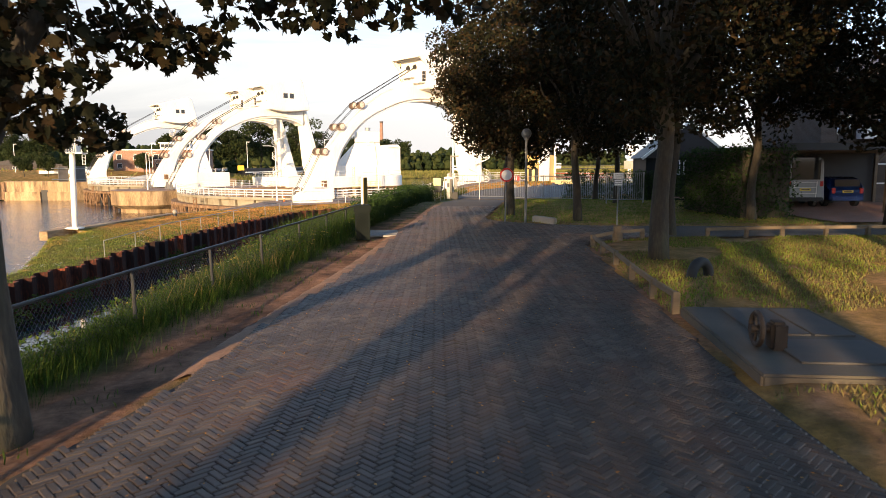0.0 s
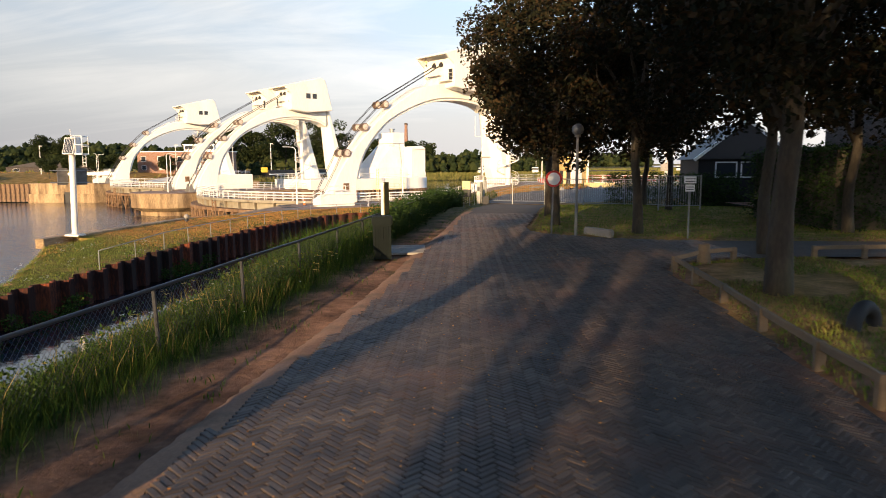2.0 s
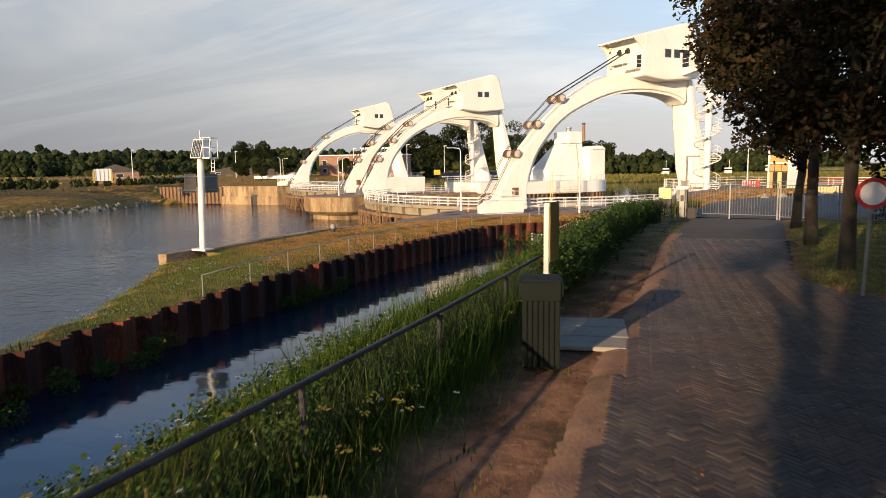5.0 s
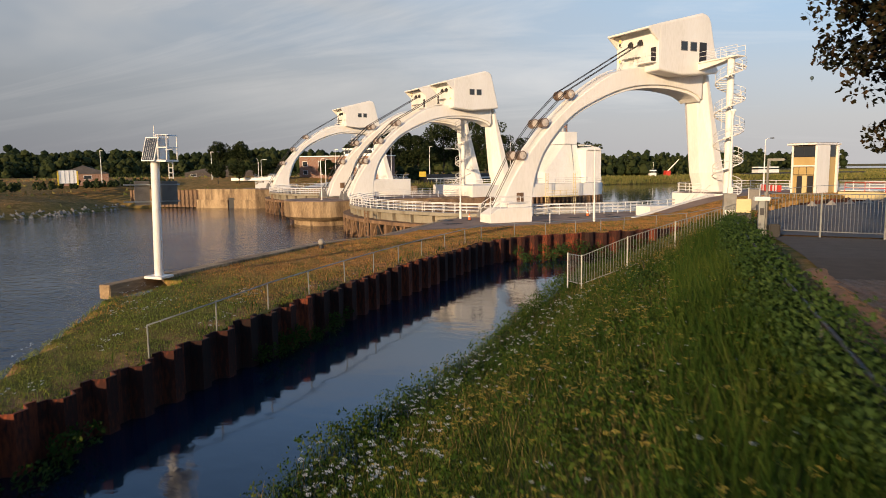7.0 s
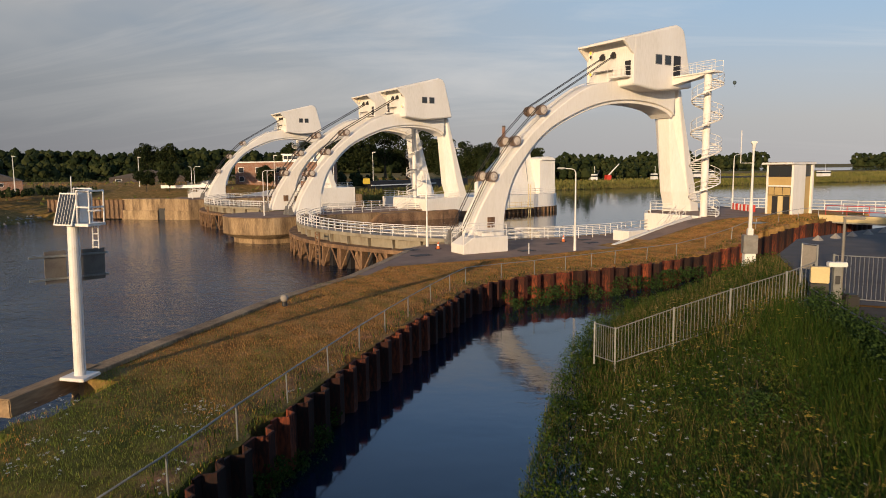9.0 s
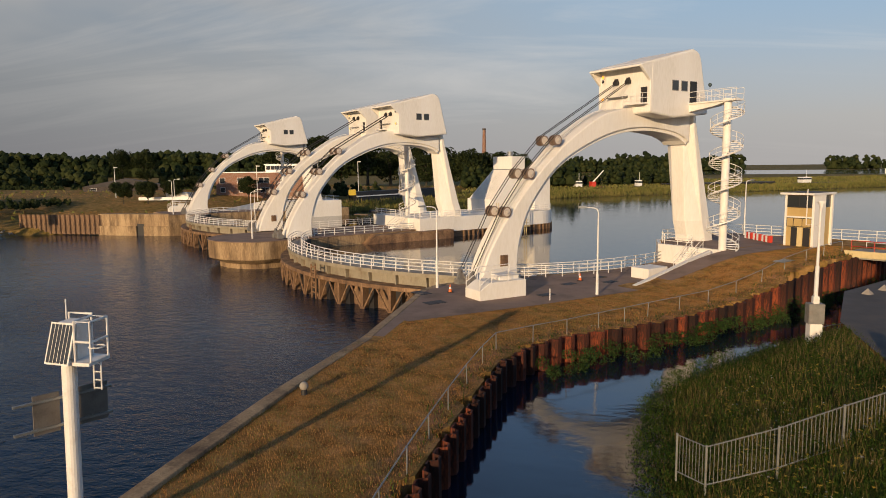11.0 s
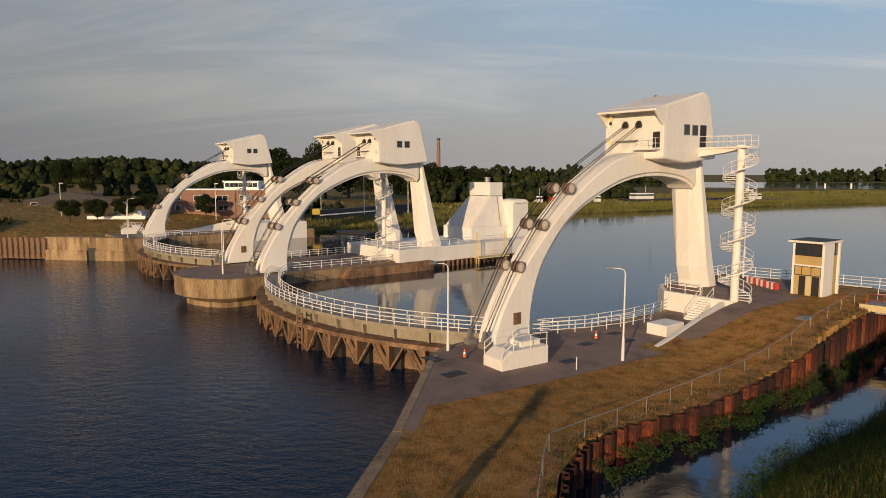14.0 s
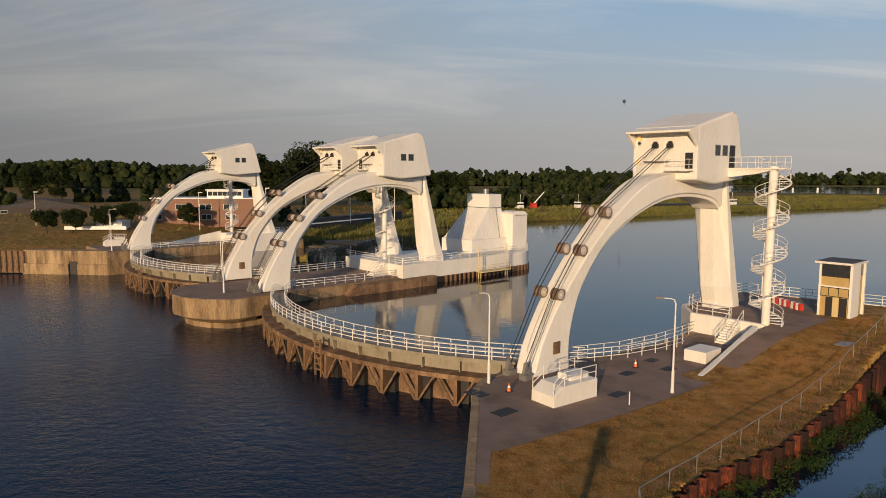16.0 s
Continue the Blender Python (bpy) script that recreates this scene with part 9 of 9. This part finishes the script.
bm = bmesh.new(); box(bm, 0, 3.4, 0, 0.25, 0.4, 3.2); part("board", bm, M_SIGN_WHITE, bx_)
for x in (-0.3, 3.4):
    bm = bmesh.new(); box(bm, x, x + 0.3, -0.1, 0.4, 0, 3.0); part("post", bm, M_YELLOW, bx_)
for k in range(4):
    bm = bmesh.new(); box(bm, 0.25 + k * 0.85, 0.32 + k * 0.85, -0.06, 0.0, 0.4, 3.2); part("stiffener", bm, M_GALV, bx_)
bm = bmesh.new(); box(bm, 0, 14, 0, 0.4, -0.2, 0.6)
tagged(part("garden_wall", bm, M_SIGN_WHITE), "long low white wall by the lock", "wall").matrix_basis = pose(-113, 191, 0.1, 0, 0, 3)
bm = bmesh.new(); box(bm, 0, 6, 0, 5, -0.2, 1.6)
tagged(part("white_shed", bm, M_SIGN_WHITE), "small flat white shed near the lock", "shed").matrix_basis = pose(-107, 193.5, 0.1, 0, 0, 3)
# lock walls and moored craft
M_HULL = plain("dull_red_hull", (0.16, 0.03, 0.025), 0.6)
lk = thing("lock_wall", "black steel lock wall with a white rail", "lock wall", pose(-62, 214, 0, 0, 0, 62), kind="structure")
bm = bmesh.new(); box(bm, 0, 48, 0, 3, -6, 0.9); part("wall", bm, M_DARK, lk)
bm = bmesh.new(); box(bm, 0, 30, -0.3, 0.0, -0.5, -0.2); part("white_band", bm, M_SIGN_WHITE, lk)


def vessel(m, L, B, hull, label, cabin=True, crane=False):
    t = thing("work_boat", label, "boat", m)
    bm = bmesh.new()
    prism(bm, [(0, -B / 2), (L * 0.8, -B / 2), (L, -B * 0.1), (L, B * 0.1), (L * 0.8, B / 2), (0, B / 2)], -1.0, 1.3)
    soften(part("hull", bm, hull, t), 0.15)
    if cabin:
        bm = bmesh.new(); box(bm, L * 0.08, L * 0.25, -B * 0.35, B * 0.35, 1.3, 4.0, bevel=0.15); part("wheelhouse", bm, M_SIGN_WHITE, t)
        bm = bmesh.new(); box(bm, L * 0.075, L * 0.255, -B * 0.36, B * 0.36, 2.8, 3.5); part("window_band", bm, M_GLASS, t)
        bm = bmesh.new(); tube(bm, (L * 0.2, 0, 4.0), (L * 0.2, 0, 7.5), 0.08, n=6); part("mast", bm, M_SIGN_WHITE, t)
    if crane:
        bm = bmesh.new(); box(bm, L * 0.5, L * 0.62, -1.4, 1.4, 1.3, 3.6, bevel=0.1); part("crane_cab", bm, M_RED_BARRIER, t)
        bm = bmesh.new(); tube(bm, (L * 0.55, 0, 3.0), (L * 0.85, 0, 8.5), 0.35, 0.2, n=6); part("jib", bm, M_SIGN_WHITE, t)
    return t


vessel(pose(4, 332, -3.2, 0, 0, 20), 18, 5, M_HULL, "red work barge with a crane moored behind the far bank", True, True)
vessel(pose(48, 352, -2.4, 0, 0, 25), 62, 7, M_DARK, "long black barge with a white wheelhouse moored behind the bank")
vessel(pose(-45, 196, -4.6, 0, 0, 150), 12, 4.0, M_DARK, "dark low pontoon moored at the lock", False)
vessel(pose(32, 340, -3.2, 0, 0, 22), 13, 4, M_DARK, "small dark tug with a white wheelhouse moored behind the bank")
vessel(pose(-22, 326, -3.2, 0, 0, 18), 24, 5, M_HULL, "rusty red barge moored behind the far bank", False)
vessel(pose(112, 372, -3.0, 0, 0, 25), 30, 5, M_DARK, "black barge with a white wheelhouse behind the meadow")
bm = bmesh.new(); box(bm, 0, 1.9, 0, 1.5, -0.3, 1.2, bevel=0.1)
tagged(part("yellow_excavator_cab", bm, M_YELLOW), "yellow machine standing by the lock", "machine").matrix_basis = pose(-62, 206, 0.6, 0, 0, 20)
bm = bmesh.new(); box(bm, 0, 4, 0, 1.8, -0.4, 0.35, bevel=0.05)
tagged(part("steel_float", bm, M_TIMBER), "weathered brown steel float moored by the pier", "float").matrix_basis = pose(-52, 190, -3.9, 0, 0, 160)
for i, (x, y, h) in enumerate(((-70, 205, 9), (-64, 224, 9), (-52, 226, 10), (-40, 232, 10), (-85, 200, 8), (-125, 200, 8), (-138, 170, 8))):
    t = thing("street_lamp", "pale lamp post by the lock", "street lamp", pose(x, y, 0.3), "lock lamps")
    bm = bmesh.new(); tube(bm, (0, 0, -1), (0, 0, h), 0.12, 0.07, n=8); part("pole", bm, M_WHITE_METAL, t)
    bm = bmesh.new(); box(bm, -0.1, 0.9, -0.15, 0.15, h - 0.1, h + 0.1); part("lamp_head", bm, M_GALV, t)
# factory chimney
ch = thing("factory_chimney", "tall brick factory chimney on the horizon", "chimney", pose(-58, 690, 0))
bm = bmesh.new(); tube(bm, (0, 0, -2), (0, 0, 43), 2.4, 1.5, n=14); part("shaft", bm, M_BRICK, ch)
bm = bmesh.new(); tube(bm, (0, 0, 42), (0, 0, 43.6), 1.75, 1.75, n=14); part("rim", bm, M_BRICK_DARK, ch)
# stones along the far downstream shore
rng = np.random.default_rng(5)
line = [weir_xy(*p) for p in ((180, -26), (110, -72), (78, -97), (66, -108), (54, -128))]
pts = []
for (ax, ay), (cx2, cy2) in zip(line, line[1:]):
    L = math.hypot(cx2 - ax, cy2 - ay)
    for k in range(int(L / 0.16)):
        f = rng.uniform()
        pts.append((ax + (cx2 - ax) * f + rng.normal(0, 0.7), ay + (cy2 - ay) * f + rng.normal(0, 0.7)))
P = np.array(pts)
shape = np.array([(1, 0, 0), (-1, 0, 0), (0, 1, 0), (0, -1, 0), (0, 0, 0.9), (0, 0, -0.9)])
n = len(P)
sz = rng.uniform(0.25, 0.55, (n, 1, 1)) * rng.uniform(0.7, 1.3, (n, 6, 1))
zz = np.maximum(land(P[:, 0], P[:, 1])[0], W_DOWN - 0.1) + 0.1
V = shape[None] * sz + np.stack([P[:, 0], P[:, 1], zz], 1)[:, None]
F = (np.arange(n)[:, None, None] * 6 + np.array([(0, 2, 4), (2, 1, 4), (1, 3, 4), (3, 0, 4), (2, 0, 5), (1, 2, 5), (3, 1, 5), (0, 3, 5)])[None]).reshape(-1, 3)
tagged(sheet("riprap", V.reshape(-1, 3), F, M_STONE), "rough grey stones along the far shore", "stones", kind="stuff")
# rubble under the end of the quay
ry_ = rng.uniform(27, 42.4, 260)
P = np.stack([np.interp(ry_, [p[1] for p in WEST], [p[0] for p in WEST]) + rng.uniform(-0.1, 1.0, 260), ry_], 1)
n = len(P)
sz = rng.uniform(0.1, 0.22, (n, 1, 1)) * rng.uniform(0.7, 1.3, (n, 6, 1))
zz = np.clip(land(P[:, 0], P[:, 1])[0], W_DOWN - 0.1, -2.4)
V = shape[None] * sz + np.stack([P[:, 0], P[:, 1], zz], 1)[:, None]
F = (np.arange(n)[:, None, None] * 6 + np.array([(0, 2, 4), (2, 1, 4), (1, 3, 4), (3, 0, 4), (2, 0, 5), (1, 2, 5), (3, 1, 5), (0, 3, 5)])[None]).reshape(-1, 3)
tagged(sheet("riprap", V.reshape(-1, 3), F, M_STONE), "rubble stones under the end of the quay", "stones", kind="stuff")
# rubble below the end of the coping
M_RUBBLE = material("dark_rubble", [(0.045, 0.038, 0.030), (0.11, 0.09, 0.07)], 0.95, 0, 1.5, 20.0, 0.5, 0.02)
ry_ = rng.uniform(36.0, 45.4, 520)
P = np.stack([np.interp(ry_, [p[1] for p in WEST + QUAY[:2]], [p[0] for p in WEST + QUAY[:2]]) + rng.uniform(-0.2, 1.0, 520), ry_], 1)
n = len(P)
sz = rng.uniform(0.1, 0.24, (n, 1, 1)) * rng.uniform(0.7, 1.3, (n, 6, 1))
zz = np.clip(land(P[:, 0], P[:, 1])[0], W_DOWN - 0.1, -2.6)
V = shape[None] * sz + np.stack([P[:, 0], P[:, 1], zz], 1)[:, None]
F = (np.arange(n)[:, None, None] * 6 + np.array([(0, 2, 4), (2, 1, 4), (1, 3, 4), (3, 0, 4), (2, 0, 5), (1, 2, 5), (3, 1, 5), (0, 3, 5)])[None]).reshape(-1, 3)
tagged(sheet("riprap", V.reshape(-1, 3), F, M_RUBBLE), "dark rubble stones below the end of the coping", "stones", kind="stuff")
# reeds along the far bank
rng = np.random.default_rng(9)
line = [weir_xy(*p) for p in ((-16, -112), (-60, -127), (-116, -128), (-157, -119), (-228, -110), (-346, -86))]
px_, py_ = [], []
for (ax, ay), (cx2, cy2) in zip(line, line[1:]):
    L = math.hypot(cx2 - ax, cy2 - ay)
    n = int(L * 110)
    f = rng.uniform(0, 1, n)
    off = rng.uniform(0.2, 9, n)
    off *= rng.choice((-1.0, 1.0), n)
    px_.append(ax + (cx2 - ax) * f + (cy2 - ay) / L * off); py_.append(ay + (cy2 - ay) * f - (cx2 - ax) / L * off)
px_, py_ = np.concatenate(px_), np.concatenate(py_)
d, _, _ = poly_distance(px_, py_, LEFT_LAND)
k = d < 0
blades(px_[k], py_[k], np.maximum(land(px_[k], py_[k])[0], W_UP), 1.3, 0.09, rng, M_GRASS_REED, "reeds", "green and straw reeds along the far bank", "reeds", lean=0.25)
# meadow growth behind the reeds and on the far slopes
mx2, my2 = scatter(160000, -260, 420, 120, 520, rng, lambda x, y: np.ones(len(x), bool))
d, _, _ = poly_distance(mx2, my2, LEFT_LAND)
dpond, _, _ = poly_distance(mx2, my2, POND)
k = (d < -3) & (d > -90) & (dpond > 0)
mx2, my2 = mx2[k], my2[k]
near_river = rng.uniform(0, 1, len(mx2)) < np.where(mx2 > -40, 0.75, 0.04)
mz2 = land(mx2, my2)[0]
turf(mx2[near_river], my2[near_river], mz2[near_river], 0.8, 0.45, rng, M_GRASS_REED, "meadow_grass", "rough green and straw meadow along the far bank")
turf(mx2[~near_river], my2[~near_river], mz2[~near_river], 0.14, 0.06, rng, M_GRASS_DRY, "meadow_grass", "dry golden grass on the far slopes")
# hot-air balloon far off
hb = thing("hot_air_balloon", "tiny dark hot-air balloon in the sky", "balloon", pose(360, 1535, 172))
bm = bmesh.new(); bmesh.ops.create_uvsphere(bm, u_segments=14, v_segments=10, radius=3.8)
for v in bm.verts:
    if v.co.z < 0:
        v.co.x *= 1 + v.co.z / 9; v.co.y *= 1 + v.co.z / 9; v.co.z *= 1.35
part("envelope", bm, plain("balloon_cloth", (0.06, 0.09, 0.10), 0.7), hb, smooth=True)
bm = bmesh.new(); box(bm, -0.7, 0.7, -0.7, 0.7, -7.8, -6.9); part("basket", bm, M_TIMBER, hb)
bricks_last()
